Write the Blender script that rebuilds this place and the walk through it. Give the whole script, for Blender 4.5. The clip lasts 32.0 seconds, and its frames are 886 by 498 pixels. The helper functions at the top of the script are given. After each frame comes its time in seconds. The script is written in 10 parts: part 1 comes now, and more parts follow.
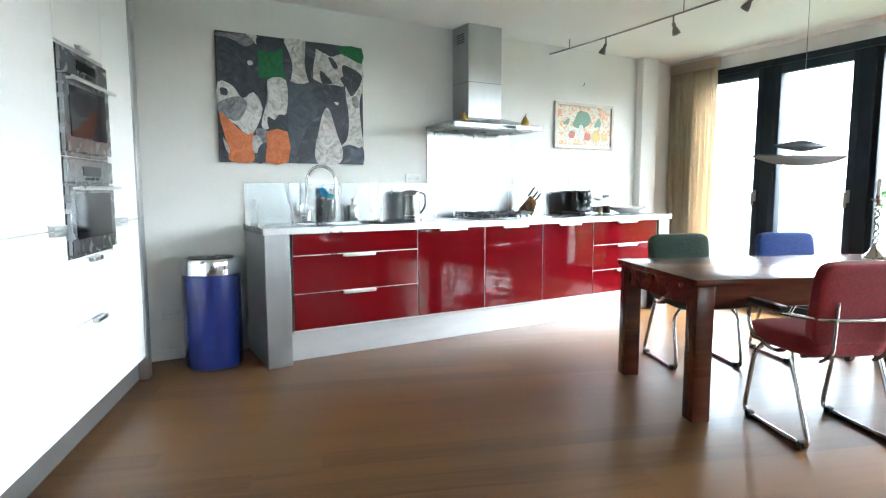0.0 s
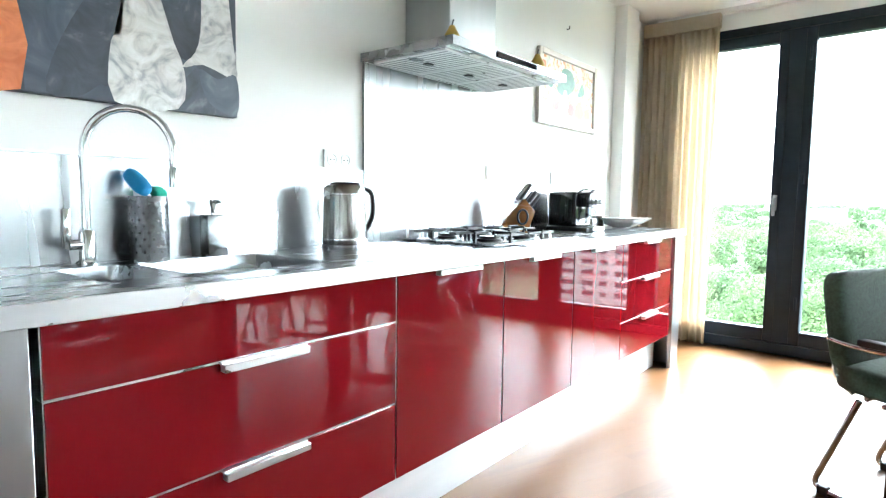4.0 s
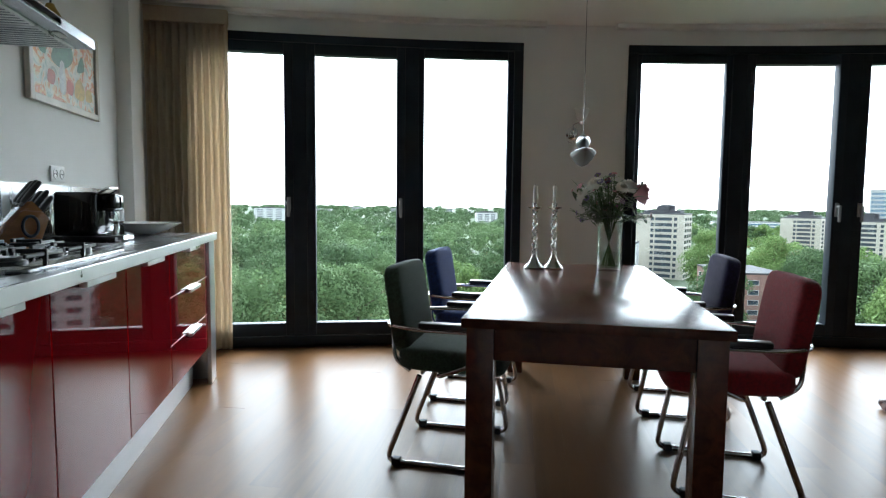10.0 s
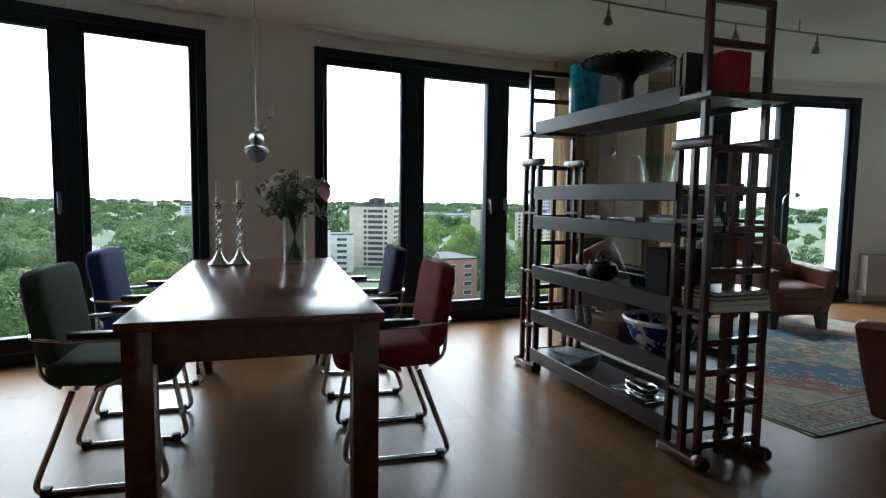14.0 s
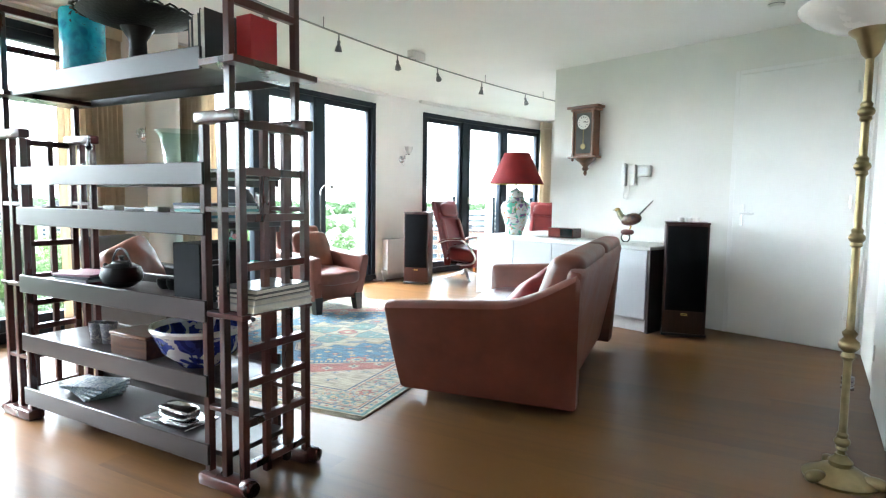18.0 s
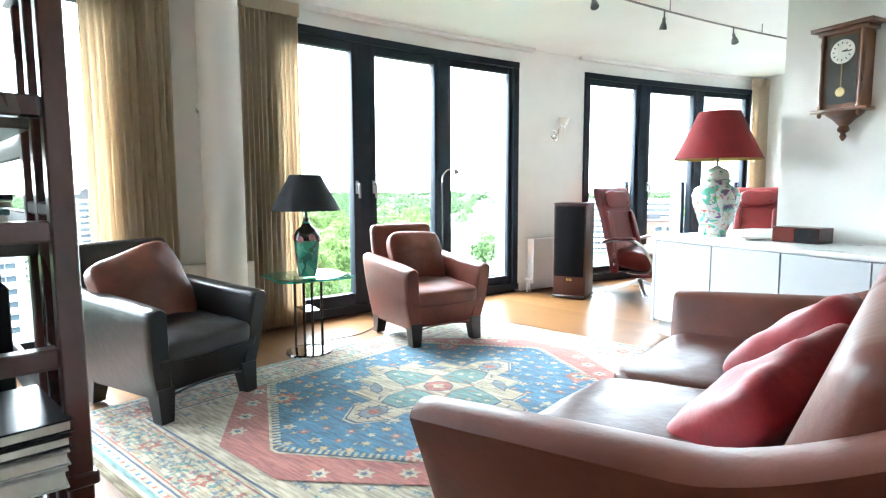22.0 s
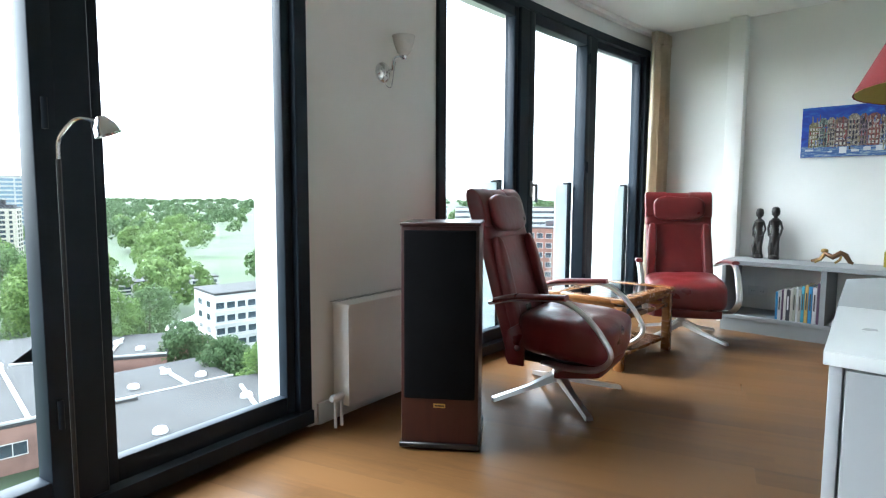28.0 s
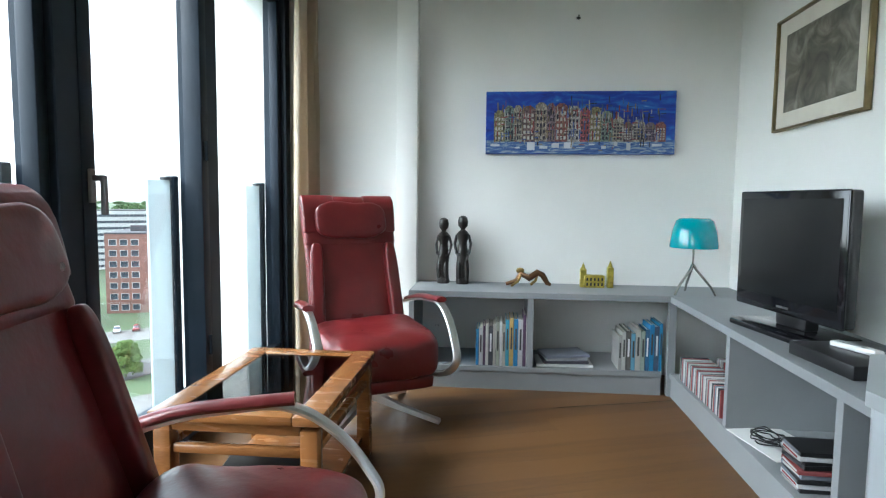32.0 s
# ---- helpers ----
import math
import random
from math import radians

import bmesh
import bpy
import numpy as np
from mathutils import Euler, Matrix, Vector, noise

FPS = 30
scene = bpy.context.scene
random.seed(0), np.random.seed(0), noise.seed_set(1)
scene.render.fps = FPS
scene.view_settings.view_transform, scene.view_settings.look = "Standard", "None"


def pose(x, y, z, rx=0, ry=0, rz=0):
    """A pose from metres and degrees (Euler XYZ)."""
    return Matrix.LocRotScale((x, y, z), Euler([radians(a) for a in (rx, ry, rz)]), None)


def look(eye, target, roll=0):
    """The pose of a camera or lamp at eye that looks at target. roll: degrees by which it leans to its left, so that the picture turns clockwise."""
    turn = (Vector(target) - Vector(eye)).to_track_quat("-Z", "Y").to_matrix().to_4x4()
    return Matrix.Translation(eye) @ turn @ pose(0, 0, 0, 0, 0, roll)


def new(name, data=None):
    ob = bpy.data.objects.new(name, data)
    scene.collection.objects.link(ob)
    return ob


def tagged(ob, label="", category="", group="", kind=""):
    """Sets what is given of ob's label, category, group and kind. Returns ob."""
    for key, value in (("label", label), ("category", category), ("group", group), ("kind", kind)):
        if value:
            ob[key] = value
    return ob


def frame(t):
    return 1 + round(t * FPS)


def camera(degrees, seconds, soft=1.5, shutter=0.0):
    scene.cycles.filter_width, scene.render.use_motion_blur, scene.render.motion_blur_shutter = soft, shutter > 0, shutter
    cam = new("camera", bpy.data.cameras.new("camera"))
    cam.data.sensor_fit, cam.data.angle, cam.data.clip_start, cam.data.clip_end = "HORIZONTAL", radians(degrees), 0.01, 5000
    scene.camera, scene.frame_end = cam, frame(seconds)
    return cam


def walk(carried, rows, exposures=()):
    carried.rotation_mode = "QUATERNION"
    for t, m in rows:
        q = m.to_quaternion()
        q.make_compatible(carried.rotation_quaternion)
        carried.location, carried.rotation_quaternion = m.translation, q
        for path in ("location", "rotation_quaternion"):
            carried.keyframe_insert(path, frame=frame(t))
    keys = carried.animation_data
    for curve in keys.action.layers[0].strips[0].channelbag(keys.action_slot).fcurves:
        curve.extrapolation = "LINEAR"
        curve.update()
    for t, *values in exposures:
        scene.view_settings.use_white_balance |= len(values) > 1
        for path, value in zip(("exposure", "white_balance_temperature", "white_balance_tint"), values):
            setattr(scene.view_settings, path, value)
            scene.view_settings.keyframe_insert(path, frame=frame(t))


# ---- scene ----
# ---- camera and walk ----
cam = camera(74.7, 32.0, soft=1.2)
PATH = [
    (0, (-0.885, -4.395, 1.190), (0.117, -2.677, 0.982), -0.1),
    (0.5, (-0.767, -4.027, 1.171), (0.186, -2.281, 0.963), 0.0),
    (1, (-0.639, -3.663, 1.155), (0.312, -1.916, 0.946), 0.1),
    (1.5, (-0.502, -3.236, 1.146), (0.440, -1.483, 0.946), -0.0),
    (2, (-0.468, -2.848, 1.144), (0.489, -1.103, 0.941), 0.3),
    (2.5, (-0.407, -2.538, 1.155), (0.668, -0.864, 0.947), 0.7),
    (4.5, (-0.024, -1.604, 1.122), (1.635, -0.501, 0.951), 0.6),
    (5, (0.132, -1.443, 1.126), (1.872, -0.473, 0.954), 0.6),
    (5.5, (0.188, -1.346, 1.131), (2.008, -0.534, 0.962), 0.6),
    (6, (0.162, -1.265, 1.133), (2.067, -0.677, 0.971), 0.5),
    (6.5, (0.109, -1.227, 1.138), (2.062, -0.825, 0.980), 0.6),
    (7, (0.067, -1.213, 1.141), (2.045, -0.956, 0.985), 0.6),
    (7.5, (0.049, -1.232, 1.136), (2.037, -1.082, 0.981), 0.5),
    (8, (0.042, -1.246, 1.133), (2.036, -1.211, 0.978), 0.5),
    (8.5, (0.038, -1.262, 1.133), (2.031, -1.333, 0.979), 0.5),
    (9, (0.032, -1.290, 1.134), (2.018, -1.461, 0.978), 0.5),
    (9.5, (0.019, -1.298, 1.131), (1.993, -1.579, 0.976), 0.5),
    (10, (0.017, -1.316, 1.130), (1.974, -1.698, 0.975), 0.6),
    (10.5, (-0.007, -1.340, 1.137), (1.929, -1.816, 0.978), 0.7),
    (11, (-0.040, -1.367, 1.147), (1.866, -1.951, 0.984), 0.6),
    (11.5, (-0.055, -1.382, 1.149), (1.812, -2.078, 0.984), 0.6),
    (12, (-0.070, -1.398, 1.146), (1.761, -2.185, 0.981), 0.6),
    (12.5, (-0.091, -1.416, 1.145), (1.689, -2.313, 0.978), 0.6),
    (13, (-0.106, -1.429, 1.149), (1.615, -2.434, 0.981), 0.6),
    (13.5, (-0.128, -1.441, 1.149), (1.518, -2.564, 0.981), 0.7),
    (15.5, (-0.195, -1.458, 1.137), (1.052, -3.013, 0.970), 0.7),
    (16, (-0.188, -1.495, 1.125), (0.926, -3.148, 0.960), 0.7),
    (16.5, (-0.160, -1.570, 1.127), (0.786, -3.324, 0.959), 0.8),
    (17, (-0.158, -1.651, 1.124), (0.604, -3.493, 0.956), 0.8),
    (17.5, (-0.107, -1.735, 1.119), (0.452, -3.648, 0.950), 0.8),
    (18, (-0.004, -1.887, 1.116), (0.327, -3.853, 0.948), 0.8),
    (18.5, (0.036, -2.005, 1.108), (0.229, -3.988, 0.938), 0.8),
    (19, (-0.011, -2.216, 1.094), (0.118, -4.204, 0.919), 0.7),
    (19.5, (-0.031, -2.462, 1.098), (0.093, -4.450, 0.919), 0.6),
    (20, (0.005, -2.728, 1.093), (0.189, -4.711, 0.907), 0.6),
    (20.5, (0.041, -2.985, 1.108), (0.364, -4.949, 0.912), 0.4),
    (21, (0.002, -3.259, 1.113), (0.594, -5.158, 0.911), 0.0),
    (21.5, (0.005, -3.464, 1.105), (0.808, -5.284, 0.900), -0.3),
    (22, (0.103, -3.670, 1.097), (1.014, -5.439, 0.891), -0.2),
    (22.5, (0.160, -3.825, 1.088), (1.161, -5.544, 0.884), -0.3),
    (23, (0.250, -4.039, 1.093), (1.353, -5.694, 0.884), -0.3),
    (23.5, (0.343, -4.271, 1.104), (1.506, -5.884, 0.891), -0.4),
    (24, (0.535, -4.475, 1.089), (1.667, -6.110, 0.880), -0.2),
    (24.5, (0.751, -4.692, 1.096), (1.764, -6.403, 0.886), -0.0),
    (25, (0.947, -5.015, 1.104), (1.820, -6.802, 0.893), 0.2),
    (25.5, (1.146, -5.291, 1.069), (1.851, -7.152, 0.868), 0.4),
    (26, (1.311, -5.567, 1.056), (1.800, -7.498, 0.880), 0.5),
    (26.5, (1.375, -5.927, 1.020), (1.772, -7.881, 0.863), 0.9),
    (28.5, (1.368, -7.370, 1.067), (1.412, -9.361, 0.882), 0.4),
    (29, (1.404, -7.722, 1.066), (1.251, -9.708, 0.887), 0.8),
    (29.5, (1.348, -7.949, 1.067), (1.043, -9.918, 0.889), 0.4),
    (30, (1.357, -8.228, 1.064), (0.884, -10.163, 0.889), 0.9),
    (30.5, (1.373, -8.448, 1.069), (0.712, -10.328, 0.895), 1.0),
    (31, (1.391, -8.645, 1.071), (0.533, -10.443, 0.901), 1.0),
    (31.5, (1.275, -8.781, 1.065), (0.324, -10.532, 0.900), 0.6),
    (32, (1.218, -8.943, 1.076), (0.139, -10.618, 0.913), 0.6),
]
EXPOSURE = [(0, 5.1), (1.0, 4.95), (2.5, 5.25), (4.5, 5.55), (6.0, 5.4), (7.0, 4.9), (8.0, 4.4), (9.0, 3.72), (10.0, 3.08), (12.0, 2.56), (13.5, 2.56),
            (15.5, 4.2), (17.0, 4.88), (18.0, 5.08), (19.0, 5.15), (20.0, 5.35), (22.0, 5.15), (23.0, 4.55), (24.0, 4.4), (25.0, 4.95), (26.0, 4.05), (26.5, 3.95), (28.5, 3.45), (29.3, 3.28), (30.0, 2.95), (31.0, 3.05), (32.0, 3.15)]
KELVIN, TINT = 5720, 4
walk(cam, [(t, look(eye, target, roll)) for t, eye, target, roll in PATH], [(t, e, KELVIN, TINT) for t, e in EXPOSURE])

# ---- sky and sun: a bright overcast day ----
world = bpy.data.worlds.new("overcast")
scene.world = world
world.use_nodes = True
wn = world.node_tree
wn.nodes.clear()
w_out = wn.nodes.new("ShaderNodeOutputWorld")
w_bg = wn.nodes.new("ShaderNodeBackground")
w_sky = wn.nodes.new("ShaderNodeTexSky")
w_hsv = wn.nodes.new("ShaderNodeHueSaturation")
w_sky.sky_type = "NISHITA"
w_sky.sun_disc = False
w_sky.sun_elevation = radians(48)
w_sky.sun_rotation = radians(110)
w_sky.air_density, w_sky.dust_density = 1.0, 2.0
w_hsv.inputs["Saturation"].default_value = 0.16
w_bg.inputs["Strength"].default_value = 0.15
wn.links.new(w_sky.outputs[0], w_hsv.inputs["Color"])
wn.links.new(w_hsv.outputs[0], w_bg.inputs[0])
wn.links.new(w_bg.outputs[0], w_out.inputs[0])
sun = new("sun", bpy.data.lights.new("sun", "SUN"))
sun.data.energy, sun.data.angle, sun.data.color = 0.6, radians(45), (1.0, 0.98, 0.95)
sun.matrix_world = look((60, -20, 70), (0, 0, 0))


# ---- materials ----
def nodes_of(name):
    m = bpy.data.materials.new(name)
    m.use_nodes = True
    nt = m.node_tree
    return m, nt, nt.nodes["Principled BSDF"]


def pmat(name, col, rough=0.5, metal=0.0, var=0.12, scale=6.0, bump=0.0, bscale=80.0, coat=0.0, spec=0.5, stretch=(1, 1, 1), col2=None, rvar=0.08, sheen=0.0):
    """Two-scale colour variation, roughness variation and fine relief on object coordinates."""
    m, nt, b = nodes_of(name)
    tc = nt.nodes.new("ShaderNodeTexCoord")
    mp = nt.nodes.new("ShaderNodeMapping")
    mp.inputs["Scale"].default_value = stretch
    nt.links.new(tc.outputs["Object"], mp.inputs[0])
    n1 = nt.nodes.new("ShaderNodeTexNoise")
    n1.inputs["Scale"].default_value, n1.inputs["Detail"].default_value = scale, 6
    nt.links.new(mp.outputs[0], n1.inputs["Vector"])
    ramp = nt.nodes.new("ShaderNodeValToRGB")
    c2 = col2 or tuple(max(0.0, c * (1 - 2 * var)) for c in col)
    c1 = tuple(min(1.0, c * (1 + var)) for c in col)
    ramp.color_ramp.elements[0].position, ramp.color_ramp.elements[1].position = 0.3, 0.7
    ramp.color_ramp.elements[0].color, ramp.color_ramp.elements[1].color = (*c2, 1), (*c1, 1)
    nt.links.new(n1.outputs[0], ramp.inputs[0])
    nt.links.new(ramp.outputs[0], b.inputs["Base Color"])
    b.inputs["Metallic"].default_value = metal
    b.inputs["Coat Weight"].default_value = coat
    b.inputs["Coat Roughness"].default_value = 0.06
    b.inputs["Specular IOR Level"].default_value = spec
    if sheen:
        b.inputs["Sheen Weight"].default_value = sheen
    mr = nt.nodes.new("ShaderNodeMapRange")
    mr.inputs[3].default_value, mr.inputs[4].default_value = max(0.02, rough - rvar), min(1, rough + rvar)
    nt.links.new(n1.outputs[0], mr.inputs[0])
    nt.links.new(mr.outputs[0], b.inputs["Roughness"])
    if bump:
        n2 = nt.nodes.new("ShaderNodeTexNoise")
        n2.inputs["Scale"].default_value, n2.inputs["Detail"].default_value = bscale, 4
        nt.links.new(mp.outputs[0], n2.inputs["Vector"])
        bp = nt.nodes.new("ShaderNodeBump")
        bp.inputs["Strength"].default_value, bp.inputs["Distance"].default_value = bump, 0.004
        nt.links.new(n2.outputs[0], bp.inputs["Height"])
        nt.links.new(bp.outputs[0], b.inputs["Normal"])
    return m


def wood_mat(name, c1, c2, rough=0.3, ring=14.0, stretch=(1, 8, 8), coat=0.3, rnd=0.35, island=False, spec=0.5, relief=0.12):
    m, nt, b = nodes_of(name)
    tc = nt.nodes.new("ShaderNodeTexCoord")
    oi = nt.nodes.new("ShaderNodeNewGeometry" if island else "ShaderNodeObjectInfo")
    pick = "Random Per Island" if island else "Random"
    add = nt.nodes.new("ShaderNodeVectorMath")
    add.operation = "ADD"
    sc = nt.nodes.new("ShaderNodeVectorMath")
    sc.operation = "SCALE"
    cmb = nt.nodes.new("ShaderNodeCombineXYZ")
    for k in range(3):
        nt.links.new(oi.outputs[pick], cmb.inputs[k])
    nt.links.new(cmb.outputs[0], sc.inputs[0])
    sc.inputs["Scale"].default_value = 37.0
    nt.links.new(tc.outputs["Object"], add.inputs[0])
    nt.links.new(sc.outputs[0], add.inputs[1])
    mp = nt.nodes.new("ShaderNodeMapping")
    mp.inputs["Scale"].default_value = stretch
    nt.links.new(add.outputs[0], mp.inputs[0])
    n1 = nt.nodes.new("ShaderNodeTexNoise")
    n1.inputs["Scale"].default_value, n1.inputs["Detail"].default_value, n1.inputs["Distortion"].default_value = ring / 4, 8, 1.2
    nt.links.new(mp.outputs[0], n1.inputs["Vector"])
    n2 = nt.nodes.new("ShaderNodeTexNoise")
    n2.inputs["Scale"].default_value, n2.inputs["Detail"].default_value = ring * 5, 4
    nt.links.new(mp.outputs[0], n2.inputs["Vector"])
    mx = nt.nodes.new("ShaderNodeMath")
    mx.operation = "MULTIPLY_ADD"
    mx.inputs[1].default_value = 0.35
    nt.links.new(n2.outputs[0], mx.inputs[0])
    nt.links.new(n1.outputs[0], mx.inputs[2])
    m3 = nt.nodes.new("ShaderNodeMath")
    m3.operation = "MULTIPLY_ADD"
    m3.inputs[1].default_value = rnd
    nt.links.new(oi.outputs[pick], m3.inputs[0])
    nt.links.new(mx.outputs[0], m3.inputs[2])
    ramp = nt.nodes.new("ShaderNodeValToRGB")
    ramp.color_ramp.elements[0].position, ramp.color_ramp.elements[1].position = 0.45, 0.95
    ramp.color_ramp.elements[0].color, ramp.color_ramp.elements[1].color = (*c2, 1), (*c1, 1)
    nt.links.new(m3.outputs[0], ramp.inputs[0])
    nt.links.new(ramp.outputs[0], b.inputs["Base Color"])
    mr = nt.nodes.new("ShaderNodeMapRange")
    mr.inputs[3].default_value, mr.inputs[4].default_value = rough - 0.07, rough + 0.1
    nt.links.new(n1.outputs[0], mr.inputs[0])
    nt.links.new(mr.outputs[0], b.inputs["Roughness"])
    b.inputs["Coat Weight"].default_value, b.inputs["Coat Roughness"].default_value = coat, 0.12
    b.inputs["Specular IOR Level"].default_value = spec
    bp = nt.nodes.new("ShaderNodeBump")
    bp.inputs["Strength"].default_value, bp.inputs["Distance"].default_value = relief, 0.002
    nt.links.new(n2.outputs[0], bp.inputs["Height"])
    nt.links.new(bp.outputs[0], b.inputs["Normal"])
    return m


def glass_mat(name, tint=(1, 1, 1), gloss=0.0, ior=1.45):
    """Thin pane: see-through with a Fresnel gloss."""
    m, nt, b = nodes_of(name)
    nt.nodes.remove(b)
    out = nt.nodes["Material Output"]
    tr = nt.nodes.new("ShaderNodeBsdfTransparent")
    tr.inputs[0].default_value = (*tint, 1)
    gl = nt.nodes.new("ShaderNodeBsdfGlossy")
    gl.inputs["Roughness"].default_value = gloss
    lw = nt.nodes.new("ShaderNodeLayerWeight")
    lw.inputs[0].default_value = 0.5
    pw = nt.nodes.new("ShaderNodeMath")
    pw.operation = "POWER"
    pw.inputs[1].default_value = 4.0
    nt.links.new(lw.outputs["Facing"], pw.inputs[0])
    fr = nt.nodes.new("ShaderNodeMapRange")
    fr.inputs[3].default_value, fr.inputs[4].default_value = 0.03, 0.8
    nt.links.new(pw.outputs[0], fr.inputs[0])
    mix = nt.nodes.new("ShaderNodeMixShader")
    nt.links.new(fr.outputs[0], mix.inputs[0])
    nt.links.new(tr.outputs[0], mix.inputs[1])
    nt.links.new(gl.outputs[0], mix.inputs[2])
    nt.links.new(mix.outputs[0], out.inputs[0])
    return m


def cloth_mat(name, col, trans=0.35, scale=30.0):
    """Thin curtain cloth that lets some light through."""
    m, nt, b = nodes_of(name)
    out = nt.nodes["Material Output"]
    tc = nt.nodes.new("ShaderNodeTexCoord")
    n = nt.nodes.new("ShaderNodeTexNoise")
    n.inputs["Scale"].default_value, n.inputs["Detail"].default_value = scale, 5
    nt.links.new(tc.outputs["Object"], n.inputs["Vector"])
    rp = nt.nodes.new("ShaderNodeValToRGB")
    rp.color_ramp.elements[0].color = (*(c * 0.82 for c in col), 1)
    rp.color_ramp.elements[1].color = (*col, 1)
    nt.links.new(n.outputs[0], rp.inputs[0])
    nt.links.new(rp.outputs[0], b.inputs["Base Color"])
    b.inputs["Roughness"].default_value = 0.9
    tl = nt.nodes.new("ShaderNodeBsdfTranslucent")
    nt.links.new(rp.outputs[0], tl.inputs[0])
    mix = nt.nodes.new("ShaderNodeMixShader")
    mix.inputs[0].default_value = trans
    nt.links.new(b.outputs[0], mix.inputs[1])
    nt.links.new(tl.outputs[0], mix.inputs[2])
    nt.links.new(mix.outputs[0], out.inputs[0])
    return m


WHITE_WALL = pmat("white_wall_paint", (0.80, 0.795, 0.765), 0.85, var=0.03, scale=1.5, bump=0.15, bscale=140)
CEILING = pmat("ceiling_plaster", (0.86, 0.855, 0.84), 0.9, var=0.02, scale=1.2, bump=0.1, bscale=120)
FLOOR = wood_mat("varnished_floorboard", (0.132, 0.066, 0.0245), (0.068, 0.033, 0.0122), 0.305, ring=5, stretch=(0.7, 9, 9), coat=0.0, rnd=0.42, spec=0.20, relief=0.003)
FLOOR_REST = wood_mat("varnished_floorboard_rest", (0.132, 0.066, 0.0245), (0.068, 0.033, 0.0122), 0.305, ring=5, stretch=(0.7, 9, 9), coat=0.0, rnd=0.42, spec=0.20, relief=0.003, island=True)
JOINT = pmat("floor_joint", (0.075, 0.036, 0.013), 0.5)
FRAME = pmat("window_frame_paint", (0.014, 0.022, 0.034), 0.5, var=0.15, scale=4, rvar=0.05, spec=0.2)
GLASS = glass_mat("window_glass", (0.97, 0.985, 0.98))
CLEAR = glass_mat("clear_glass", (0.94, 0.97, 0.96), 0.02)
GREEN_GLASS = glass_mat("green_edge_glass", (0.62, 0.86, 0.78), 0.02)
SMOKE_GLASS = glass_mat("smoked_glass", (0.22, 0.20, 0.19), 0.02)
CHROME = pmat("chrome", (0.75, 0.76, 0.78), 0.12, 1.0, var=0.03, rvar=0.04)
TUBE = pmat("chromed_tube", (0.55, 0.55, 0.56), 0.18, 1.0, var=0.05, rvar=0.05)
SPLASH = pmat("splashback_steel", (0.40, 0.41, 0.42), 0.27, 1.0, var=0.03, scale=2, stretch=(5, 5, 0.6), rvar=0.04)
PLINTH_STEEL = pmat("satin_plinth_steel", (0.62, 0.63, 0.64), 0.45, 0.75, var=0.03, scale=3, stretch=(1, 6, 6), rvar=0.03)
STEEL = pmat("brushed_steel", (0.35, 0.36, 0.37), 0.27, 1.0, var=0.02, scale=3, stretch=(1, 6, 6), rvar=0.03)
STEEL_V = pmat("brushed_steel_upright", (0.47, 0.48, 0.49), 0.30, 1.0, var=0.02, scale=3, stretch=(6, 6, 1), rvar=0.03)
ALU = pmat("aluminium", (0.72, 0.72, 0.72), 0.3, 1.0, var=0.04)
RED_GLOSS = pmat("red_high_gloss_lacquer", (0.125, 0.003, 0.006), 0.015, var=0.05, scale=1.2, coat=0.0, rvar=0.01, spec=0.38)
SIDE_LACQ = pmat("sideboard_lacquer", (0.41, 0.43, 0.45), 0.35, var=0.015, scale=2)
WHITE_LACQ = pmat("white_satin_lacquer", (0.84, 0.84, 0.83), 0.35, var=0.015, scale=2)
GREY_LACQ = pmat("grey_painted_board", (0.255, 0.268, 0.275), 0.5, var=0.05, scale=3, bump=0.04)
BLACK_PL = pmat("black_plastic", (0.014, 0.014, 0.015), 0.32, var=0.1)
BLACK_GLOSS = pmat("black_gloss", (0.008, 0.008, 0.010), 0.08, var=0.05, rvar=0.03)
WHITE_PL = pmat("white_plastic", (0.78, 0.78, 0.76), 0.35, var=0.02)
RUBBER = pmat("black_rubber", (0.02, 0.02, 0.02), 0.7)
TABLE_WOOD = wood_mat("dark_table_wood", (0.105, 0.034, 0.017), (0.040, 0.012, 0.007), 0.20, ring=9, stretch=(0.8, 7, 7), coat=0.15, rnd=0.1, spec=0.35)
DARK_WOOD = wood_mat("dark_cherry_wood", (0.078, 0.017, 0.013), (0.030, 0.008, 0.007), 0.28, ring=7, stretch=(3, 3, 0.8), coat=0.35, rnd=0.15, relief=0.02)
SHELF_WOOD = wood_mat("dark_shelf_wood", (0.022, 0.010, 0.010), (0.012, 0.006, 0.006), 0.36, ring=6, stretch=(0.8, 7, 7), coat=0.0, rnd=0.15, relief=0.02)
CLOCK_WOOD = wood_mat("walnut_clock_wood", (0.145, 0.055, 0.022), (0.045, 0.017, 0.009), 0.3, coat=0.4)
OAK = wood_mat("honey_oak", (0.25, 0.105, 0.032), (0.095, 0.036, 0.011), 0.24, ring=12, stretch=(1, 6, 6), coat=0.35)
SPEAKER_WOOD = wood_mat("rosewood_veneer", (0.042, 0.011, 0.009), (0.016, 0.005, 0.0045), 0.34, stretch=(6, 6, 0.7), coat=0.1)
GRILLE = pmat("speaker_cloth", (0.006, 0.006, 0.007), 0.95, bump=0.5, bscale=500, spec=0.08)
LEATHER_BR = pmat("cognac_leather", (0.145, 0.041, 0.025), 0.42, var=0.18, scale=5, bump=0.5, bscale=24, spec=0.5, rvar=0.13)
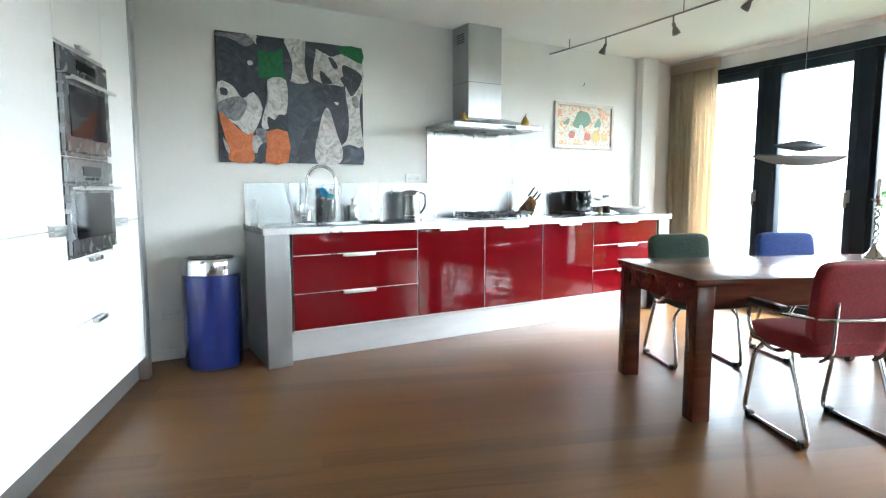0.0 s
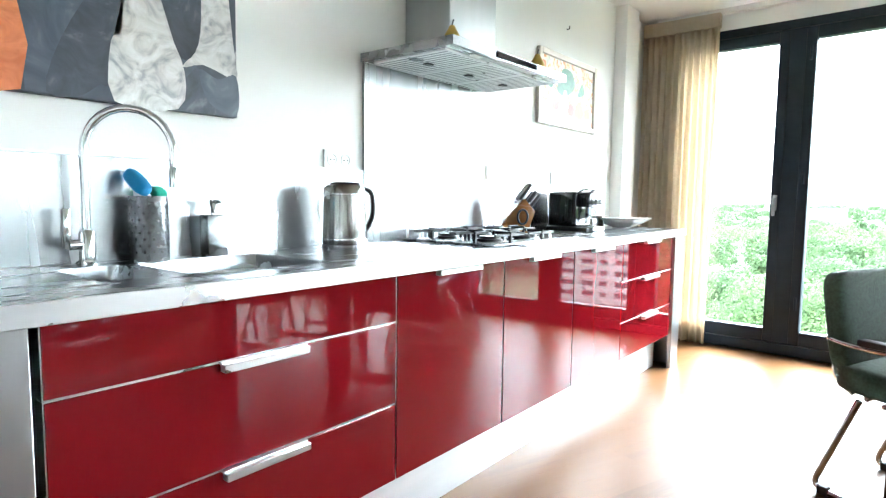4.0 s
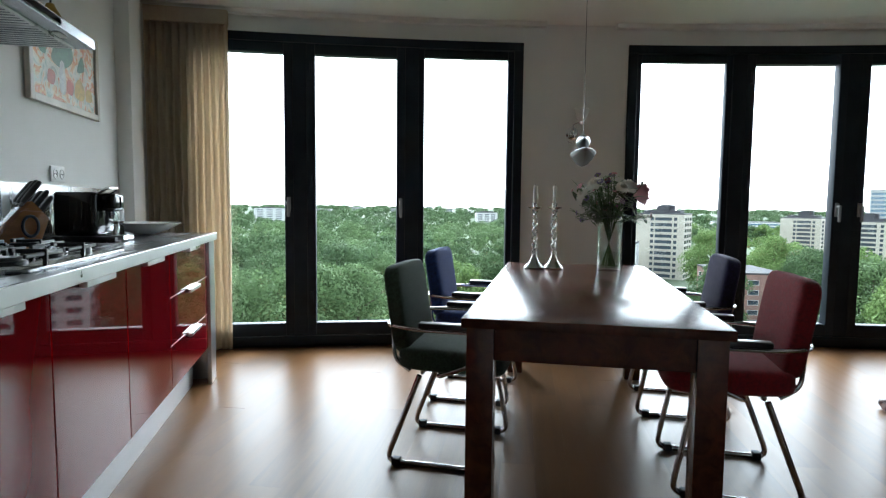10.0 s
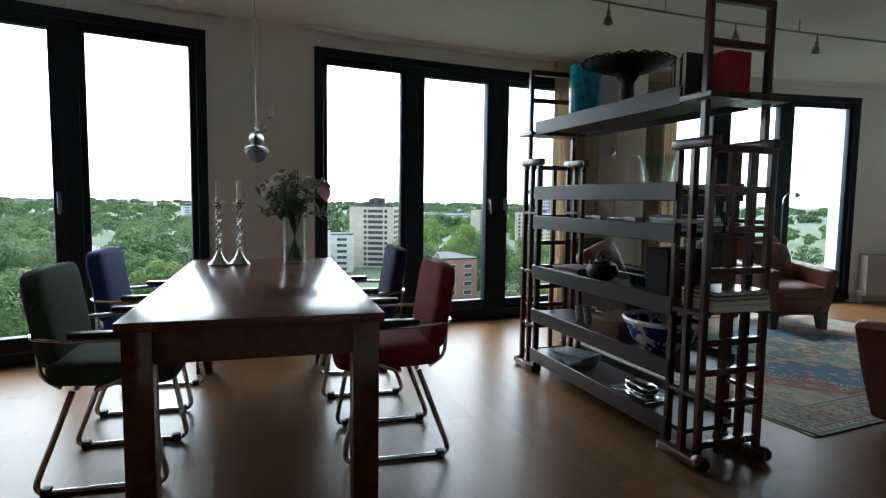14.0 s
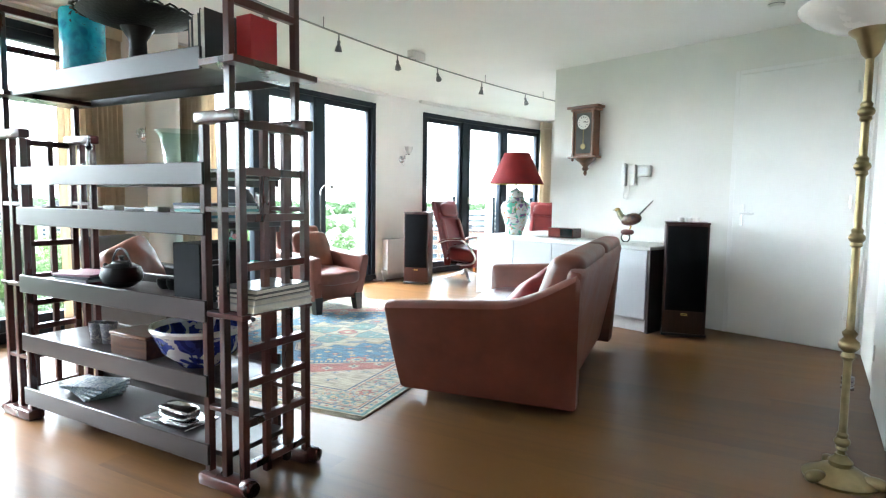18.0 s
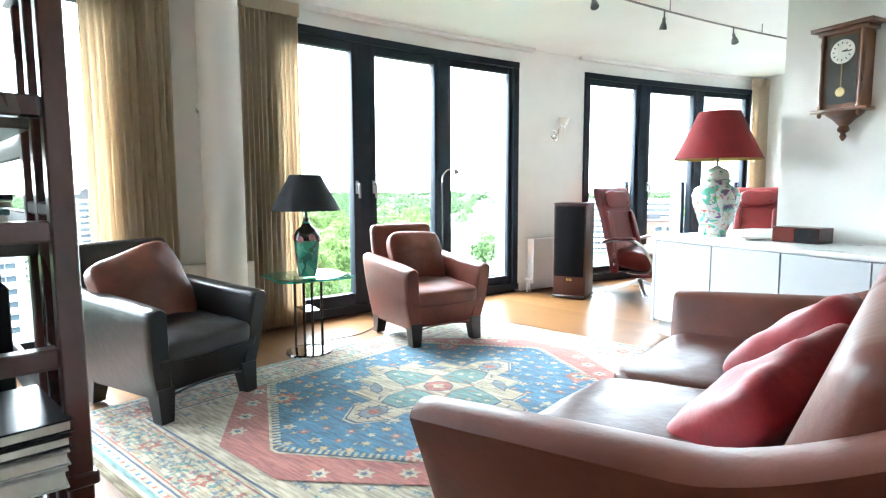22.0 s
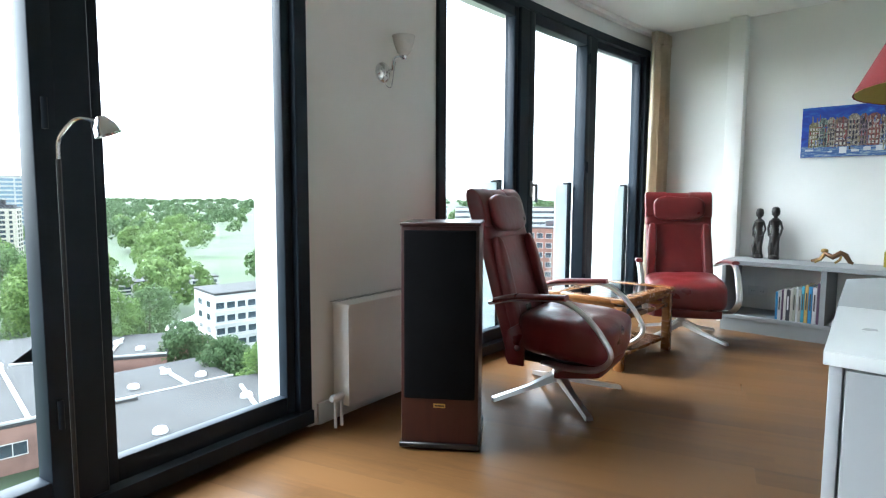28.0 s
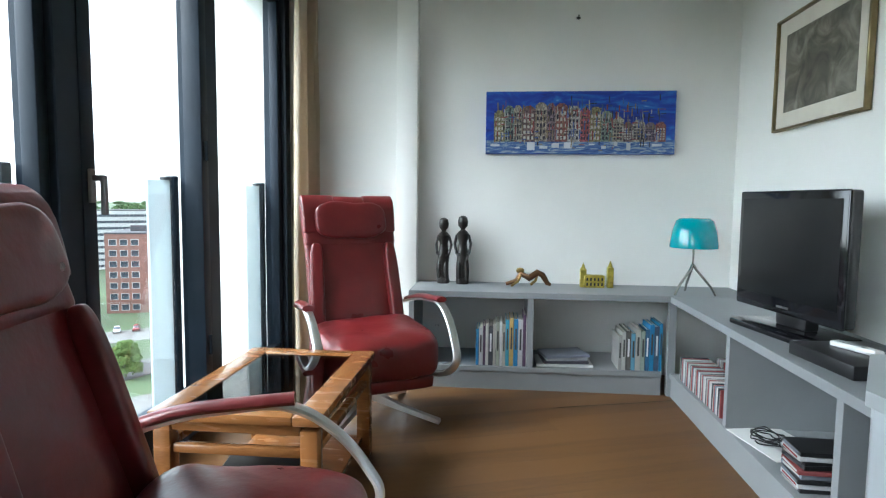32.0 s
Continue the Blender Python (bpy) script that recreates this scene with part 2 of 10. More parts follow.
LEATHER_CU = pmat("worn_brown_leather", (0.15, 0.046, 0.028), 0.42, var=0.24, scale=7, bump=0.6, bscale=20, rvar=0.13)
LEATHER_BK = pmat("black_leather", (0.012, 0.012, 0.013), 0.36, var=0.2, scale=6, bump=0.4, bscale=24, rvar=0.12)
LEATHER_RD = pmat("oxblood_leather", (0.125, 0.011, 0.012), 0.31, var=0.14, scale=6, bump=0.45, bscale=24, rvar=0.12)
CUSHION_RD = pmat("red_silk_cushion", (0.26, 0.010, 0.018), 0.5, var=0.14, scale=14, bump=0.5, bscale=30, sheen=0.2)
FAB_GREEN = pmat("green_wool_upholstery", (0.038, 0.066, 0.046), 0.95, var=0.25, scale=90, bump=0.6, bscale=420, sheen=0.08)
FAB_BLUE = pmat("blue_wool_upholstery", (0.018, 0.050, 0.21), 0.95, var=0.25, scale=90, bump=0.6, bscale=420, sheen=0.08)
FAB_PURPLE = pmat("purple_blue_wool_upholstery", (0.026, 0.023, 0.085), 0.95, var=0.25, scale=90, bump=0.6, bscale=420, sheen=0.08)
FAB_RED = pmat("red_wool_upholstery", (0.21, 0.010, 0.015), 0.95, var=0.2, scale=90, bump=0.6, bscale=420, sheen=0.08)
CURTAIN = cloth_mat("ochre_curtain_cloth", (0.68, 0.59, 0.46), 0.5)
BRASS = pmat("aged_brass", (0.27, 0.215, 0.115), 0.38, 1.0, var=0.15, scale=12)
BRONZE = pmat("gilded_bronze", (0.40, 0.27, 0.09), 0.35, 1.0, var=0.3, scale=20)
PEWTER = pmat("pewter", (0.55, 0.53, 0.50), 0.2, 1.0, var=0.1)
BIN_BLUE = pmat("blue_enamel", (0.010, 0.022, 0.15), 0.16, var=0.05, coat=0.6)
PORCELAIN = pmat("white_porcelain", (0.80, 0.80, 0.77), 0.12, var=0.03, coat=0.5)


# ---- mesh helpers ----
def link(name, bm, material, parent=None, label="", sharp=38):
    bm.normal_update()
    lim = radians(sharp)
    for e in bm.edges:
        if len(e.link_faces) == 2:
            e.smooth = e.calc_face_angle(0) < lim
    for f in bm.faces:
        f.smooth = True
    me = bpy.data.meshes.new(name)
    bm.to_mesh(me)
    bm.free()
    for m in material if isinstance(material, (list, tuple)) else (material,):
        me.materials.append(m)
    ob = new(name, me)
    if parent is not None:
        ob.parent = parent
    if label:
        tagged(ob, label)
    return ob


def part(name, bm, material, parent, label=""):
    return link(name, bm, material, parent, label)


def thing(name, label, category, m=None, group=""):
    e = new(name)
    e.empty_display_size = 0.1
    e.matrix_basis = m or Matrix()
    return tagged(e, label, category, group)


def structure(ob, label="", category=""):
    return tagged(ob, label, category, kind="structure")


def box(x0, x1, y0, y1, z0, z1, bev=0.0, seg=2, bm=None, m=None):
    own = bmesh.new()
    bmesh.ops.create_cube(own, size=1)
    for v in own.verts:
        v.co = Vector((x0 + (v.co.x + 0.5) * (x1 - x0), y0 + (v.co.y + 0.5) * (y1 - y0), z0 + (v.co.z + 0.5) * (z1 - z0)))
    if bev:
        bmesh.ops.bevel(own, geom=own.edges[:], offset=bev, segments=seg, profile=0.5, affect="EDGES")
    if m is not None:
        bmesh.ops.transform(own, matrix=m, verts=own.verts)
    return merge(bm, own)


def merge(bm, own):
    if bm is None:
        return own
    me = bpy.data.meshes.new("tmp")
    own.to_mesh(me)
    own.free()
    bm.from_mesh(me)
    bpy.data.meshes.remove(me)
    return bm


def lathe(profile, seg=24, bm=None, m=None, cap=True):
    own = bmesh.new()
    rings = []
    for r, z in profile:
        rings.append([own.verts.new((r * math.cos(2 * math.pi * k / seg), r * math.sin(2 * math.pi * k / seg), z)) for k in range(seg)])
    for a, b in zip(rings, rings[1:]):
        for k in range(seg):
            own.faces.new((a[k], a[(k + 1) % seg], b[(k + 1) % seg], b[k]))
    if cap:
        for ring, flip in ((rings[0], True), (rings[-1], False)):
            if (ring[0].co - ring[seg // 2].co).length > 1e-4:
                own.faces.new(ring[::-1] if flip else ring)
    bmesh.ops.remove_doubles(own, verts=own.verts, dist=1e-5)
    bmesh.ops.recalc_face_normals(own, faces=own.faces)
    if m is not None:
        bmesh.ops.transform(own, matrix=m, verts=own.verts)
    return merge(bm, own)


def rounded(points, radius=0.05, n=5, closed=False):
    """Replace the corners of a polyline by arcs."""
    pts = [Vector(p) for p in points]
    out = []
    for i, p in enumerate(pts):
        if not closed and i in (0, len(pts) - 1):
            out.append(p)
            continue
        a, b = pts[i - 1] - p, pts[(i + 1) % len(pts)] - p
        d = min(radius, a.length * 0.49, b.length * 0.49)
        p0, p2 = p + a.normalized() * d, p + b.normalized() * d
        for k in range(n + 1):
            t = k / n
            out.append(p0 * (1 - t) ** 2 + p * 2 * t * (1 - t) + p2 * t * t)
    return out


def tube(points, r, seg=10, closed=False, bm=None, flat=1.0):
    """Sweep a round (or flattened) section along points."""
    own = bmesh.new()
    pts = [Vector(p) for p in points]
    n = len(pts)
    up = Vector((0, 0, 1))
    rings, last = [], None
    for i, p in enumerate(pts):
        if closed:
            d = pts[(i + 1) % n] - pts[i - 1]
        else:
            d = pts[min(i + 1, n - 1)] - pts[max(i - 1, 0)]
        d.normalize()
        if last is None:
            side = d.cross(up if abs(d.z) < 0.95 else Vector((1, 0, 0))).normalized()
        else:
            side = (last - d * last.dot(d)).normalized()
        last = side
        other = d.cross(side)
        rr = r(i / max(1, n - 1)) if callable(r) else r
        rings.append([own.verts.new(p + side * math.cos(2 * math.pi * k / seg) * rr + other * math.sin(2 * math.pi * k / seg) * rr * flat) for k in range(seg)])
    pairs = list(zip(rings, rings[1:])) + ([(rings[-1], rings[0])] if closed else [])
    for a, b in pairs:
        for k in range(seg):
            own.faces.new((a[k], a[(k + 1) % seg], b[(k + 1) % seg], b[k]))
    if not closed:
        own.faces.new(rings[0][::-1])
        own.faces.new(rings[-1])
    bmesh.ops.recalc_face_normals(own, faces=own.faces)
    return merge(bm, own)


def pillow(sx, sy, sz, p=4.0, n=14, bulge=0.0, m=None, bm=None, wob=0.0, seed=0):
    """A rounded cushion: a superellipsoid of full sizes sx, sy, sz with an optional bulge and creases."""
    own = bmesh.new()
    bmesh.ops.create_cube(own, size=2)
    bmesh.ops.subdivide_edges(own, edges=own.edges[:], cuts=n, use_grid_fill=True)
    for v in own.verts:
        c = v.co
        k = (abs(c.x) ** p + abs(c.y) ** p + abs(c.z) ** p) ** (-1 / p)
        c = c * k
        z = c.z * (1 + bulge * (1 - c.x * c.x) * (1 - c.y * c.y))
        q = Vector((c.x * sx / 2, c.y * sy / 2, z * sz / 2))
        if wob:
            q += Vector((0, 0, 1)) * wob * noise.noise(Vector((q.x * 9 + seed, q.y * 9, q.z * 3 + seed)))
            q += c.normalized() * wob * 0.6 * noise.noise(Vector((q.x * 4 - seed, q.y * 4, q.z * 4)))
        v.co = q
    if m is not None:
        bmesh.ops.transform(own, matrix=m, verts=own.verts)
    return merge(bm, own)


def prism(outline, z0, z1, bm=None, m=None, bev=0.0):
    """Extrude a flat outline (x, y) from z0 to z1."""
    own = bmesh.new()
    lo = [own.verts.new((x, y, z0)) for x, y in outline]
    hi = [own.verts.new((x, y, z1)) for x, y in outline]
    own.faces.new(lo[::-1])
    own.faces.new(hi)
    n = len(lo)
    for i in range(n):
        own.faces.new((lo[i], lo[(i + 1) % n], hi[(i + 1) % n], hi[i]))
    bmesh.ops.recalc_face_normals(own, faces=own.faces)
    if bev:
        bmesh.ops.bevel(own, geom=own.edges[:], offset=bev, segments=2, profile=0.5, affect="EDGES")
    if m is not None:
        bmesh.ops.transform(own, matrix=m, verts=own.verts)
    return merge(bm, own)


# ---- plan ----
CX, CY, R = -14.16, -0.267, 18.835      # centre and radius of the curved window wall
H = 2.54                               # ceiling height
WT = 0.34                              # wall thickness
WIN_TOP = 2.39


def arc(a, r=R, z=0.0):
    return Vector((CX + r * math.cos(radians(a)), CY + r * math.sin(radians(a)), z))


def arc_frame(a, r=R, z=0.0):
    """A pose on the curved wall: local x along the wall (to the left as seen from inside), local y inwards."""
    p = arc(a, r, z)
    return pose(p.x, p.y, z, 0, 0, a + 90)


def arc_block(a0, a1, r0, r1, z0, z1, bm=None, step=0.8):
    own = bmesh.new()
    n = max(1, int(abs(a1 - a0) / step + 0.5))
    rows = []
    for k in range(n + 1):
        a = a0 + (a1 - a0) * k / n
        rows.append([own.verts.new(arc(a, r, z)) for r, z in ((r0, z0), (r1, z0), (r1, z1), (r0, z1))])
    for p, q in zip(rows, rows[1:]):
        for k in range(4):
            own.faces.new((p[k], p[(k + 1) % 4], q[(k + 1) % 4], q[k]))
    own.faces.new(rows[0])
    own.faces.new(rows[-1][::-1])
    bmesh.ops.recalc_face_normals(own, faces=own.faces)
    return merge(bm, own)


PN = -9.99                             # the painting wall in the frame of the living room
RAD = pose(0, 0, 0, 0, 0, -38)         # frame of the living room walls: x = u outwards, y = n
WINDOWS = [(0.10, -2.52, -5.12, -7.78), (-10.33, -13.02, -15.68, -18.34), (-21.15, -23.88, -26.54, -29.42), (-32.32, -35.16, -38.09, -41.0)]

# ---- large structure ----
# floor slab
outline = [(-3.2, 0.3), (5.1, 0.3)] + [tuple(arc(a, R + 0.2)[:2]) for a in range(1, -48, -2)] + [tuple((RAD @ Vector((5.0, -10.6, 0)))[:2]), tuple((RAD @ Vector((0.5, -7.4, 0)))[:2]), (-3.4, -5.0)]
floor = structure(link("floor", prism(outline, -0.3, -0.012), JOINT), "brown varnished hardwood strip floor", "floor")
ceiling = structure(link("ceiling", prism(outline, H, H + 0.3), CEILING), "plain white plastered ceiling", "ceiling")

# kitchen wall
structure(link("wall_kitchen", box(-3.4, 5.4, 0, WT, -0.3, H), WHITE_WALL), "white painted kitchen wall", "wall")
structure(link("wall_pilaster", box(4.05, 4.28, -0.09, 0.0, 0, H, 0.004), WHITE_WALL), "slim white boxed pipe in the corner", "pilaster")
# curved wall: piers, lintels
wall_n = 0
spans = [(2.6, WINDOWS[0][0])] + [(WINDOWS[k][3], WINDOWS[k + 1][0]) for k in range(3)] + [(WINDOWS[3][3], -47.0)]
for a0, a1 in spans:
    wall_n += 1
    structure(link(f"wall_facade_{wall_n}", arc_block(a0, a1, R - 0.02, R + WT, -0.3, H), WHITE_WALL), "white painted pier between the windows", "wall")
for k, (a0, _, _, a1) in enumerate(WINDOWS):
    structure(link(f"wall_lintel_{k + 1}", arc_block(a0, a1, R - 0.02, R + WT, WIN_TOP, H), WHITE_WALL), "white plastered lintel over the window", "wall")
    structure(link(f"wall_threshold_{k + 1}", arc_block(a0, a1, R + 0.0, R + WT, -0.3, 0.03), FRAME), "dark threshold under the window", "sill")
    structure(link(f"trim_{k + 1}", arc_block(a0 + 0.35, a1 - 0.5, R - 0.10, R - 0.045, H - 0.035, H), WHITE_WALL), "white curtain rail along the ceiling", "rail")

# tall unit wall, side wall, clock wall, tv wall, painting wall
TALL = Matrix(((0.948, 0.317, 0, -0.819), (-0.317, 0.948, 0, -0.668), (0, 0, 1, 0), (0, 0, 0, 1)))  # x out of the fronts, y along them to the kitchen wall


def wall_between(name, p, q, thick, label, z1=H, extra=0.0):
    p, q = Vector((*p, 0)), Vector((*q, 0))
    d = (q - p)
    m = Matrix.Translation(p) @ pose(0, 0, 0, 0, 0, math.degrees(math.atan2(d.y, d.x)))
    ob = structure(link(name, box(-extra, d.length + extra, 0, thick, -0.3, z1), WHITE_WALL), label, "wall")
    ob.matrix_basis = m
    return ob


def uv(u, n, z=0.0):
    return RAD @ Vector((u, n, z))


corner = uv(2.2, -6.72)
wall_between("wall_side", corner[:2], (-1.50, -4.52), WT, "white painted side wall with a door")
wall_between("wall_hall", (-1.50, -4.52), (-1.72, -3.1), WT, "plain white wall beside the tall units")
wall_between("wall_behind_units", (-2.21, -3.08), (-1.30, 0.19), WT, "plain white wall behind the tall units")
wall_between("wall_gap", (-1.72, -3.1), (-2.5, -3.0), WT, "plain white return wall")
clock = wall_between("wall_clock", uv(5.1, -6.72)[:2], corner[:2], WT, "white painted wall with clock and door", extra=0.0)
wall_between("wall_tv", uv(5.03, -10.3)[:2], uv(5.03, -7.05)[:2], WT, "white painted wall behind the television")
wall_between("wall_painting", uv(8.7, PN)[:2], uv(4.8, PN)[:2], WT, "white painted wall with the townscape painting")
structure(link("wall_jamb", box(6.96, 7.09, PN, PN + 0.1, 0, H, 0.005), WHITE_WALL), "white boxed pier beside the curtain", "pilaster").matrix_basis = RAD
col = structure(link("column", lathe([(0.135, 0), (0.135, H)], 40), WHITE_WALL), "round white painted concrete column", "column")
col.location = (3.27, -6.54, 0)


# ---- windows ----
def window(k, edges):
    """Three leaves on the arc: dark frame, sashes, panes and handles."""
    w = structure(new(f"window_{k}"), "dark blue-grey framed floor-to-ceiling window with three panes", "window")
    a0, a1 = edges[0], edges[3]
    deg = 180 / (math.pi * R)
    part("frame_head", arc_block(a0, a1, R - 0.045, R + 0.10, WIN_TOP - 0.06, WIN_TOP), FRAME, w)
    part("frame_sill", arc_block(a0, a1, R - 0.055, R + 0.12, 0.03, 0.09), FRAME, w)
    for e, wd in ((edges[0] - 0.035 * deg, 0.07), (edges[3] + 0.035 * deg, 0.07)):
        o = part("frame_jamb", box(-wd / 2, wd / 2, -0.10, 0.045, 0.09, WIN_TOP - 0.06, 0.004, 1), FRAME, w)
        o.matrix_basis = arc_frame(e)
    for e in edges[1:3]:
        o = part("mullion", box(-0.055, 0.055, -0.10, 0.035, 0.09, WIN_TOP - 0.06, 0.004, 1), FRAME, w)
        o.matrix_basis = arc_frame(e)
    for q in range(3):
        sash = (k, q) in ((1, 1), (1, 0), (2, 1), (2, 2), (3, 0), (3, 1), (4, 1))
        i0 = edges[q] - (0.07 if q == 0 else 0.055) * deg
        i1 = edges[q + 1] + (0.07 if q == 2 else 0.055) * deg
        pa, pb = arc(i0, R + 0.01), arc(i1, R + 0.01)
        d = pb - pa
        ln = d.length
        m = Matrix.Translation(pa) @ pose(0, 0, 0, 0, 0, math.degrees(math.atan2(d.y, d.x)))
        leaf = part("sash" if sash else "fixed_light", box(0, 0.001, 0, 0.001, 0.1, 0.101), FRAME, w)
        leaf.matrix_basis = m
        s = 0.062 if sash else 0.045
        zt, zb = WIN_TOP - 0.06, 0.09
        y0, y1 = (-0.05, 0.035) if sash else (-0.02, 0.035)
        part("stile", box(-0.004, s, y0, y1, zb + 0.003, zt - 0.003, 0.006), FRAME, leaf)
        part("stile", box(ln - s, ln + 0.004, y0, y1, zb + 0.003, zt - 0.003, 0.006), FRAME, leaf)
        part("rail", box(s, ln - s, y0 + 0.002, y1 - 0.002, zt - s - 0.02, zt - 0.003, 0.006), FRAME, leaf)
        part("rail", box(s, ln - s, y0 + 0.002, y1 - 0.002, zb + 0.003, zb + s + 0.04, 0.006), FRAME, leaf)
        g = part("pane", box(s - 0.005, ln - s + 0.005, 0.024, 0.032, zb + s + 0.035, zt - s - 0.015), GLASS, leaf)
        g.visible_shadow = False
        if sash:
            hx = ln - s / 2 if (k, q) in ((1, 0), (1, 1), (2, 1), (3, 0)) else s / 2
            hb = box(hx - 0.014, hx + 0.014, y0 - 0.012, y0, 1.06, 1.17, 0.004)
            box(hx - 0.010, hx + 0.010, y0 - 0.045, y0 - 0.012, 1.13, 1.15, 0.004, bm=hb)
            box(hx - 0.011, hx + 0.011, y0 - 0.055, y0 - 0.038, 1.02, 1.15, 0.006, bm=hb)
            part("handle", hb, GREY_LACQ, leaf, "grey metal window handle")
            for hz in (0.35, 1.25, 2.1):
                part("hinge", lathe([(0.009, hz), (0.009, hz + 0.09)], 10, m=Matrix.Translation((ln - hx, y0 - 0.008, 0))), FRAME, leaf)
    return w


for k, row in enumerate(WINDOWS):
    window(k + 1, row)


# ---- curtains ----
def curtain(a0, a1, label, inset=0.11, folds=6, z1=H - 0.035, seed=1, deep=1.0):
    """Gathered cloth hung along the curved wall."""
    rnd = random.Random(seed)
    bm = bmesh.new()
    n, zs = folds * 8, 14
    ph = [rnd.uniform(-0.5, 0.5) for _ in range(folds + 2)]
    grid = []
    for j in range(zs + 1):
        z = 0.02 + (z1 - 0.02) * j / zs
        row = []
        for i in range(n + 1):
            t = i / n
            fold = t * folds
            amp = 0.030 * deep * (0.75 + 0.25 * math.sin(fold * 1.7 + seed)) * (1 - 0.35 * (j / zs) ** 3)
            off = amp * math.sin(2 * math.pi * fold + ph[int(fold)] * 0.8 + 0.35 * math.sin(z * 2.1 + fold))
            off += 0.012 * noise.noise(Vector((t * 30, z * 1.5, seed)))
            row.append(bm.verts.new(arc(a0 + (a1 - a0) * t, R - inset + off, z)))
        grid.append(row)
    for r0, r1 in zip(grid, grid[1:]):
        for i in range(n):
            bm.faces.new((r0[i], r0[i + 1], r1[i + 1], r1[i]))
    c = thing("curtain", label, "curtain", group="window curtains")
    o = part("cloth", bm, CURTAIN, c)
    sol = o.modifiers.new("thickness", "SOLIDIFY")
    sol.thickness = 0.004
    part("header_tape", arc_block(a0, a1, R - inset - 0.03, R - inset + 0.03, z1 - 0.10, z1 + 0.0), CURTAIN, c)
    return c


curtain(0.72, -1.0, "ochre floor-length curtain gathered beside the kitchen window", folds=11, seed=1)
curtain(-17.45, -19.06, "ochre floor-length curtain gathered beside the column", folds=12, seed=2)
curtain(-20.55, -21.95, "ochre floor-length curtain gathered behind the side table", folds=12, seed=3)
curtain(-40.45, -42.1, "ochre floor-length curtain gathered in the corner", inset=0.17, folds=8, seed=4, deep=2.4)


# ---- kitchen ----
BEFORE = set(bpy.data.objects)
CT = 0.97                               # worktop height


def handle_bar(w, parent, x, z, y):
    """Flat aluminium pull on the upper edge of a front."""
    bm = box(x - w / 2, x + w / 2, y - 0.028, y - 0.004, z - 0.026, z - 0.006, 0.002, 1)
    box(x - w / 2, x + w / 2, y - 0.012, y + 0.01, z - 0.008, z - 0.002, bm=bm)
    return part("handle", bm, ALU, parent, "flat aluminium pull")


def kitchen_unit(x0, x1, rows, label, split=None):
    """A base unit with gloss fronts; rows: (z0, z1, has handle)."""
    u = thing("base_cabinet", label, "cabinet", pose(x0, 0, 0), "kitchen base units")
    w = x1 - x0
    part("body", box(0.004, w - 0.004, -0.555, -0.02, 0.22, CT - 0.045), WHITE_LACQ, u)
    for z0, z1, hw in rows:
        fr = part("drawer_front" if len(rows) > 1 else "door", box(0.003, w - 0.003, -0.60, -0.578, z0 + 0.003, z1 - 0.003, 0.0015, 1), RED_GLOSS, u)
        part("edge_strip", box(0.0008, w - 0.0008, -0.5968, -0.556, z0 + 0.0008, z1 - 0.0008), ALU, fr, "pale aluminium edge")
        if hw:
            handle_bar(hw, fr, w * 0.5, z1 + 0.004, -0.60)
    return u


DR = [(0.24, 0.50, 0.25), (0.50, 0.77, 0.25), (0.77, 0.925, 0.0)]
kitchen_unit(0.19, 1.17, DR, "base unit with three dark red high-gloss drawers")
kitchen_unit(1.17, 1.80, [(0.24, 0.925, 0.25)], "base unit with a dark red high-gloss door")
kitchen_unit(1.80, 2.42, [(0.24, 0.925, 0.25)], "base unit under the hob with a dark red high-gloss door")
kitchen_unit(2.42, 3.03, [(0.24, 0.925, 0.25)], "base unit with a dark red high-gloss door reflecting the window")
kitchen_unit(3.03, 3.90, [(0.24, 0.46, 0.25), (0.46, 0.70, 0.25), (0.70, 0.925, 0.25)], "base unit with three dark red drawers at the window end")

plinth = tagged(link("plinth", box(0.17, 3.9, -0.50, -0.48, 0.0, 0.24, 0.001, 1), PLINTH_STEEL), "brushed steel plinth under the kitchen units", "plinth")
for x0, x1, lab in ((0.0, 0.17, "brushed steel end panel on the left of the counter"), (3.91, 4.06, "brushed steel end leg beside the window")):
    e = thing("end_panel", lab.replace(" on the left of the counter", " closing the counter beside the bin"), "panel", pose(x0, 0, 0))
    w = x1 - x0
    part("front_face", box(0, w, -0.615, -0.59, 0, CT - 0.045, 0.002, 1), STEEL_V, e)
    part("side_face", box(0 if x0 < 1 else w - 0.03, 0.03 if x0 < 1 else w, -0.59, -0.005, 0, CT - 0.045, 0.002, 1), STEEL_V, e)

# worktop with two sunk bowls
wt = thing("worktop", "brushed stainless steel worktop with welded-in sink bowls", "worktop")


def slab_with_holes(x0, x1, y0, y1, z0, z1, holes):
    bm = bmesh.new()
    xs = sorted({x0, x1, *[h[0] for h in holes], *[h[1] for h in holes]})
    ys = sorted({y0, y1, *[h[2] for h in holes], *[h[3] for h in holes]})
    for a, b in zip(xs, xs[1:]):
        for c, d in zip(ys, ys[1:]):
            if not any(h[0] <= a and b <= h[1] and h[2] <= c and d <= h[3] for h in holes):
                box(a, b, c, d, z0, z1, bm=bm)
    bmesh.ops.remove_doubles(bm, verts=bm.verts, dist=1e-5)
    dead = [f for f in bm.faces if sum(1 for g in bm.faces if g is not f and (g.calc_center_median() - f.calc_center_median()).length < 1e-5)]
    bmesh.ops.delete(bm, geom=dead, context="FACES")
    return bm


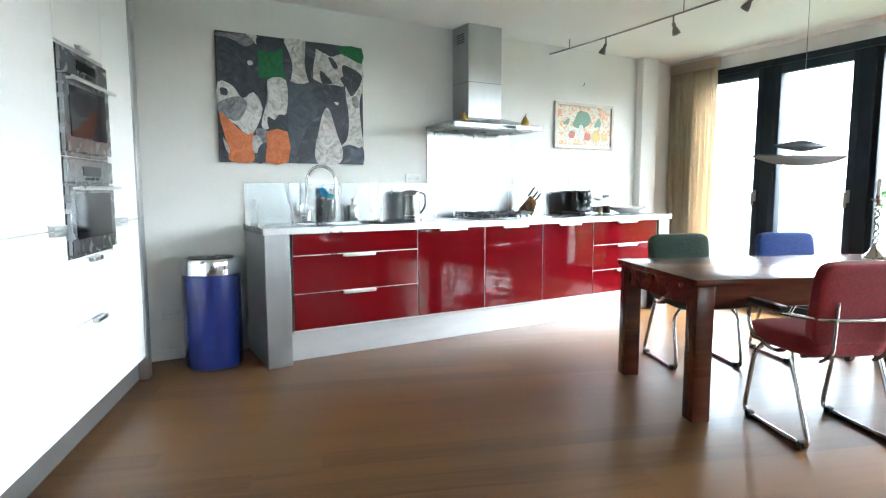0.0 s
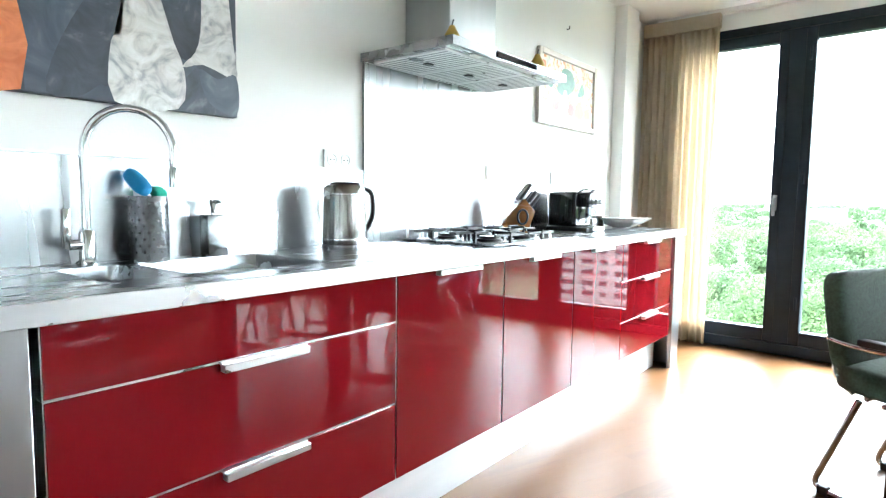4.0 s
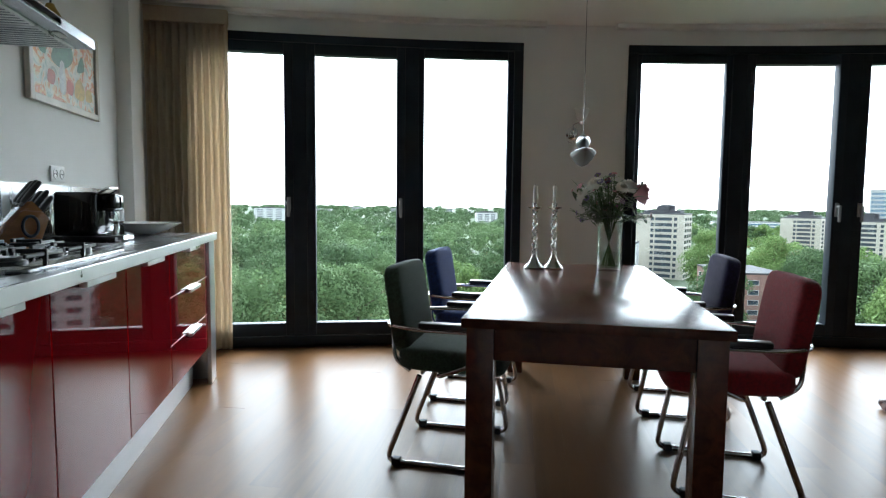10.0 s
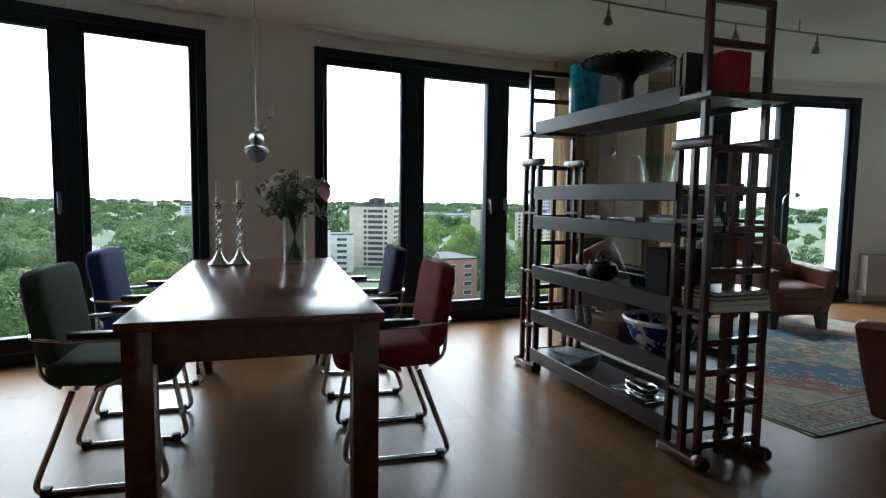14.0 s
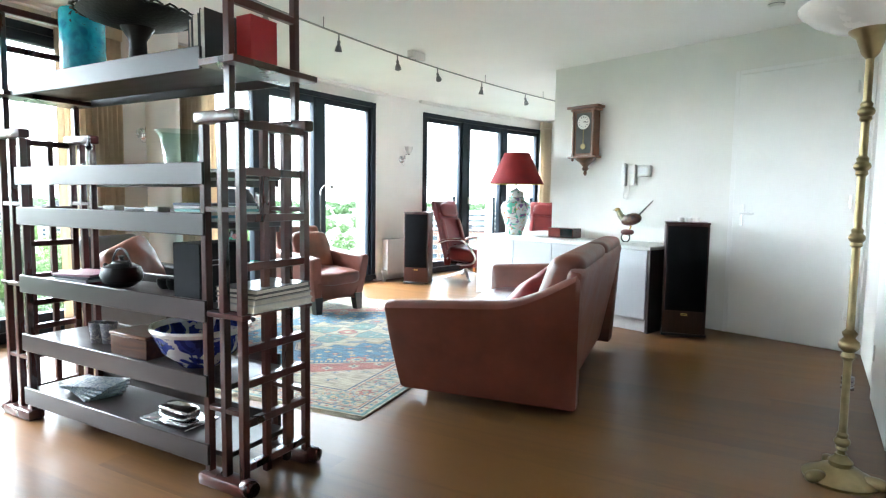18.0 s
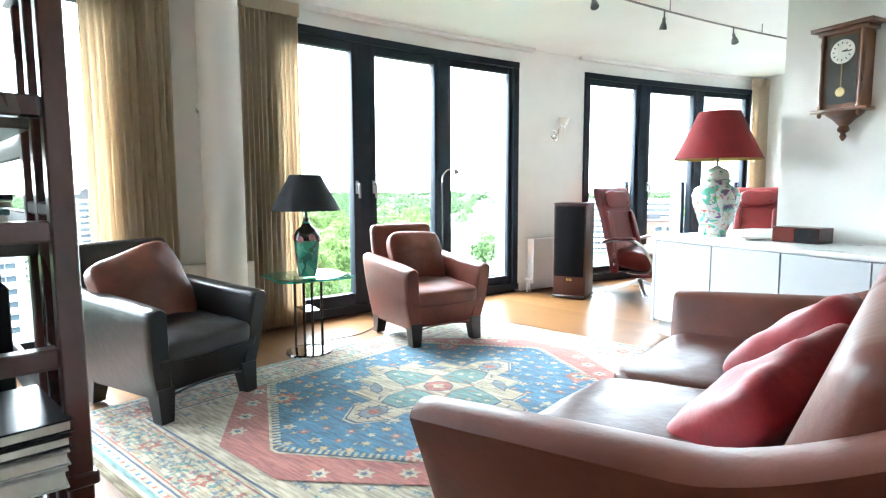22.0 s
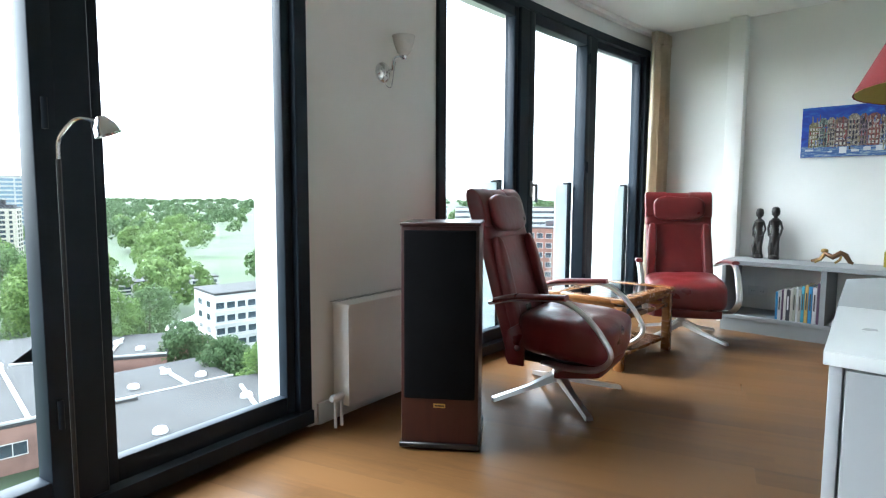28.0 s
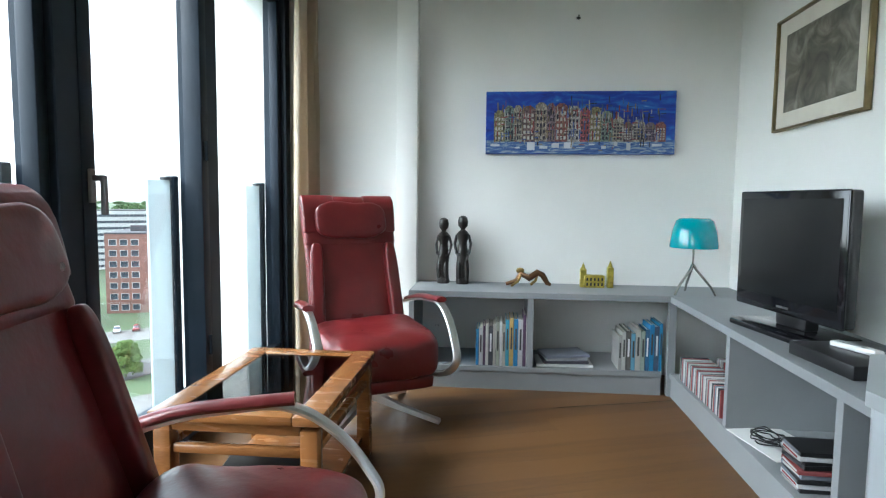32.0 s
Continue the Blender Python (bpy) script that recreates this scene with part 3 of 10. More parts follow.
BOWLS = [(0.36, 0.52, -0.44, -0.14), (0.56, 0.98, -0.50, -0.12)]
part("top", slab_with_holes(-0.012, 4.075, -0.625, -0.002, CT - 0.042, CT, BOWLS), STEEL, wt)
part("front_lip", box(-0.012, 4.075, -0.632, -0.6255, CT - 0.046, CT + 0.001, 0.002, 1), ALU, wt)


def bowl(x0, x1, y0, y1, depth):
    n = 20
    bm = bmesh.new()
    cx, cy, hx, hy = (x0 + x1) / 2, (y0 + y1) / 2, (x1 - x0) / 2, (y1 - y0) / 2
    rings = []
    for s, z, p in ((1.03, CT + 0.002, 9), (1.0, CT + 0.001, 8), (0.985, CT - 0.02, 7), (0.95, CT - depth + 0.04, 6), (0.86, CT - depth, 5), (0.12, CT - depth - 0.006, 2)):
        ring = []
        for k in range(n * 2):
            t = math.pi * k / n
            c, d = math.cos(t), math.sin(t)
            q = (abs(c) ** p + abs(d) ** p) ** (-1 / p)
            ring.append(bm.verts.new((cx + hx * s * c * q, cy + hy * s * d * q, z)))
        rings.append(ring)
    m = n * 2
    for a, b in zip(rings, rings[1:]):
        for k in range(m):
            bm.faces.new((a[k], b[k], b[(k + 1) % m], a[(k + 1) % m]))
    bm.faces.new(rings[-1])
    bmesh.ops.recalc_face_normals(bm, faces=bm.faces)
    for f in bm.faces:
        f.normal_flip()
    return bm


for h in BOWLS:
    b_ = part("sink_bowl", bowl(*h, 0.16), STEEL, wt, "polished steel sink bowl")
    part("drain", lathe([(0.0, 0.0), (0.04, 0.0), (0.042, 0.004), (0.03, 0.003), (0.0, 0.002)], 20, m=Matrix.Translation(((h[0] + h[1]) / 2, (h[2] + h[3]) / 2, CT - 0.163))), CHROME, b_)

for x0, x1, z1, d, lab in ((0.0, 1.575, 1.285, 0.014, "low brushed steel backsplash behind the sink"), (1.578, 2.47, 1.745, 0.016, "tall brushed steel splash panel behind the hob"), (2.473, 3.94, 1.25, 0.014, "low brushed steel backsplash behind the coffee machine")):
    bs = thing("backsplash", lab, "backsplash")
    part("panel", box(x0, x1, -d, -0.002, CT, z1 - 0.006, 0.001, 1), SPLASH, bs)
    part("top_edge", box(x0, x1, -d - 0.002, -0.002, z1 - 0.0055, z1, 0.001, 1), ALU, bs, "bright folded top edge")
    part("side_edge", box(x0, x0 + 0.004, -d - 0.0015, -d - 0.0002, CT + 0.001, z1 - 0.006), ALU, bs)

# tap
tap = thing("tap", "chrome kitchen mixer tap with a high swan neck", "tap", pose(0.46, -0.09, CT))
part("base", lathe([(0.026, 0), (0.026, 0.012), (0.021, 0.018), (0.021, 0.09), (0.016, 0.10), (0.0, 0.10)], 24), CHROME, tap)
neck = [Vector((0, 0, 0.08)), Vector((0, 0, 0.32))] + [Vector((0.10 - 0.10 * math.cos(a), -0.05 * (1 - math.cos(a)), 0.32 + 0.12 * math.sin(a))) for a in [math.pi * k / 14 for k in range(1, 15)]] + [Vector((0.20, -0.10, 0.27))]
part("spout", tube(neck, 0.0115, 14), CHROME, tap)
part("aerator", lathe([(0.0, 0), (0.014, 0), (0.014, 0.05), (0.012, 0.06)], 18, m=Matrix.Translation((0.20, -0.10, 0.22))), CHROME, tap)
lv = tube([(-0.015, 0, 0.06), (-0.05, -0.005, 0.06)], 0.015, 12)
box(-0.062, -0.042, -0.012, 0.012, 0.05, 0.16, 0.004, bm=lv)
part("lever", lv, CHROME, tap)

# utensil pot with brushes
pot = thing("utensil_holder", "perforated steel utensil holder with blue and green brushes", "utensil holder", pose(0.63, -0.09, CT))
part("cup", lathe([(0.0, 0.002), (0.052, 0.0), (0.054, 0.006), (0.054, 0.19), (0.056, 0.195), (0.050, 0.195), (0.050, 0.01), (0, 0.01)], 32, cap=False), STEEL, pot)
dots = bmesh.new()
for r_ in range(8):
    for k in range(14):
        a = 2 * math.pi * (k + 0.5 * (r_ % 2)) / 14
        lathe([(0.0042, 0), (0.0042, 0.0012), (0, 0.0012)], 6, dots, Matrix.Translation((0.0542 * math.cos(a), 0.0542 * math.sin(a), 0.03 + r_ * 0.019)) @ pose(0, 0, 0, 0, 90, math.degrees(a)))
part("perforation", dots, BLACK_PL, pot, "rows of small dark holes")
part("dish_brush", pillow(0.05, 0.11, 0.045, 3, 8, m=pose(-0.03, 0.0, 0.235, 35, 20, 20)), pmat("blue_sponge", (0.02, 0.30, 0.62), 0.8, bump=0.4), pot, "bright blue sponge brush")
part("scourer", pillow(0.04, 0.06, 0.03, 3, 6, m=pose(0.025, -0.01, 0.205, 20, 0, 0)), pmat("green_scourer", (0.05, 0.45, 0.30), 0.9, bump=0.5), pot, "green scouring pad")

for k, x in enumerate((0.845,)):
    sd = thing("soap_dispenser", "square brushed steel soap dispenser", "dispenser", pose(x, -0.075, CT))
    part("bottle", box(-0.036, 0.036, -0.028, 0.028, 0, 0.135, 0.005), STEEL, sd)
    part("pump", lathe([(0.009, 0.135), (0.009, 0.165), (0.013, 0.17), (0.013, 0.185), (0, 0.187)], 14), CHROME, sd)
    part("nozzle", box(-0.006, 0.006, -0.05, 0, 0.172, 0.184, 0.003), CHROME, sd)

# kettle
ket = thing("electric_kettle", "brushed steel electric kettle with black handle", "kettle", pose(1.33, -0.17, CT, 0, 0, -8))
part("body", lathe([(0.0, 0.02), (0.084, 0.02), (0.085, 0.026), (0.083, 0.10), (0.079, 0.20), (0.076, 0.232), (0.070, 0.243), (0, 0.247)], 40), pmat("kettle_steel", (0.33, 0.325, 0.31), 0.2, 1.0, var=0.05, scale=4, stretch=(6, 6, 0.6), rvar=0.05), ket)
part("body_ring", lathe([(0.0862, 0.034), (0.0868, 0.038), (0.0862, 0.042)], 40, cap=False), CHROME, ket)
part("body_ring", lathe([(0.0795, 0.205), (0.0802, 0.209), (0.0792, 0.213)], 40, cap=False), CHROME, ket)
part("base", lathe([(0, 0), (0.088, 0), (0.09, 0.006), (0.088, 0.018), (0, 0.018)], 36), STEEL, ket)
part("lid", lathe([(0.060, 0.245), (0.054, 0.252), (0.03, 0.256), (0, 0.257)], 30), BLACK_PL, ket, "black lid")
part("handle", tube(rounded([(0.060, 0, 0.235), (0.128, 0, 0.225), (0.136, 0, 0.12), (0.082, 0, 0.05)], 0.045, 8), 0.013, 12, flat=0.7), BLACK_PL, ket, "black loop handle")
part("spout", prism([(-0.07, -0.024), (-0.09, -0.008), (-0.09, 0.008), (-0.07, 0.024)], 0.19, 0.236, bev=0.003), STEEL, ket)

# hob
hob = thing("gas_hob", "stainless gas hob with cast iron pan supports", "hob", pose(2.17, -0.30, CT))
part("plate", box(-0.38, 0.38, -0.255, 0.255, 0, 0.012, 0.004), STEEL, hob)
for x, y, r in ((-0.22, 0.12, 0.036), (-0.22, -0.12, 0.047), (0.05, 0.12, 0.047), (0.05, -0.12, 0.036), (0.25, 0.1, 0.04)):
    bn = part("burner", lathe([(0, 0.012), (r + 0.01, 0.012), (r + 0.01, 0.022), (r, 0.024), (r, 0.034), (0, 0.036)], 24, m=Matrix.Translation((x, y, 0))), BLACK_PL, hob, "black burner cap")
    g = bmesh.new()
    for k in range(4):
        a = math.pi / 2 * k
        box(0.03, 0.115, -0.006, 0.006, 0.044, 0.058, 0.002, 1, bm=g, m=Matrix.Translation((x, y, 0)) @ pose(0, 0, 0, 0, 0, math.degrees(a)))
        box(0.103, 0.115, -0.006, 0.006, 0.012, 0.046, bm=g, m=Matrix.Translation((x, y, 0)) @ pose(0, 0, 0, 0, 0, math.degrees(a)))
    for s in (-1, 1):
        box(-0.115, 0.115, s * 0.105 - 0.005, s * 0.105 + 0.005, 0.038, 0.050, 0.002, 1, bm=g, m=Matrix.Translation((x, y, 0)))
    part("pan_support", g, BLACK_PL, hob, "cast iron pan support")
for k in range(5):
    part("knob", lathe([(0.019, 0.012), (0.017, 0.034), (0, 0.036)], 18, m=Matrix.Translation((0.33 if k > 3 else 0.155 + 0.0 * k, -0.2 + 0.08 * k, 0))), STEEL, hob)

# knife block
kb = thing("knife_block", "slanted beech knife block with black-handled knives", "knife block", pose(2.57, -0.14, CT, 0, 0, -42))
part("block", prism([(-0.10, 0), (0.075, 0), (0.12, 0.13), (0.06, 0.20), (-0.02, 0.11)], -0.05, 0.05, m=pose(0, 0, 0, 90, 0, 0), bev=0.005), OAK, kb)
for i, (dx, dy, ln) in enumerate(((0.0, -0.03, 0.11), (0.0, 0.0, 0.12), (0.0, 0.03, 0.11), (0.035, -0.02, 0.10), (0.035, 0.02, 0.09), (0.06, 0.0, 0.10))):
    kn = part("knife", pillow(0.02, 0.026, ln, 4, 5, m=pose(0.035 + dx + 0.03, dy, 0.19 - dx * 0.9 + 0.045, 0, 38, 0)), BLACK_PL, kb, "black knife handle")
    part("bolster", box(-0.006, 0.006, -0.008, 0.008, -0.01, 0.012, 0.002, 1, m=pose(0.035 + dx - 0.005, dy, 0.185 - dx * 0.9, 0, 38, 0)), STEEL, kn)
part("scissors", tube([(0.045 + 0.028 * math.cos(a), -0.062, 0.10 + 0.04 * math.sin(a)) for a in [2 * math.pi * k / 16 for k in range(16)]], 0.006, 8, closed=True), BLACK_PL, kb, "black scissor ring")

# coffee machine
cm = thing("coffee_machine", "black capsule coffee machine with a chrome tank rim", "coffee machine", pose(3.22, -0.20, CT, 0, 0, -6))
part("body", box(-0.10, 0.10, -0.06, 0.14, 0.03, 0.245, 0.02, 3), BLACK_GLOSS, cm)
part("head", box(-0.06, 0.06, -0.13, -0.02, 0.15, 0.24, 0.02, 3), BLACK_GLOSS, cm)
part("foot", box(-0.105, 0.115, -0.15, 0.145, 0.0, 0.028, 0.008), BLACK_PL, cm)
part("drip_tray", box(-0.06, 0.06, -0.17, -0.055, 0.008, 0.034, 0.003, 1), CHROME, cm)
part("lever", tube(rounded([(-0.065, -0.03, 0.225), (-0.065, -0.10, 0.265), (0.065, -0.10, 0.265), (0.065, -0.03, 0.225)], 0.03, 5), 0.007, 10), CHROME, cm, "chrome capsule lever")
part("water_tank", box(0.105, 0.165, -0.06, 0.13, 0.03, 0.21, 0.012, 2), CLEAR, cm, "clear water tank")
part("spout", lathe([(0.012, 0.115), (0.016, 0.15), (0, 0.15)], 14, m=Matrix.Translation((0, -0.09, 0))), CHROME, cm)
for x, y, h, r in ((3.50, -0.17, 0.16, 0.055), (3.63, -0.16, 0.19, 0.052)):
    j = thing("glass_jar", "glass storage jar with a steel lid", "jar", pose(x, y, CT))
    part("jar", lathe([(0, 0.002), (r, 0), (r, h * 0.8), (r * 0.85, h * 0.86), (r * 0.85, h * 0.88)], 24, cap=False), CLEAR, j)
    part("lid", lathe([(r * 0.88, h * 0.87), (r * 0.9, h * 0.88), (r * 0.9, h), (r * 0.84, h + 0.006), (0, h + 0.006)], 24), STEEL, j)
    part("contents", lathe([(0, 0.006), (r * 0.93, 0.006), (r * 0.93, h * 0.45), (0, h * 0.48)], 20), pmat("coffee_beans", (0.10, 0.05, 0.025), 0.7, bump=0.6), j)
bw = thing("bowl", "wide shallow white ceramic bowl", "bowl", pose(3.80, -0.27, CT))
part("dish", lathe([(0, 0.004), (0.055, 0.0), (0.06, 0.008), (0.13, 0.03), (0.205, 0.07), (0.21, 0.074), (0.20, 0.073), (0.12, 0.036), (0.05, 0.016), (0, 0.014)], 40), PORCELAIN, bw)

# extractor hood
hd = thing("extractor_hood", "stainless steel chimney extractor hood", "hood", pose(2.02, 0, 0))
can = bmesh.new()
v = [can.verts.new(p) for p in ((-0.45, 0, 1.74), (0.45, 0, 1.74), (0.45, -0.50, 1.74), (-0.45, -0.50, 1.74), (-0.45, 0, 1.775), (0.45, 0, 1.775), (0.45, -0.50, 1.775), (-0.45, -0.50, 1.775), (-0.19, 0, 1.85), (0.19, 0, 1.85), (0.19, -0.27, 1.85), (-0.19, -0.27, 1.85))]
for f in ((0, 1, 5, 4), (1, 2, 6, 5), (2, 3, 7, 6), (3, 0, 4, 7), (4, 5, 9, 8), (5, 6, 10, 9), (6, 7, 11, 10), (7, 4, 8, 11), (8, 9, 10, 11), (3, 2, 1, 0)):
    can.faces.new([v[i] for i in f])
part("canopy", can, STEEL, hd)
part("chimney", box(-0.175, 0.175, -0.265, -0.002, 1.845, H / 0.962 - 0.002, 0.003, 1), STEEL_V, hd)
part("chimney_seam", box(-0.176, 0.176, -0.267, -0.001, 2.15, 2.153), BLACK_PL, hd)
part("control_strip", box(-0.16, 0.16, -0.506, -0.499, 1.747, 1.770, 0.002, 1), BLACK_GLOSS, hd, "black control strip")
vt = bmesh.new()
for r_ in range(4):
    for c_ in range(5):
        box(-0.179, -0.1755, -0.20 + c_ * 0.025, -0.185 + c_ * 0.025, 2.49 + r_ * 0.022, 2.502 + r_ * 0.022, bm=vt)
part("vent_slots", vt, BLACK_PL, hd)
for k in range(3):
    f = part("grease_filter", box(-0.42 + k * 0.285, -0.15 + k * 0.285, -0.44, -0.05, 1.733, 1.7395, 0.001, 1), ALU, hd, "perforated aluminium grease filter")
    hl = bmesh.new()
    for i in range(9):
        box(-0.40 + k * 0.285 + i * 0.028, -0.394 + k * 0.285 + i * 0.028, -0.43, -0.06, 1.7315, 1.7332, bm=hl)
    part("filter_grille", hl, GREY_LACQ, f)
    part("latch", box(-0.30 + k * 0.285, -0.26 + k * 0.285, -0.25, -0.22, 1.726, 1.733, 0.002, 1), BLACK_PL, f)
for x in (-0.25, 0.25):
    part("lamp_glass", box(x - 0.03, x + 0.03, -0.475, -0.45, 1.734, 1.7395, 0.002, 1), WHITE_PL, hd)
for x, y in ((1.74, -0.36), (2.36, -0.40)):
    pr = thing("pear_ornament", "golden ceramic pear with a dark stem", "ornament", pose(x, y, 1.778 if y < -0.3 else 1.80), "pears on the hood")
    part("fruit", lathe([(0, 0), (0.022, 0.002), (0.036, 0.02), (0.037, 0.038), (0.028, 0.058), (0.017, 0.076), (0.012, 0.088), (0, 0.092)], 22), pmat("gold_glaze", (0.50, 0.33, 0.07), 0.35, 0.6, var=0.2), pr)
    part("stem", tube([(0, 0, 0.088), (0.004, 0, 0.105), (0.010, 0, 0.115)], 0.0035, 7), BLACK_PL, pr)


# sockets and switches on walls
def socket(m, n=2, label="white double wall socket"):
    s = thing("wall_socket", label, "socket", m)
    part("plate", box(-0.036 * n - 0.004, 0.036 * n + 0.004, -0.010, 0, -0.04, 0.04, 0.004), WHITE_PL, s)
    for k in range(n):
        x = -0.036 * (n - 1) + 0.072 * k
        part("insert", lathe([(0.026, 0), (0.026, 0.003), (0.021, 0.003), (0.020, -0.002), (0, -0.002)], 24, m=Matrix.Translation((x, -0.0105, 0)) @ pose(0, 0, 0, 90, 0, 0)), WHITE_PL, s)
        for d in (-0.0095, 0.0095):
            part("pin_hole", lathe([(0.003, 0), (0.003, 0.0022), (0, 0.0022)], 8, m=Matrix.Translation((x + d, -0.0105, 0)) @ pose(0, 0, 0, 90, 0, 0)), BLACK_PL, s)
    return s


socket(pose(1.44, 0, 1.32))
socket(pose(-0.52, 0, 0.335))
socket(pose(3.32, 0, 1.305))
socket(pose(2.555, -0.001, 1.31), 1, "white single wall switch socket beside the hob")


# framed and canvas pictures
def stroke_mat(name, ramp_cols, scale, dist=3.0, detail=5, const=False, rough=0.5, stretch=(1, 1, 1)):
    m, nt, b = nodes_of(name)
    tc = nt.nodes.new("ShaderNodeTexCoord")
    mp = nt.nodes.new("ShaderNodeMapping")
    mp.inputs["Scale"].default_value = stretch
    n = nt.nodes.new("ShaderNodeTexNoise")
    n.inputs["Scale"].default_value, n.inputs["Distortion"].default_value, n.inputs["Detail"].default_value = scale, dist, detail
    rp = nt.nodes.new("ShaderNodeValToRGB")
    if const:
        rp.color_ramp.interpolation = "CONSTANT"
    el = rp.color_ramp.elements
    while len(el) < len(ramp_cols):
        el.new(0.5)
    for e, (p, c) in zip(el, ramp_cols):
        e.position, e.color = p, (*c, 1)
    nt.links.new(tc.outputs["Object"], mp.inputs[0])
    nt.links.new(mp.outputs[0], n.inputs["Vector"])
    nt.links.new(n.outputs[0], rp.inputs[0])
    nt.links.new(rp.outputs[0], b.inputs["Base Color"])
    b.inputs["Roughness"].default_value = rough
    bp = nt.nodes.new("ShaderNodeBump")
    bp.inputs["Strength"].default_value, bp.inputs["Distance"].default_value = 0.3, 0.003
    nt.links.new(n.outputs[0], bp.inputs["Height"])
    nt.links.new(bp.outputs[0], b.inputs["Normal"])
    return m


def blob(outline, z, cx, cy, sx, sy, bm=None, n=6):
    """A flat painted patch: a smooth closed outline in unit square coordinates."""
    own = bmesh.new()
    pts = []
    k = len(outline)
    for i in range(k):
        p0, p1, p2, p3 = (Vector(outline[(i + j - 1) % k]) for j in range(4))
        for s in range(n):
            t = s / n
            pts.append(0.5 * ((2 * p1) + (p2 - p0) * t + (2 * p0 - 5 * p1 + 4 * p2 - p3) * t * t + (3 * p1 - p0 - 3 * p2 + p3) * t ** 3))
    vs = [own.verts.new((cx + p[0] * sx, z, cy + p[1] * sy)) for p in pts]
    f = own.faces.new(vs)
    bmesh.ops.triangulate(own, faces=[f])
    return merge(bm, own)


COW_DARK = stroke_mat("slate_paint", [(0.3, (0.028, 0.034, 0.045)), (0.6, (0.055, 0.065, 0.085)), (0.8, (0.16, 0.17, 0.20))], 7)
COW_LIGHT = stroke_mat("chalk_paint", [(0.3, (0.30, 0.30, 0.31)), (0.5, (0.58, 0.56, 0.53)), (0.8, (0.80, 0.80, 0.79))], 9)
COW_GREY = stroke_mat("grey_paint", [(0.3, (0.10, 0.11, 0.13)), (0.7, (0.34, 0.34, 0.35))], 8)
COW_GREEN = stroke_mat("green_paint", [(0.3, (0.008, 0.11, 0.035)), (0.7, (0.02, 0.20, 0.07))], 10)
COW_ORANGE = stroke_mat("orange_paint", [(0.3, (0.48, 0.12, 0.03)), (0.7, (0.68, 0.22, 0.08))], 10)
cow = thing("painting", "large unframed painting of cows on slate, green and orange", "painting", pose(-0.165, 0, 1.435))
PW, PH = 1.13, 0.935
part("canvas", box(0, PW, -0.035, -0.003, 0, PH, 0.003, 1), COW_DARK, cow)
COW_SLATE = stroke_mat("blue_slate_paint", [(0.3, (0.045, 0.058, 0.078)), (0.6, (0.075, 0.095, 0.125)), (0.8, (0.15, 0.17, 0.20))], 6)
DABS = [0]


def dab(mat, pts, n):
    """One flat patch of paint on the canvas."""
    DABS[0] += 1
    part("paint_patch", blob(pts, -0.0356 - 0.0002 * DABS[0], 0, 0, PW, PH, n=n), mat, cow)


dab(COW_SLATE, [(0.451, 0.655), (0.617, 0.665), (0.791, 0.665), (0.886, 0.443), (0.878, 0.167), (0.762, 0.005), (0.452, 0.005)], 1)
dab(COW_GREY, [(0.009, 0.981), (0.183, 0.995), (0.248, 0.956), (0.183, 0.9), (0.096, 0.952), (0.009, 0.957)], 3)
dab(COW_LIGHT, [(0.19, 0.995), (0.258, 0.995), (0.255, 0.925), (0.226, 0.969)], 3)
dab(COW_GREEN, [(0.262, 0.995), (0.443, 0.995), (0.429, 0.783), (0.441, 0.676), (0.262, 0.671)], 1)
dab(COW_DARK, [(0.265, 0.987), (0.429, 0.995), (0.441, 0.948), (0.386, 0.892), (0.306, 0.875), (0.265, 0.902)], 4)
dab(COW_LIGHT, [(0.441, 0.995), (0.588, 0.995), (0.581, 0.851), (0.603, 0.67), (0.472, 0.665), (0.487, 0.773), (0.465, 0.902)], 3)
dab(COW_DARK, [(0.429, 0.947), (0.465, 0.902), (0.49, 0.782), (0.472, 0.665), (0.443, 0.673), (0.426, 0.799)], 4)
dab(COW_LIGHT, [(0.639, 0.95), (0.748, 0.905), (0.878, 0.931), (0.995, 0.861), (0.995, 0.679), (0.907, 0.754), (0.828, 0.728), (0.857, 0.663), (0.762, 0.661), (0.675, 0.678), (0.625, 0.722), (0.639, 0.824)], 3)
dab(COW_DARK, [(0.591, 0.995), (0.654, 0.952), (0.635, 0.807), (0.632, 0.723), (0.606, 0.667), (0.577, 0.784), (0.581, 0.917)], 4)
dab(COW_DARK, [(0.603, 0.995), (0.828, 0.995), (0.82, 0.932), (0.762, 0.899), (0.675, 0.955)], 4)
dab(COW_GREEN, [(0.832, 0.995), (0.995, 0.995), (0.995, 0.867), (0.907, 0.901), (0.828, 0.941)], 2)
dab(COW_DARK, [(0.745, 0.885), (0.777, 0.884), (0.813, 0.82), (0.784, 0.8)], 4)
dab(COW_DARK, [(0.683, 0.766), (0.712, 0.757), (0.77, 0.679), (0.697, 0.672)], 4)
dab(COW_LIGHT, [(0.864, 0.664), (0.907, 0.582), (0.951, 0.647), (0.995, 0.678), (0.972, 0.502), (0.987, 0.243), (0.995, 0.139), (0.893, 0.168), (0.828, 0.148), (0.878, 0.236), (0.886, 0.443)], 3)
dab(COW_DARK, [(0.849, 0.837), (0.951, 0.803), (0.995, 0.748), (0.965, 0.657), (0.914, 0.583), (0.893, 0.667), (0.857, 0.731)], 4)
dab(COW_GREY, [(0.914, 0.566), (0.954, 0.587), (0.962, 0.492), (0.929, 0.498)], 4)
dab(COW_DARK, [(0.972, 0.519), (0.995, 0.609), (0.995, 0.243), (0.983, 0.312)], 3)
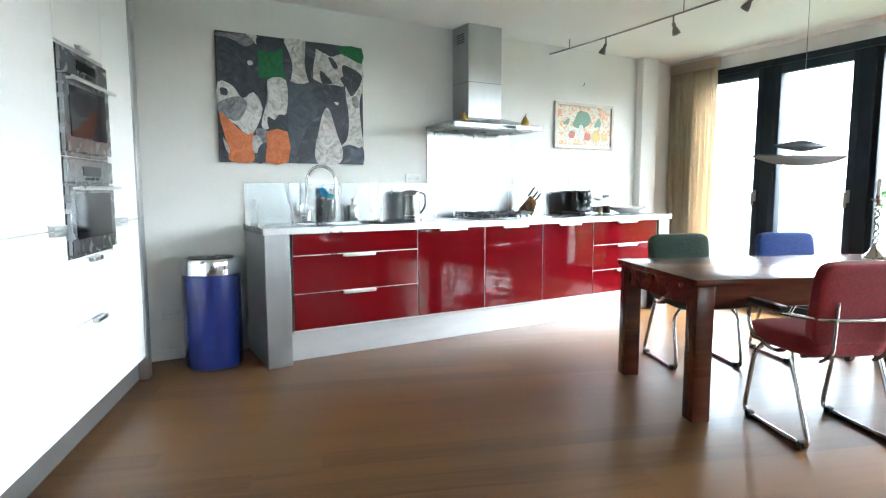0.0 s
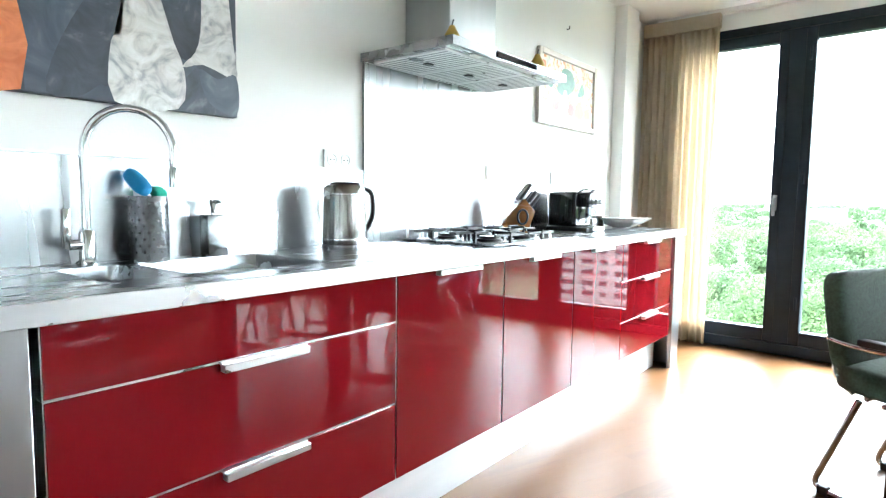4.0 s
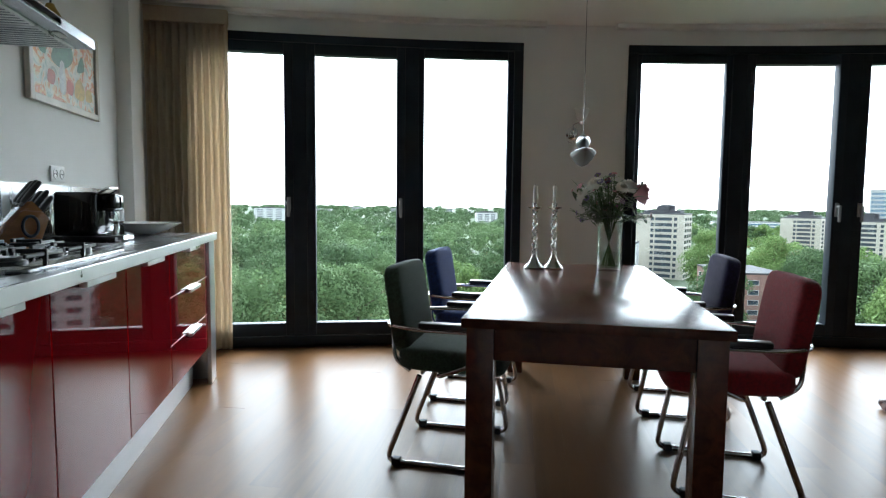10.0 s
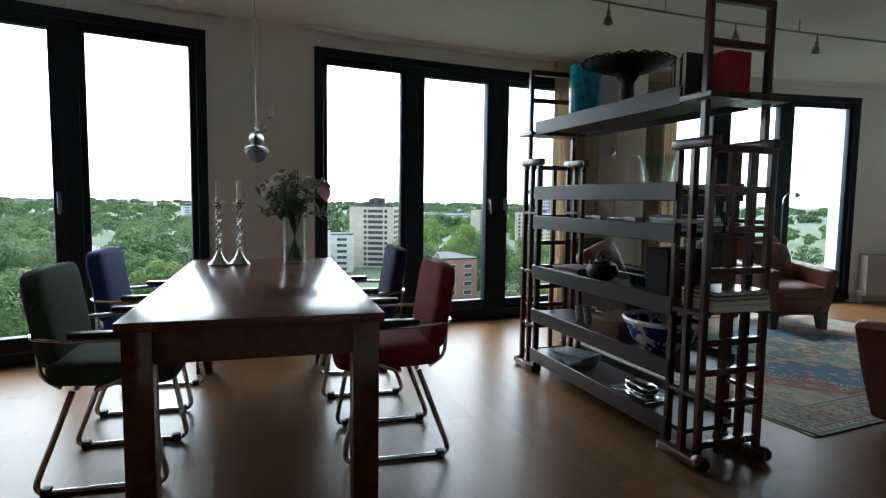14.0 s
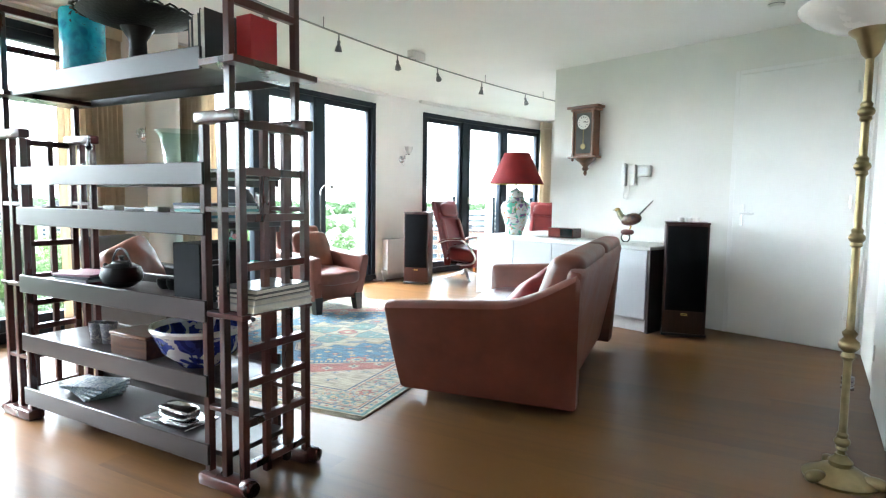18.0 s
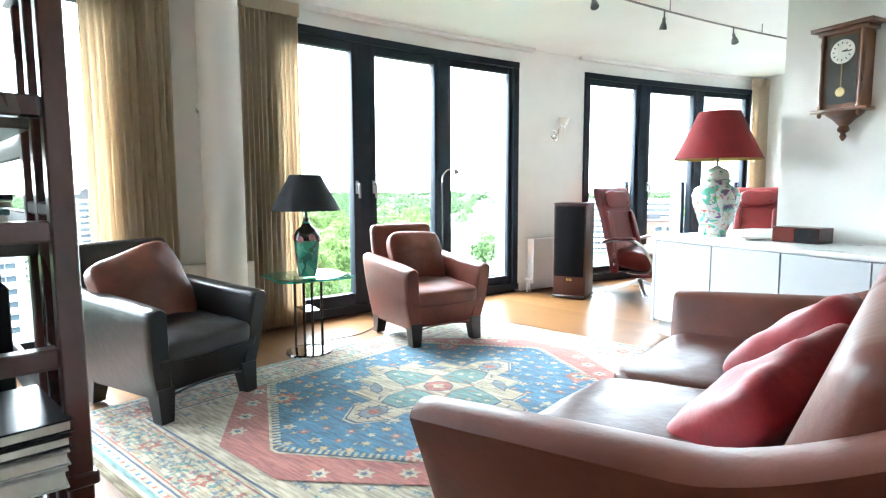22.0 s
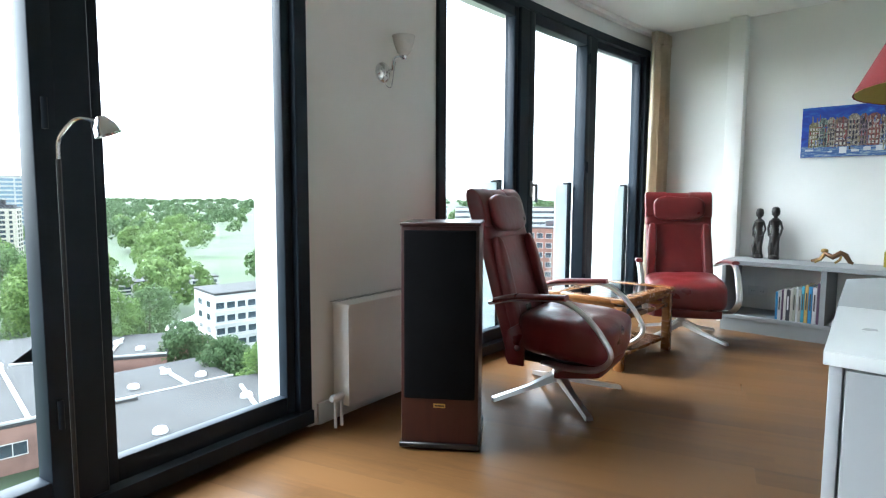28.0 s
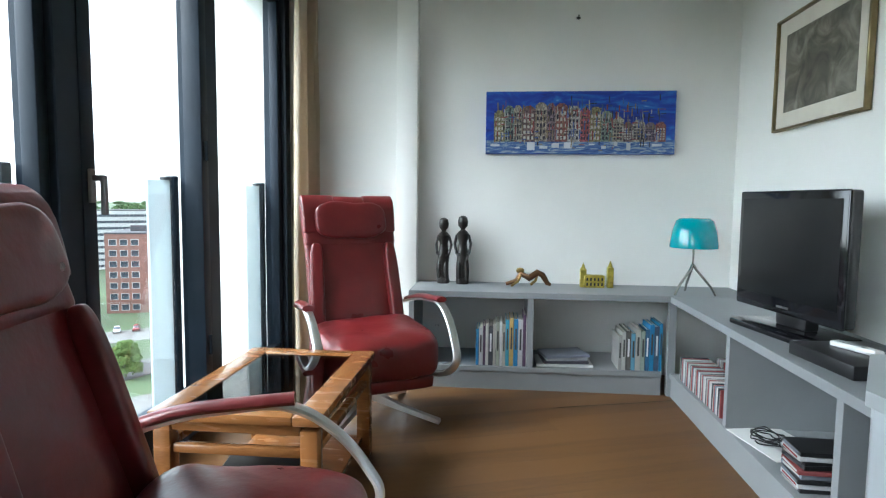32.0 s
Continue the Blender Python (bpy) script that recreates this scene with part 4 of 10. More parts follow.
dab(COW_SLATE, [(0.878, 0.15), (0.936, 0.127), (0.995, 0.148), (0.995, 0.009), (0.907, 0.04)], 4)
dab(COW_DARK, [(0.791, 0.665), (0.849, 0.628), (0.886, 0.443), (0.878, 0.236), (0.823, 0.178), (0.77, 0.365), (0.748, 0.499), (0.719, 0.497), (0.617, 0.58), (0.675, 0.644)], 4)
dab(COW_DARK, [(0.716, 0.496), (0.675, 0.359), (0.668, 0.224), (0.639, 0.205), (0.635, 0.055), (0.603, 0.053), (0.574, 0.011), (0.494, 0.008), (0.53, 0.166), (0.617, 0.354)], 3)
dab(COW_LIGHT, [(0.726, 0.472), (0.762, 0.399), (0.791, 0.265), (0.835, 0.131), (0.813, 0.005), (0.646, 0.005), (0.643, 0.189), (0.67, 0.224), (0.683, 0.376)], 3)
dab(COW_LIGHT, [(0.78, 0.522), (0.813, 0.519), (0.803, 0.494)], 4)
dab(COW_LIGHT, [(0.005, 0.611), (0.096, 0.588), (0.154, 0.498), (0.226, 0.552), (0.281, 0.428), (0.226, 0.248), (0.168, 0.221), (0.11, 0.289), (0.005, 0.376)], 3)
dab(COW_GREY, [(0.005, 0.455), (0.125, 0.512), (0.183, 0.453), (0.117, 0.321), (0.009, 0.377)], 4)
dab(COW_DARK, [(0.016, 0.566), (0.059, 0.562), (0.059, 0.514), (0.023, 0.519)], 4)
dab(COW_LIGHT, [(0.194, 0.789), (0.219, 0.795), (0.229, 0.769), (0.2, 0.758)], 4)
dab(COW_LIGHT, [(0.32, 0.661), (0.443, 0.667), (0.441, 0.408), (0.386, 0.387), (0.313, 0.269), (0.27, 0.299), (0.306, 0.462), (0.33, 0.529)], 3)
dab(COW_DARK, [(0.313, 0.366), (0.371, 0.337), (0.441, 0.359), (0.436, 0.268), (0.328, 0.262)], 4)
dab(COW_ORANGE, [(0.005, 0.368), (0.059, 0.333), (0.125, 0.258), (0.183, 0.217), (0.219, 0.234), (0.204, 0.135), (0.212, 0.005), (0.067, 0.005), (0.052, 0.112)], 3)
dab(COW_GREY, [(0.233, 0.264), (0.306, 0.252), (0.299, 0.155), (0.255, 0.137)], 4)
dab(COW_ORANGE, [(0.306, 0.249), (0.443, 0.254), (0.443, 0.005), (0.291, 0.005), (0.306, 0.139)], 2)
dab(COW_LIGHT, [(0.023, 0.189), (0.059, 0.112), (0.059, 0.065), (0.038, 0.096)], 4)
dab(COW_LIGHT, [(0.212, 0.199), (0.248, 0.209), (0.272, 0.138), (0.233, 0.072), (0.209, 0.103)], 4)
dab(COW_DARK, [(0.248, 0.12), (0.301, 0.155), (0.277, 0.006), (0.233, 0.007)], 4)


def framed(name, label, m, w, h, fw, frame_mat, mount, mount_w, art, category="picture"):
    f = thing(name, label, category, m)
    for nm, a in (("frame_side", (0, fw, 0, h)), ("frame_side", (w - fw, w, 0, h)), ("frame_bottom", (fw, w - fw, 0, fw)), ("frame_top", (fw, w - fw, h - fw, h))):
        part(nm, box(a[0], a[1], -0.03, -0.003, a[2], a[3], 0.003, 1), frame_mat, f)
    part("mount", box(fw, w - fw, -0.014, -0.004, fw, h - fw), mount, f)
    part("print", box(fw + mount_w, w - fw - mount_w, -0.016, -0.0145, fw + mount_w, h - fw - mount_w), art, f)
    return f


FRUIT = stroke_mat("still_life_paint", [(0.25, (0.22, 0.30, 0.22)), (0.40, (0.55, 0.55, 0.45)), (0.48, (0.70, 0.66, 0.55)), (0.54, (0.62, 0.40, 0.16)), (0.6, (0.55, 0.15, 0.06)), (0.68, (0.66, 0.60, 0.45)), (0.8, (0.25, 0.36, 0.34))], 11, 2.0)
fr = framed("still_life_picture", "pale framed still life of fruit and leaves", pose(3.03, 0, 1.64), 0.82, 0.465, 0.035, pmat("pale_wood_frame", (0.62, 0.57, 0.48), 0.5), WHITE_PL, 0.002, FRUIT)
for i, (col, outs) in enumerate((((0.50, 0.09, 0.04), [[(0.50, 0.22), (0.58, 0.2), (0.6, 0.32), (0.52, 0.36)], [(0.24, 0.25), (0.32, 0.24), (0.34, 0.36), (0.26, 0.38)]]), ((0.62, 0.42, 0.10), [[(0.62, 0.2), (0.74, 0.18), (0.78, 0.3), (0.70, 0.42), (0.63, 0.34)], [(0.80, 0.2), (0.9, 0.22), (0.88, 0.34), (0.80, 0.32)]]), ((0.10, 0.22, 0.12), [[(0.30, 0.5), (0.45, 0.45), (0.60, 0.6), (0.55, 0.8), (0.40, 0.82), (0.34, 0.66)], [(0.14, 0.55), (0.22, 0.52), (0.24, 0.66)], [(0.66, 0.5), (0.78, 0.55), (0.74, 0.7)]]), ((0.66, 0.66, 0.62), [[(0.40, 0.20), (0.48, 0.2), (0.47, 0.5), (0.41, 0.5)]]))):
    bm = bmesh.new()
    for o_ in outs:
        blob(o_, -0.0168 - 0.0004 * i, 0, 0, 0.82, 0.465, bm, 5)
    part("paint_patch", bm, stroke_mat("still_life_dab", [(0.3, tuple(c * 0.6 for c in col)), (0.7, col)], 14), fr)
hk = thing("picture_hook", "small black hook screwed into the wall above the picture", "hook", pose(3.42, 0, 2.29))
part("nail", tube([(0, 0, 0), (0, -0.02, 0), (0, -0.02, 0.02)], 0.004, 8), BLACK_PL, hk)

# blue bin
bn = thing("waste_bin", "tall blue enamel waste bin with a chrome rim and black lid", "bin", pose(-0.295, -0.285, 0) @ Matrix.Diagonal((1.035, 1.035, 1.13, 1)))
part("body", lathe([(0, 0.012), (0.182, 0.012), (0.187, 0.03), (0.187, 0.585)], 56), BIN_BLUE, bn)
part("foot", lathe([(0, 0), (0.175, 0), (0.18, 0.013), (0, 0.013)], 40), BLACK_PL, bn)
part("rim", lathe([(0.186, 0.578), (0.190, 0.582), (0.191, 0.60), (0.191, 0.655), (0.188, 0.668), (0.180, 0.675), (0.170, 0.674), (0.166, 0.666)], 56, cap=False), CHROME, bn, "polished chrome rim")
part("lid", lathe([(0.168, 0.664), (0.160, 0.668), (0.08, 0.672), (0, 0.673)], 44), pmat("dark_grey_lid", (0.05, 0.055, 0.055), 0.3), bn, "dark grey touch lid")
part("flap", prism([(0.145 * math.cos(a), 0.145 * math.sin(a)) for a in [math.radians(-205 + 230 * k / 24) for k in range(25)]], 0.6735, 0.679, bev=0.002), pmat("grey_flap", (0.075, 0.08, 0.08), 0.28), bn, "grey lid flap")
part("catch", lathe([(0.03, 0.679), (0.03, 0.684), (0, 0.685)], 18, m=Matrix.Translation((0.0, -0.03, 0))), BLACK_PL, bn)

# tall units with two ovens: local x out of the fronts, y along them, 0 at the kitchen end of the run
TD = 0.58


def tall_door(parent, y0, y1, z0, z1, hz=None, hy=None, name="door"):
    d = part(name, box(-0.019, 0.0, y0 + 0.0025, y1 - 0.0025, z0 + 0.0025, z1 - 0.0025, 0.0015, 1), WHITE_LACQ, parent)
    if hz is not None:
        bm = box(0.002, 0.03, hy - 0.065, hy + 0.065, hz - 0.024, hz - 0.003, 0.003, 1)
        box(-0.01, 0.008, hy - 0.065, hy + 0.065, hz - 0.006, hz, bm=bm)
        part("handle", bm, ALU, d, "flat aluminium pull")
    return d


def tall_unit(y0, y1, label):
    t = thing("tall_cabinet", label, "cabinet", TALL, "tall kitchen units")
    part("carcass", box(-TD, -0.022, y0 + 0.001, y1 - 0.001, 0.15, 2.42), WHITE_LACQ, t)
    part("plinth", box(-TD, -0.05, y0, y1, 0, 0.148), pmat("dark_plinth", (0.10, 0.095, 0.09), 0.4), t)
    return t


e_ = thing("end_panel", "brushed steel end panel of the tall units", "panel", TALL)
part("sheet", box(-TD, 0.012, 0.262, 0.345, 0, 2.46, 0.002, 1), STEEL_V, e_)
YA, YB, YC, YD = 0.26, -0.21, -0.80, -1.40
t1 = tall_unit(YB, YA, "white lacquered tall unit beside the wall")
tall_door(t1, YB, YA, 0.15, 1.05, 1.05, YB + 0.12)
tall_door(t1, YB, YA, 1.05, 2.42, 1.074, YB + 0.12)
t2 = tall_unit(YC, YB, "white lacquered tall unit with two built-in ovens")
tall_door(t2, YC, YB, 0.15, 0.59, 0.59, (YB + YC) / 2, "drawer_front")
tall_door(t2, YC, YB, 0.59, 0.90, 0.90, (YB + YC) / 2, "drawer_front")
tall_door(t2, YC, YB, 1.90, 2.42, 1.925, YB - 0.3)
t3 = tall_unit(YD, YC, "white lacquered tall unit with full-width doors")
tall_door(t3, YD, YC, 0.15, 1.055, 1.055, YC - 0.12)
tall_door(t3, YD, YC, 1.055, 2.42, 1.08, YC - 0.12)
t4 = tall_unit(YD - 0.6, YD, "white lacquered tall unit at the end of the run")
tall_door(t4, YD - 0.6, YD, 0.15, 2.42)
for z0, z1, lab in ((0.91, 1.385, "built-in steel oven with a dark glass door"), (1.39, 1.885, "built-in steel combination microwave oven")):
    ov = thing("oven", lab, "oven", TALL)
    part("housing", box(-0.5, -0.001, YC + 0.006, YB - 0.006, z0, z1), STEEL, ov)
    dr = part("door", box(0.0, 0.022, YC + 0.008, YB - 0.008, z0 + 0.02, z1 - 0.13, 0.003, 1), STEEL, ov)
    part("window", box(0.0221, 0.025, YC + 0.07, YB - 0.07, z0 + 0.09, z1 - 0.17, 0.002, 1), BLACK_GLOSS, dr, "dark glass oven window")
    hb = tube([(0.06, YC + 0.02, z1 - 0.145), (0.06, YB - 0.02, z1 - 0.145)], 0.009, 12)
    for yy in (YC + 0.05, YB - 0.05):
        tube([(0.02, yy, z1 - 0.145), (0.06, yy, z1 - 0.145)], 0.007, 8, bm=hb)
    part("handle", hb, ALU, dr)
    cp = part("control_panel", box(0.0, 0.02, YC + 0.008, YB - 0.008, z1 - 0.12, z1 - 0.01, 0.003, 1), STEEL, ov)
    part("display", box(0.0201, 0.022, YC + 0.18, YB - 0.18, z1 - 0.085, z1 - 0.04), BLACK_GLOSS, cp)
    for k in range(6):
        part("button", lathe([(0.006, 0), (0.006, 0.004), (0, 0.004)], 10, m=pose(0.02, YC + 0.22 + k * 0.03, z1 - 0.10, 0, 90, 0)), BLACK_PL, cp)


# the whole run is drawn a little large and set to its true size against the kitchen wall
KITCHEN = Matrix.Scale(0.962, 4)
for ob in bpy.data.objects:
    if ob not in BEFORE and ob.parent is None:
        ob.matrix_basis = KITCHEN @ ob.matrix_basis

# ---- dining place ----
TT = 0.737
TABLE = pose(2.72, -2.55, 0, 0, 0, -22)
tb = thing("dining_table", "long dark-stained wooden dining table with square legs", "table", TABLE)
part("tabletop", box(-1.01, 1.01, -0.445, 0.445, TT - 0.035, TT, 0.005), TABLE_WOOD, tb)
part("leaf_joint", box(-0.751, -0.749, -0.435, 0.435, TT - 0.002, TT + 0.0006), BLACK_PL, tb)
for sx in (-1, 1):
    for sy in (-1, 1):
        part("leg", box(sx * 0.945 - 0.048, sx * 0.945 + 0.048, sy * 0.38 - 0.048, sy * 0.38 + 0.048, 0, TT - 0.036, 0.004), TABLE_WOOD, tb)
    part("apron", box(sx * 0.97 - 0.012, sx * 0.97 + 0.012, -0.332, 0.332, TT - 0.15, TT - 0.036, 0.002, 1), TABLE_WOOD, tb)
for sy in (-1, 1):
    part("apron", box(-0.897, 0.897, sy * 0.405 - 0.012, sy * 0.405 + 0.012, TT - 0.15, TT - 0.036, 0.002, 1), TABLE_WOOD, tb)


def tube_chair(m, fabric, label, group="dining chairs"):
    """Armchair on a chromed tube sled frame: front is local -y."""
    c = thing("dining_chair", label, "chair", m, group)
    w, r = 0.235, 0.0125
    for s in (-1, 1):
        runner = rounded([(s * (w - 0.05), -0.16, 0.42), (s * w, -0.17, 0.36), (s * w, -0.235, r), (s * w, 0.265, r), (s * w, 0.11, 0.42)], 0.06, 6)
        part("sled_frame", tube(runner, r, 10), TUBE, c)
        for yy in (-0.18, 0.215):
            part("glide", box(s * w - 0.019, s * w + 0.019, yy - 0.019, yy + 0.019, -0.001, 0.034, 0.004, 1), RUBBER, c)
        arm = rounded([(s * (w - 0.03), 0.02, 0.425), (s * (w + 0.035), 0.02, 0.43), (s * (w + 0.055), -0.15, 0.50), (s * (w + 0.05), -0.165, 0.635), (s * (w + 0.045), 0.12, 0.635), (s * (w - 0.03), 0.275, 0.635), (0, 0.285, 0.635)], 0.07, 6)
        part("arm_tube", tube(arm, 0.010, 10), TUBE, c)
        part("armrest", box(s * (w + 0.047) - 0.024, s * (w + 0.047) + 0.024, -0.19, 0.10, 0.645, 0.672, 0.007, 2), BLACK_PL, c, "black armrest pad")
        part("back_stay", tube(rounded([(s * 0.14, 0.18, 0.41), (s * 0.14, 0.255, 0.46), (s * 0.14, 0.272, 0.72)], 0.04, 5), 0.009, 9), TUBE, c)
    part("cross_tube", tube([(-w + 0.05, 0.11, 0.42), (w - 0.05, 0.11, 0.42)], 0.0115, 9), TUBE, c)
    part("cross_tube", tube([(-w + 0.05, -0.16, 0.42), (w - 0.05, -0.16, 0.42)], 0.0115, 9), TUBE, c)
    part("seat", pillow(0.485, 0.50, 0.115, 6, 14, 0.12, m=pose(0, -0.02, 0.485, 2, 0, 0)), fabric, c)
    part("backrest", pillow(0.46, 0.085, 0.40, 7, 14, 0, m=pose(0, 0.225, 0.705, -9, 0, 0)), fabric, c)
    edge = rounded([(-0.225, -0.255, 0.487), (0.225, -0.255, 0.487), (0.225, 0.22, 0.487), (-0.225, 0.22, 0.487)], 0.05, 5, closed=True)
    part("piping", tube(edge, 0.004, 6, closed=True), fabric, c)
    return c


CHAIR = Matrix.Scale(0.955, 4)
tube_chair(pose(2.572, -1.874, 0, 0, 0, -24) @ CHAIR, FAB_GREEN, "green wool armchair on a chromed tube frame")
tube_chair(pose(3.363, -2.181, 0, 0, 0, -24) @ CHAIR, FAB_BLUE, "blue wool armchair on a chromed tube frame")
tube_chair(pose(2.114, -2.918, 0, 0, 0, 156) @ CHAIR, FAB_RED, "red wool armchair on a chromed tube frame")
tube_chair(pose(2.939, -3.23, 0, 0, 0, 156) @ CHAIR, FAB_PURPLE, "purple-blue wool armchair on a chromed tube frame")


def candlestick(x, y):
    c = thing("candlestick", "silvery barley-twist candlestick with a white candle", "candlestick", pose(x, y, TT), "pair of candlesticks")
    part("foot", lathe([(0, 0), (0.062, 0), (0.064, 0.006), (0.052, 0.018), (0.036, 0.034), (0.022, 0.062), (0.013, 0.085), (0.012, 0.09)], 28), PEWTER, c)
    for k in range(2):
        tw = [(0.013 * math.cos(t * 20 + k * math.pi), 0.013 * math.sin(t * 20 + k * math.pi), 0.082 + 0.275 * t) for t in [i / 60 for i in range(61)]]
        part("twist", tube(tw, 0.0058, 7), PEWTER, c)
    part("drip_pan", lathe([(0.010, 0.352), (0.014, 0.362), (0.042, 0.375), (0.045, 0.38), (0.016, 0.382), (0.016, 0.404), (0, 0.404)], 24), PEWTER, c)
    part("candle", lathe([(0.0125, 0.392), (0.0125, 0.505), (0.009, 0.51), (0, 0.511)], 16), pmat("candle_wax", (0.80, 0.76, 0.68), 0.5, var=0.03), c, "white candle")
    part("wick", tube([(0, 0, 0.51), (0.001, 0, 0.519)], 0.0012, 5), BLACK_PL, c)
    return c


candlestick(3.44, -2.563)
candlestick(3.415, -2.68)

# vase of flowers
vs = thing("flower_vase", "clear glass vase with a mixed bouquet of pink and white flowers", "vase", pose(3.27, -2.975, TT))
part("glass", lathe([(0, 0.0), (0.066, 0.0), (0.068, 0.004), (0.070, 0.30), (0.066, 0.30), (0.064, 0.022), (0, 0.022)], 32), CLEAR, vs)
part("water", lathe([(0, 0.024), (0.0625, 0.024), (0.064, 0.11), (0, 0.11)], 24), glass_mat("water", (0.90, 0.94, 0.90)), vs)
rnd = random.Random(5)
STEM = pmat("green_stem", (0.05, 0.12, 0.03), 0.5)
LEAF = pmat("bouquet_leaf", (0.16, 0.24, 0.13), 0.5, var=0.35)
stems = bmesh.new()
heads = []
for k in range(34):
    a, sp = rnd.uniform(0, 6.283), rnd.uniform(0.04, 0.24)
    top = Vector((sp * math.cos(a), sp * math.sin(a), rnd.uniform(0.33, 0.60) - 0.35 * max(0, sp - 0.12)))
    foot = Vector((-0.04 * math.cos(a), -0.04 * math.sin(a), 0.03))
    mid = Vector((0.035 * math.cos(a), 0.035 * math.sin(a), 0.29))
    tube([foot, mid, mid.lerp(top, 0.5) + Vector((0, 0, 0.02)), top], 0.0022, 5, bm=stems)
    heads.append((top, a, sp))
tagged(part("stem_tuft", stems, STEM, vs), "green flower stems in water", kind="stuff")
lv = bmesh.new()
for k in range(520):
    top, a, sp = rnd.choice(heads)
    p = Vector((0.05 * math.cos(a), 0.05 * math.sin(a), 0.30)).lerp(top, rnd.uniform(0.15, 1.0))
    d = Vector((rnd.uniform(-1, 1), rnd.uniform(-1, 1), rnd.uniform(-0.3, 0.9))).normalized()
    L, w_ = rnd.uniform(0.04, 0.10), rnd.uniform(0.006, 0.017)
    s = d.cross(Vector((0, 0, 1))).normalized() * w_
    q = [lv.verts.new(x) for x in (p, p + d * L * 0.5 + s, p + d * L + Vector((0, 0, -0.01)), p + d * L * 0.5 - s)]
    lv.faces.new(q)
part("foliage", lv, LEAF, vs, "thin green leaves")


def flower(kind, p, size, mat):
    """Petals in layers round the direction in which the stem points."""
    bm = bmesh.new()
    ax = (p - Vector((0, 0, 0.36))).normalized()
    turn = Vector((0, 0, 1)).rotation_difference(ax)
    layers = {"gerbera": 4, "rose": 6, "small": 2}[kind]
    for l in range(layers):
        n = 20 if kind == "gerbera" else 9
        for k in range(n):
            a = 2 * math.pi * (k + 0.5 * l) / n + rnd.uniform(-0.1, 0.1)
            tilt = (0.0 + 0.3 * l) if kind == "gerbera" else (-0.2 + 0.27 * l)
            ln = size * (1 - 0.10 * l) * rnd.uniform(0.9, 1.1)
            d = turn @ Vector((math.cos(a) * math.cos(tilt), math.sin(a) * math.cos(tilt), math.sin(tilt)))
            s = turn @ Vector((-math.sin(a), math.cos(a), 0)) * size * (0.14 if kind == "gerbera" else 0.36)
            q = [bm.verts.new(x) for x in (p, p + d * ln * 0.6 + s, p + d * ln, p + d * ln * 0.6 - s)]
            bm.faces.new(q)
    part("flower", bm, mat, vs)


PINK = pmat("pink_petal", (0.75, 0.36, 0.40), 0.7, var=0.15)
PALE = pmat("white_petal", (0.84, 0.80, 0.72), 0.7, var=0.1)
LILAC = pmat("lilac_petal", (0.22, 0.18, 0.36), 0.7, var=0.2)
ROSE = pmat("rose_petal", (0.42, 0.06, 0.10), 0.7, var=0.2)
flower("gerbera", Vector((0.0, -0.19, 0.46)), 0.085, PINK)
flower("gerbera", Vector((-0.07, -0.17, 0.49)), 0.065, PINK)
flower("rose", Vector((0.0, -0.12, 0.51)), 0.066, PALE)
flower("rose", Vector((-0.05, 0.13, 0.52)), 0.062, PALE)
flower("rose", Vector((-0.10, -0.02, 0.50)), 0.052, PALE)
flower("rose", Vector((-0.04, 0.20, 0.46)), 0.048, PALE)
for k in range(60):
    t_ = rnd.choice(heads)[0]
    flower("small", t_ + Vector((0, 0, 0.005)), rnd.uniform(0.012, 0.026), rnd.choice((LILAC, ROSE, PALE, LILAC, PINK)))

# pendant lamp over the table
pd = thing("pendant_lamp", "slim pendant lamp with a chrome spindle over a long boat-shaped reflector", "pendant lamp", pose(2.625, -2.497, 0.055, 0, 0, -22))
part("cord", tube([(0, 0, 1.405), (0, 0, H - 0.085)], 0.0018, 6), STEEL, pd)
part("ceiling_rose", lathe([(0.045, H - 0.055), (0.045, H - 0.075), (0.01, H - 0.0905), (0, H - 0.0905)], 24), CHROME, pd)
part("spindle", lathe([(0.002, -0.18), (0.012, -0.14), (0.024, -0.08), (0.032, -0.03), (0.034, 0.0), (0.032, 0.03), (0.024, 0.08), (0.012, 0.14), (0.002, 0.18)], 28, m=pose(0, 0, 1.375, 0, 90, 0)), pmat("dark_chrome", (0.06, 0.063, 0.07), 0.3, 0.0, var=0.05, spec=0.35), pd)
part("stem", tube([(0, 0, 1.345), (0, 0, 1.305)], 0.003, 8), STEEL, pd)
boat = bmesh.new()
hull = []
for k in range(25):
    x = -0.31 + 0.62 * k / 24
    w_ = 0.056 * max(0.02, 1 - (x / 0.31) ** 2) ** 0.8
    hull.append([boat.verts.new((x, w_ * q, 1.318 - 0.055 * (w_ / 0.056) * (1 - q * q))) for q in (-1, -0.75, -0.4, 0, 0.4, 0.75, 1)])
for p, q in zip(hull, hull[1:]):
    for j in range(6):
        boat.faces.new((p[j], q[j], q[j + 1], p[j + 1]))
shell_ = part("reflector", boat, pmat("satin_reflector", (0.22, 0.215, 0.20), 0.6, 0.0, var=0.03, spec=0.1), pd, "thin satin metal reflector")
shell_.modifiers.new("thickness", "SOLIDIFY").thickness = 0.003
for sy in (-1, 1):
    part("rim", tube([(x, sy * 0.056 * max(0.02, 1 - (x / 0.31) ** 2) ** 0.8, 1.319) for x in [-0.31 + 0.62 * k / 24 for k in range(25)]], 0.003, 6), STEEL, pd)


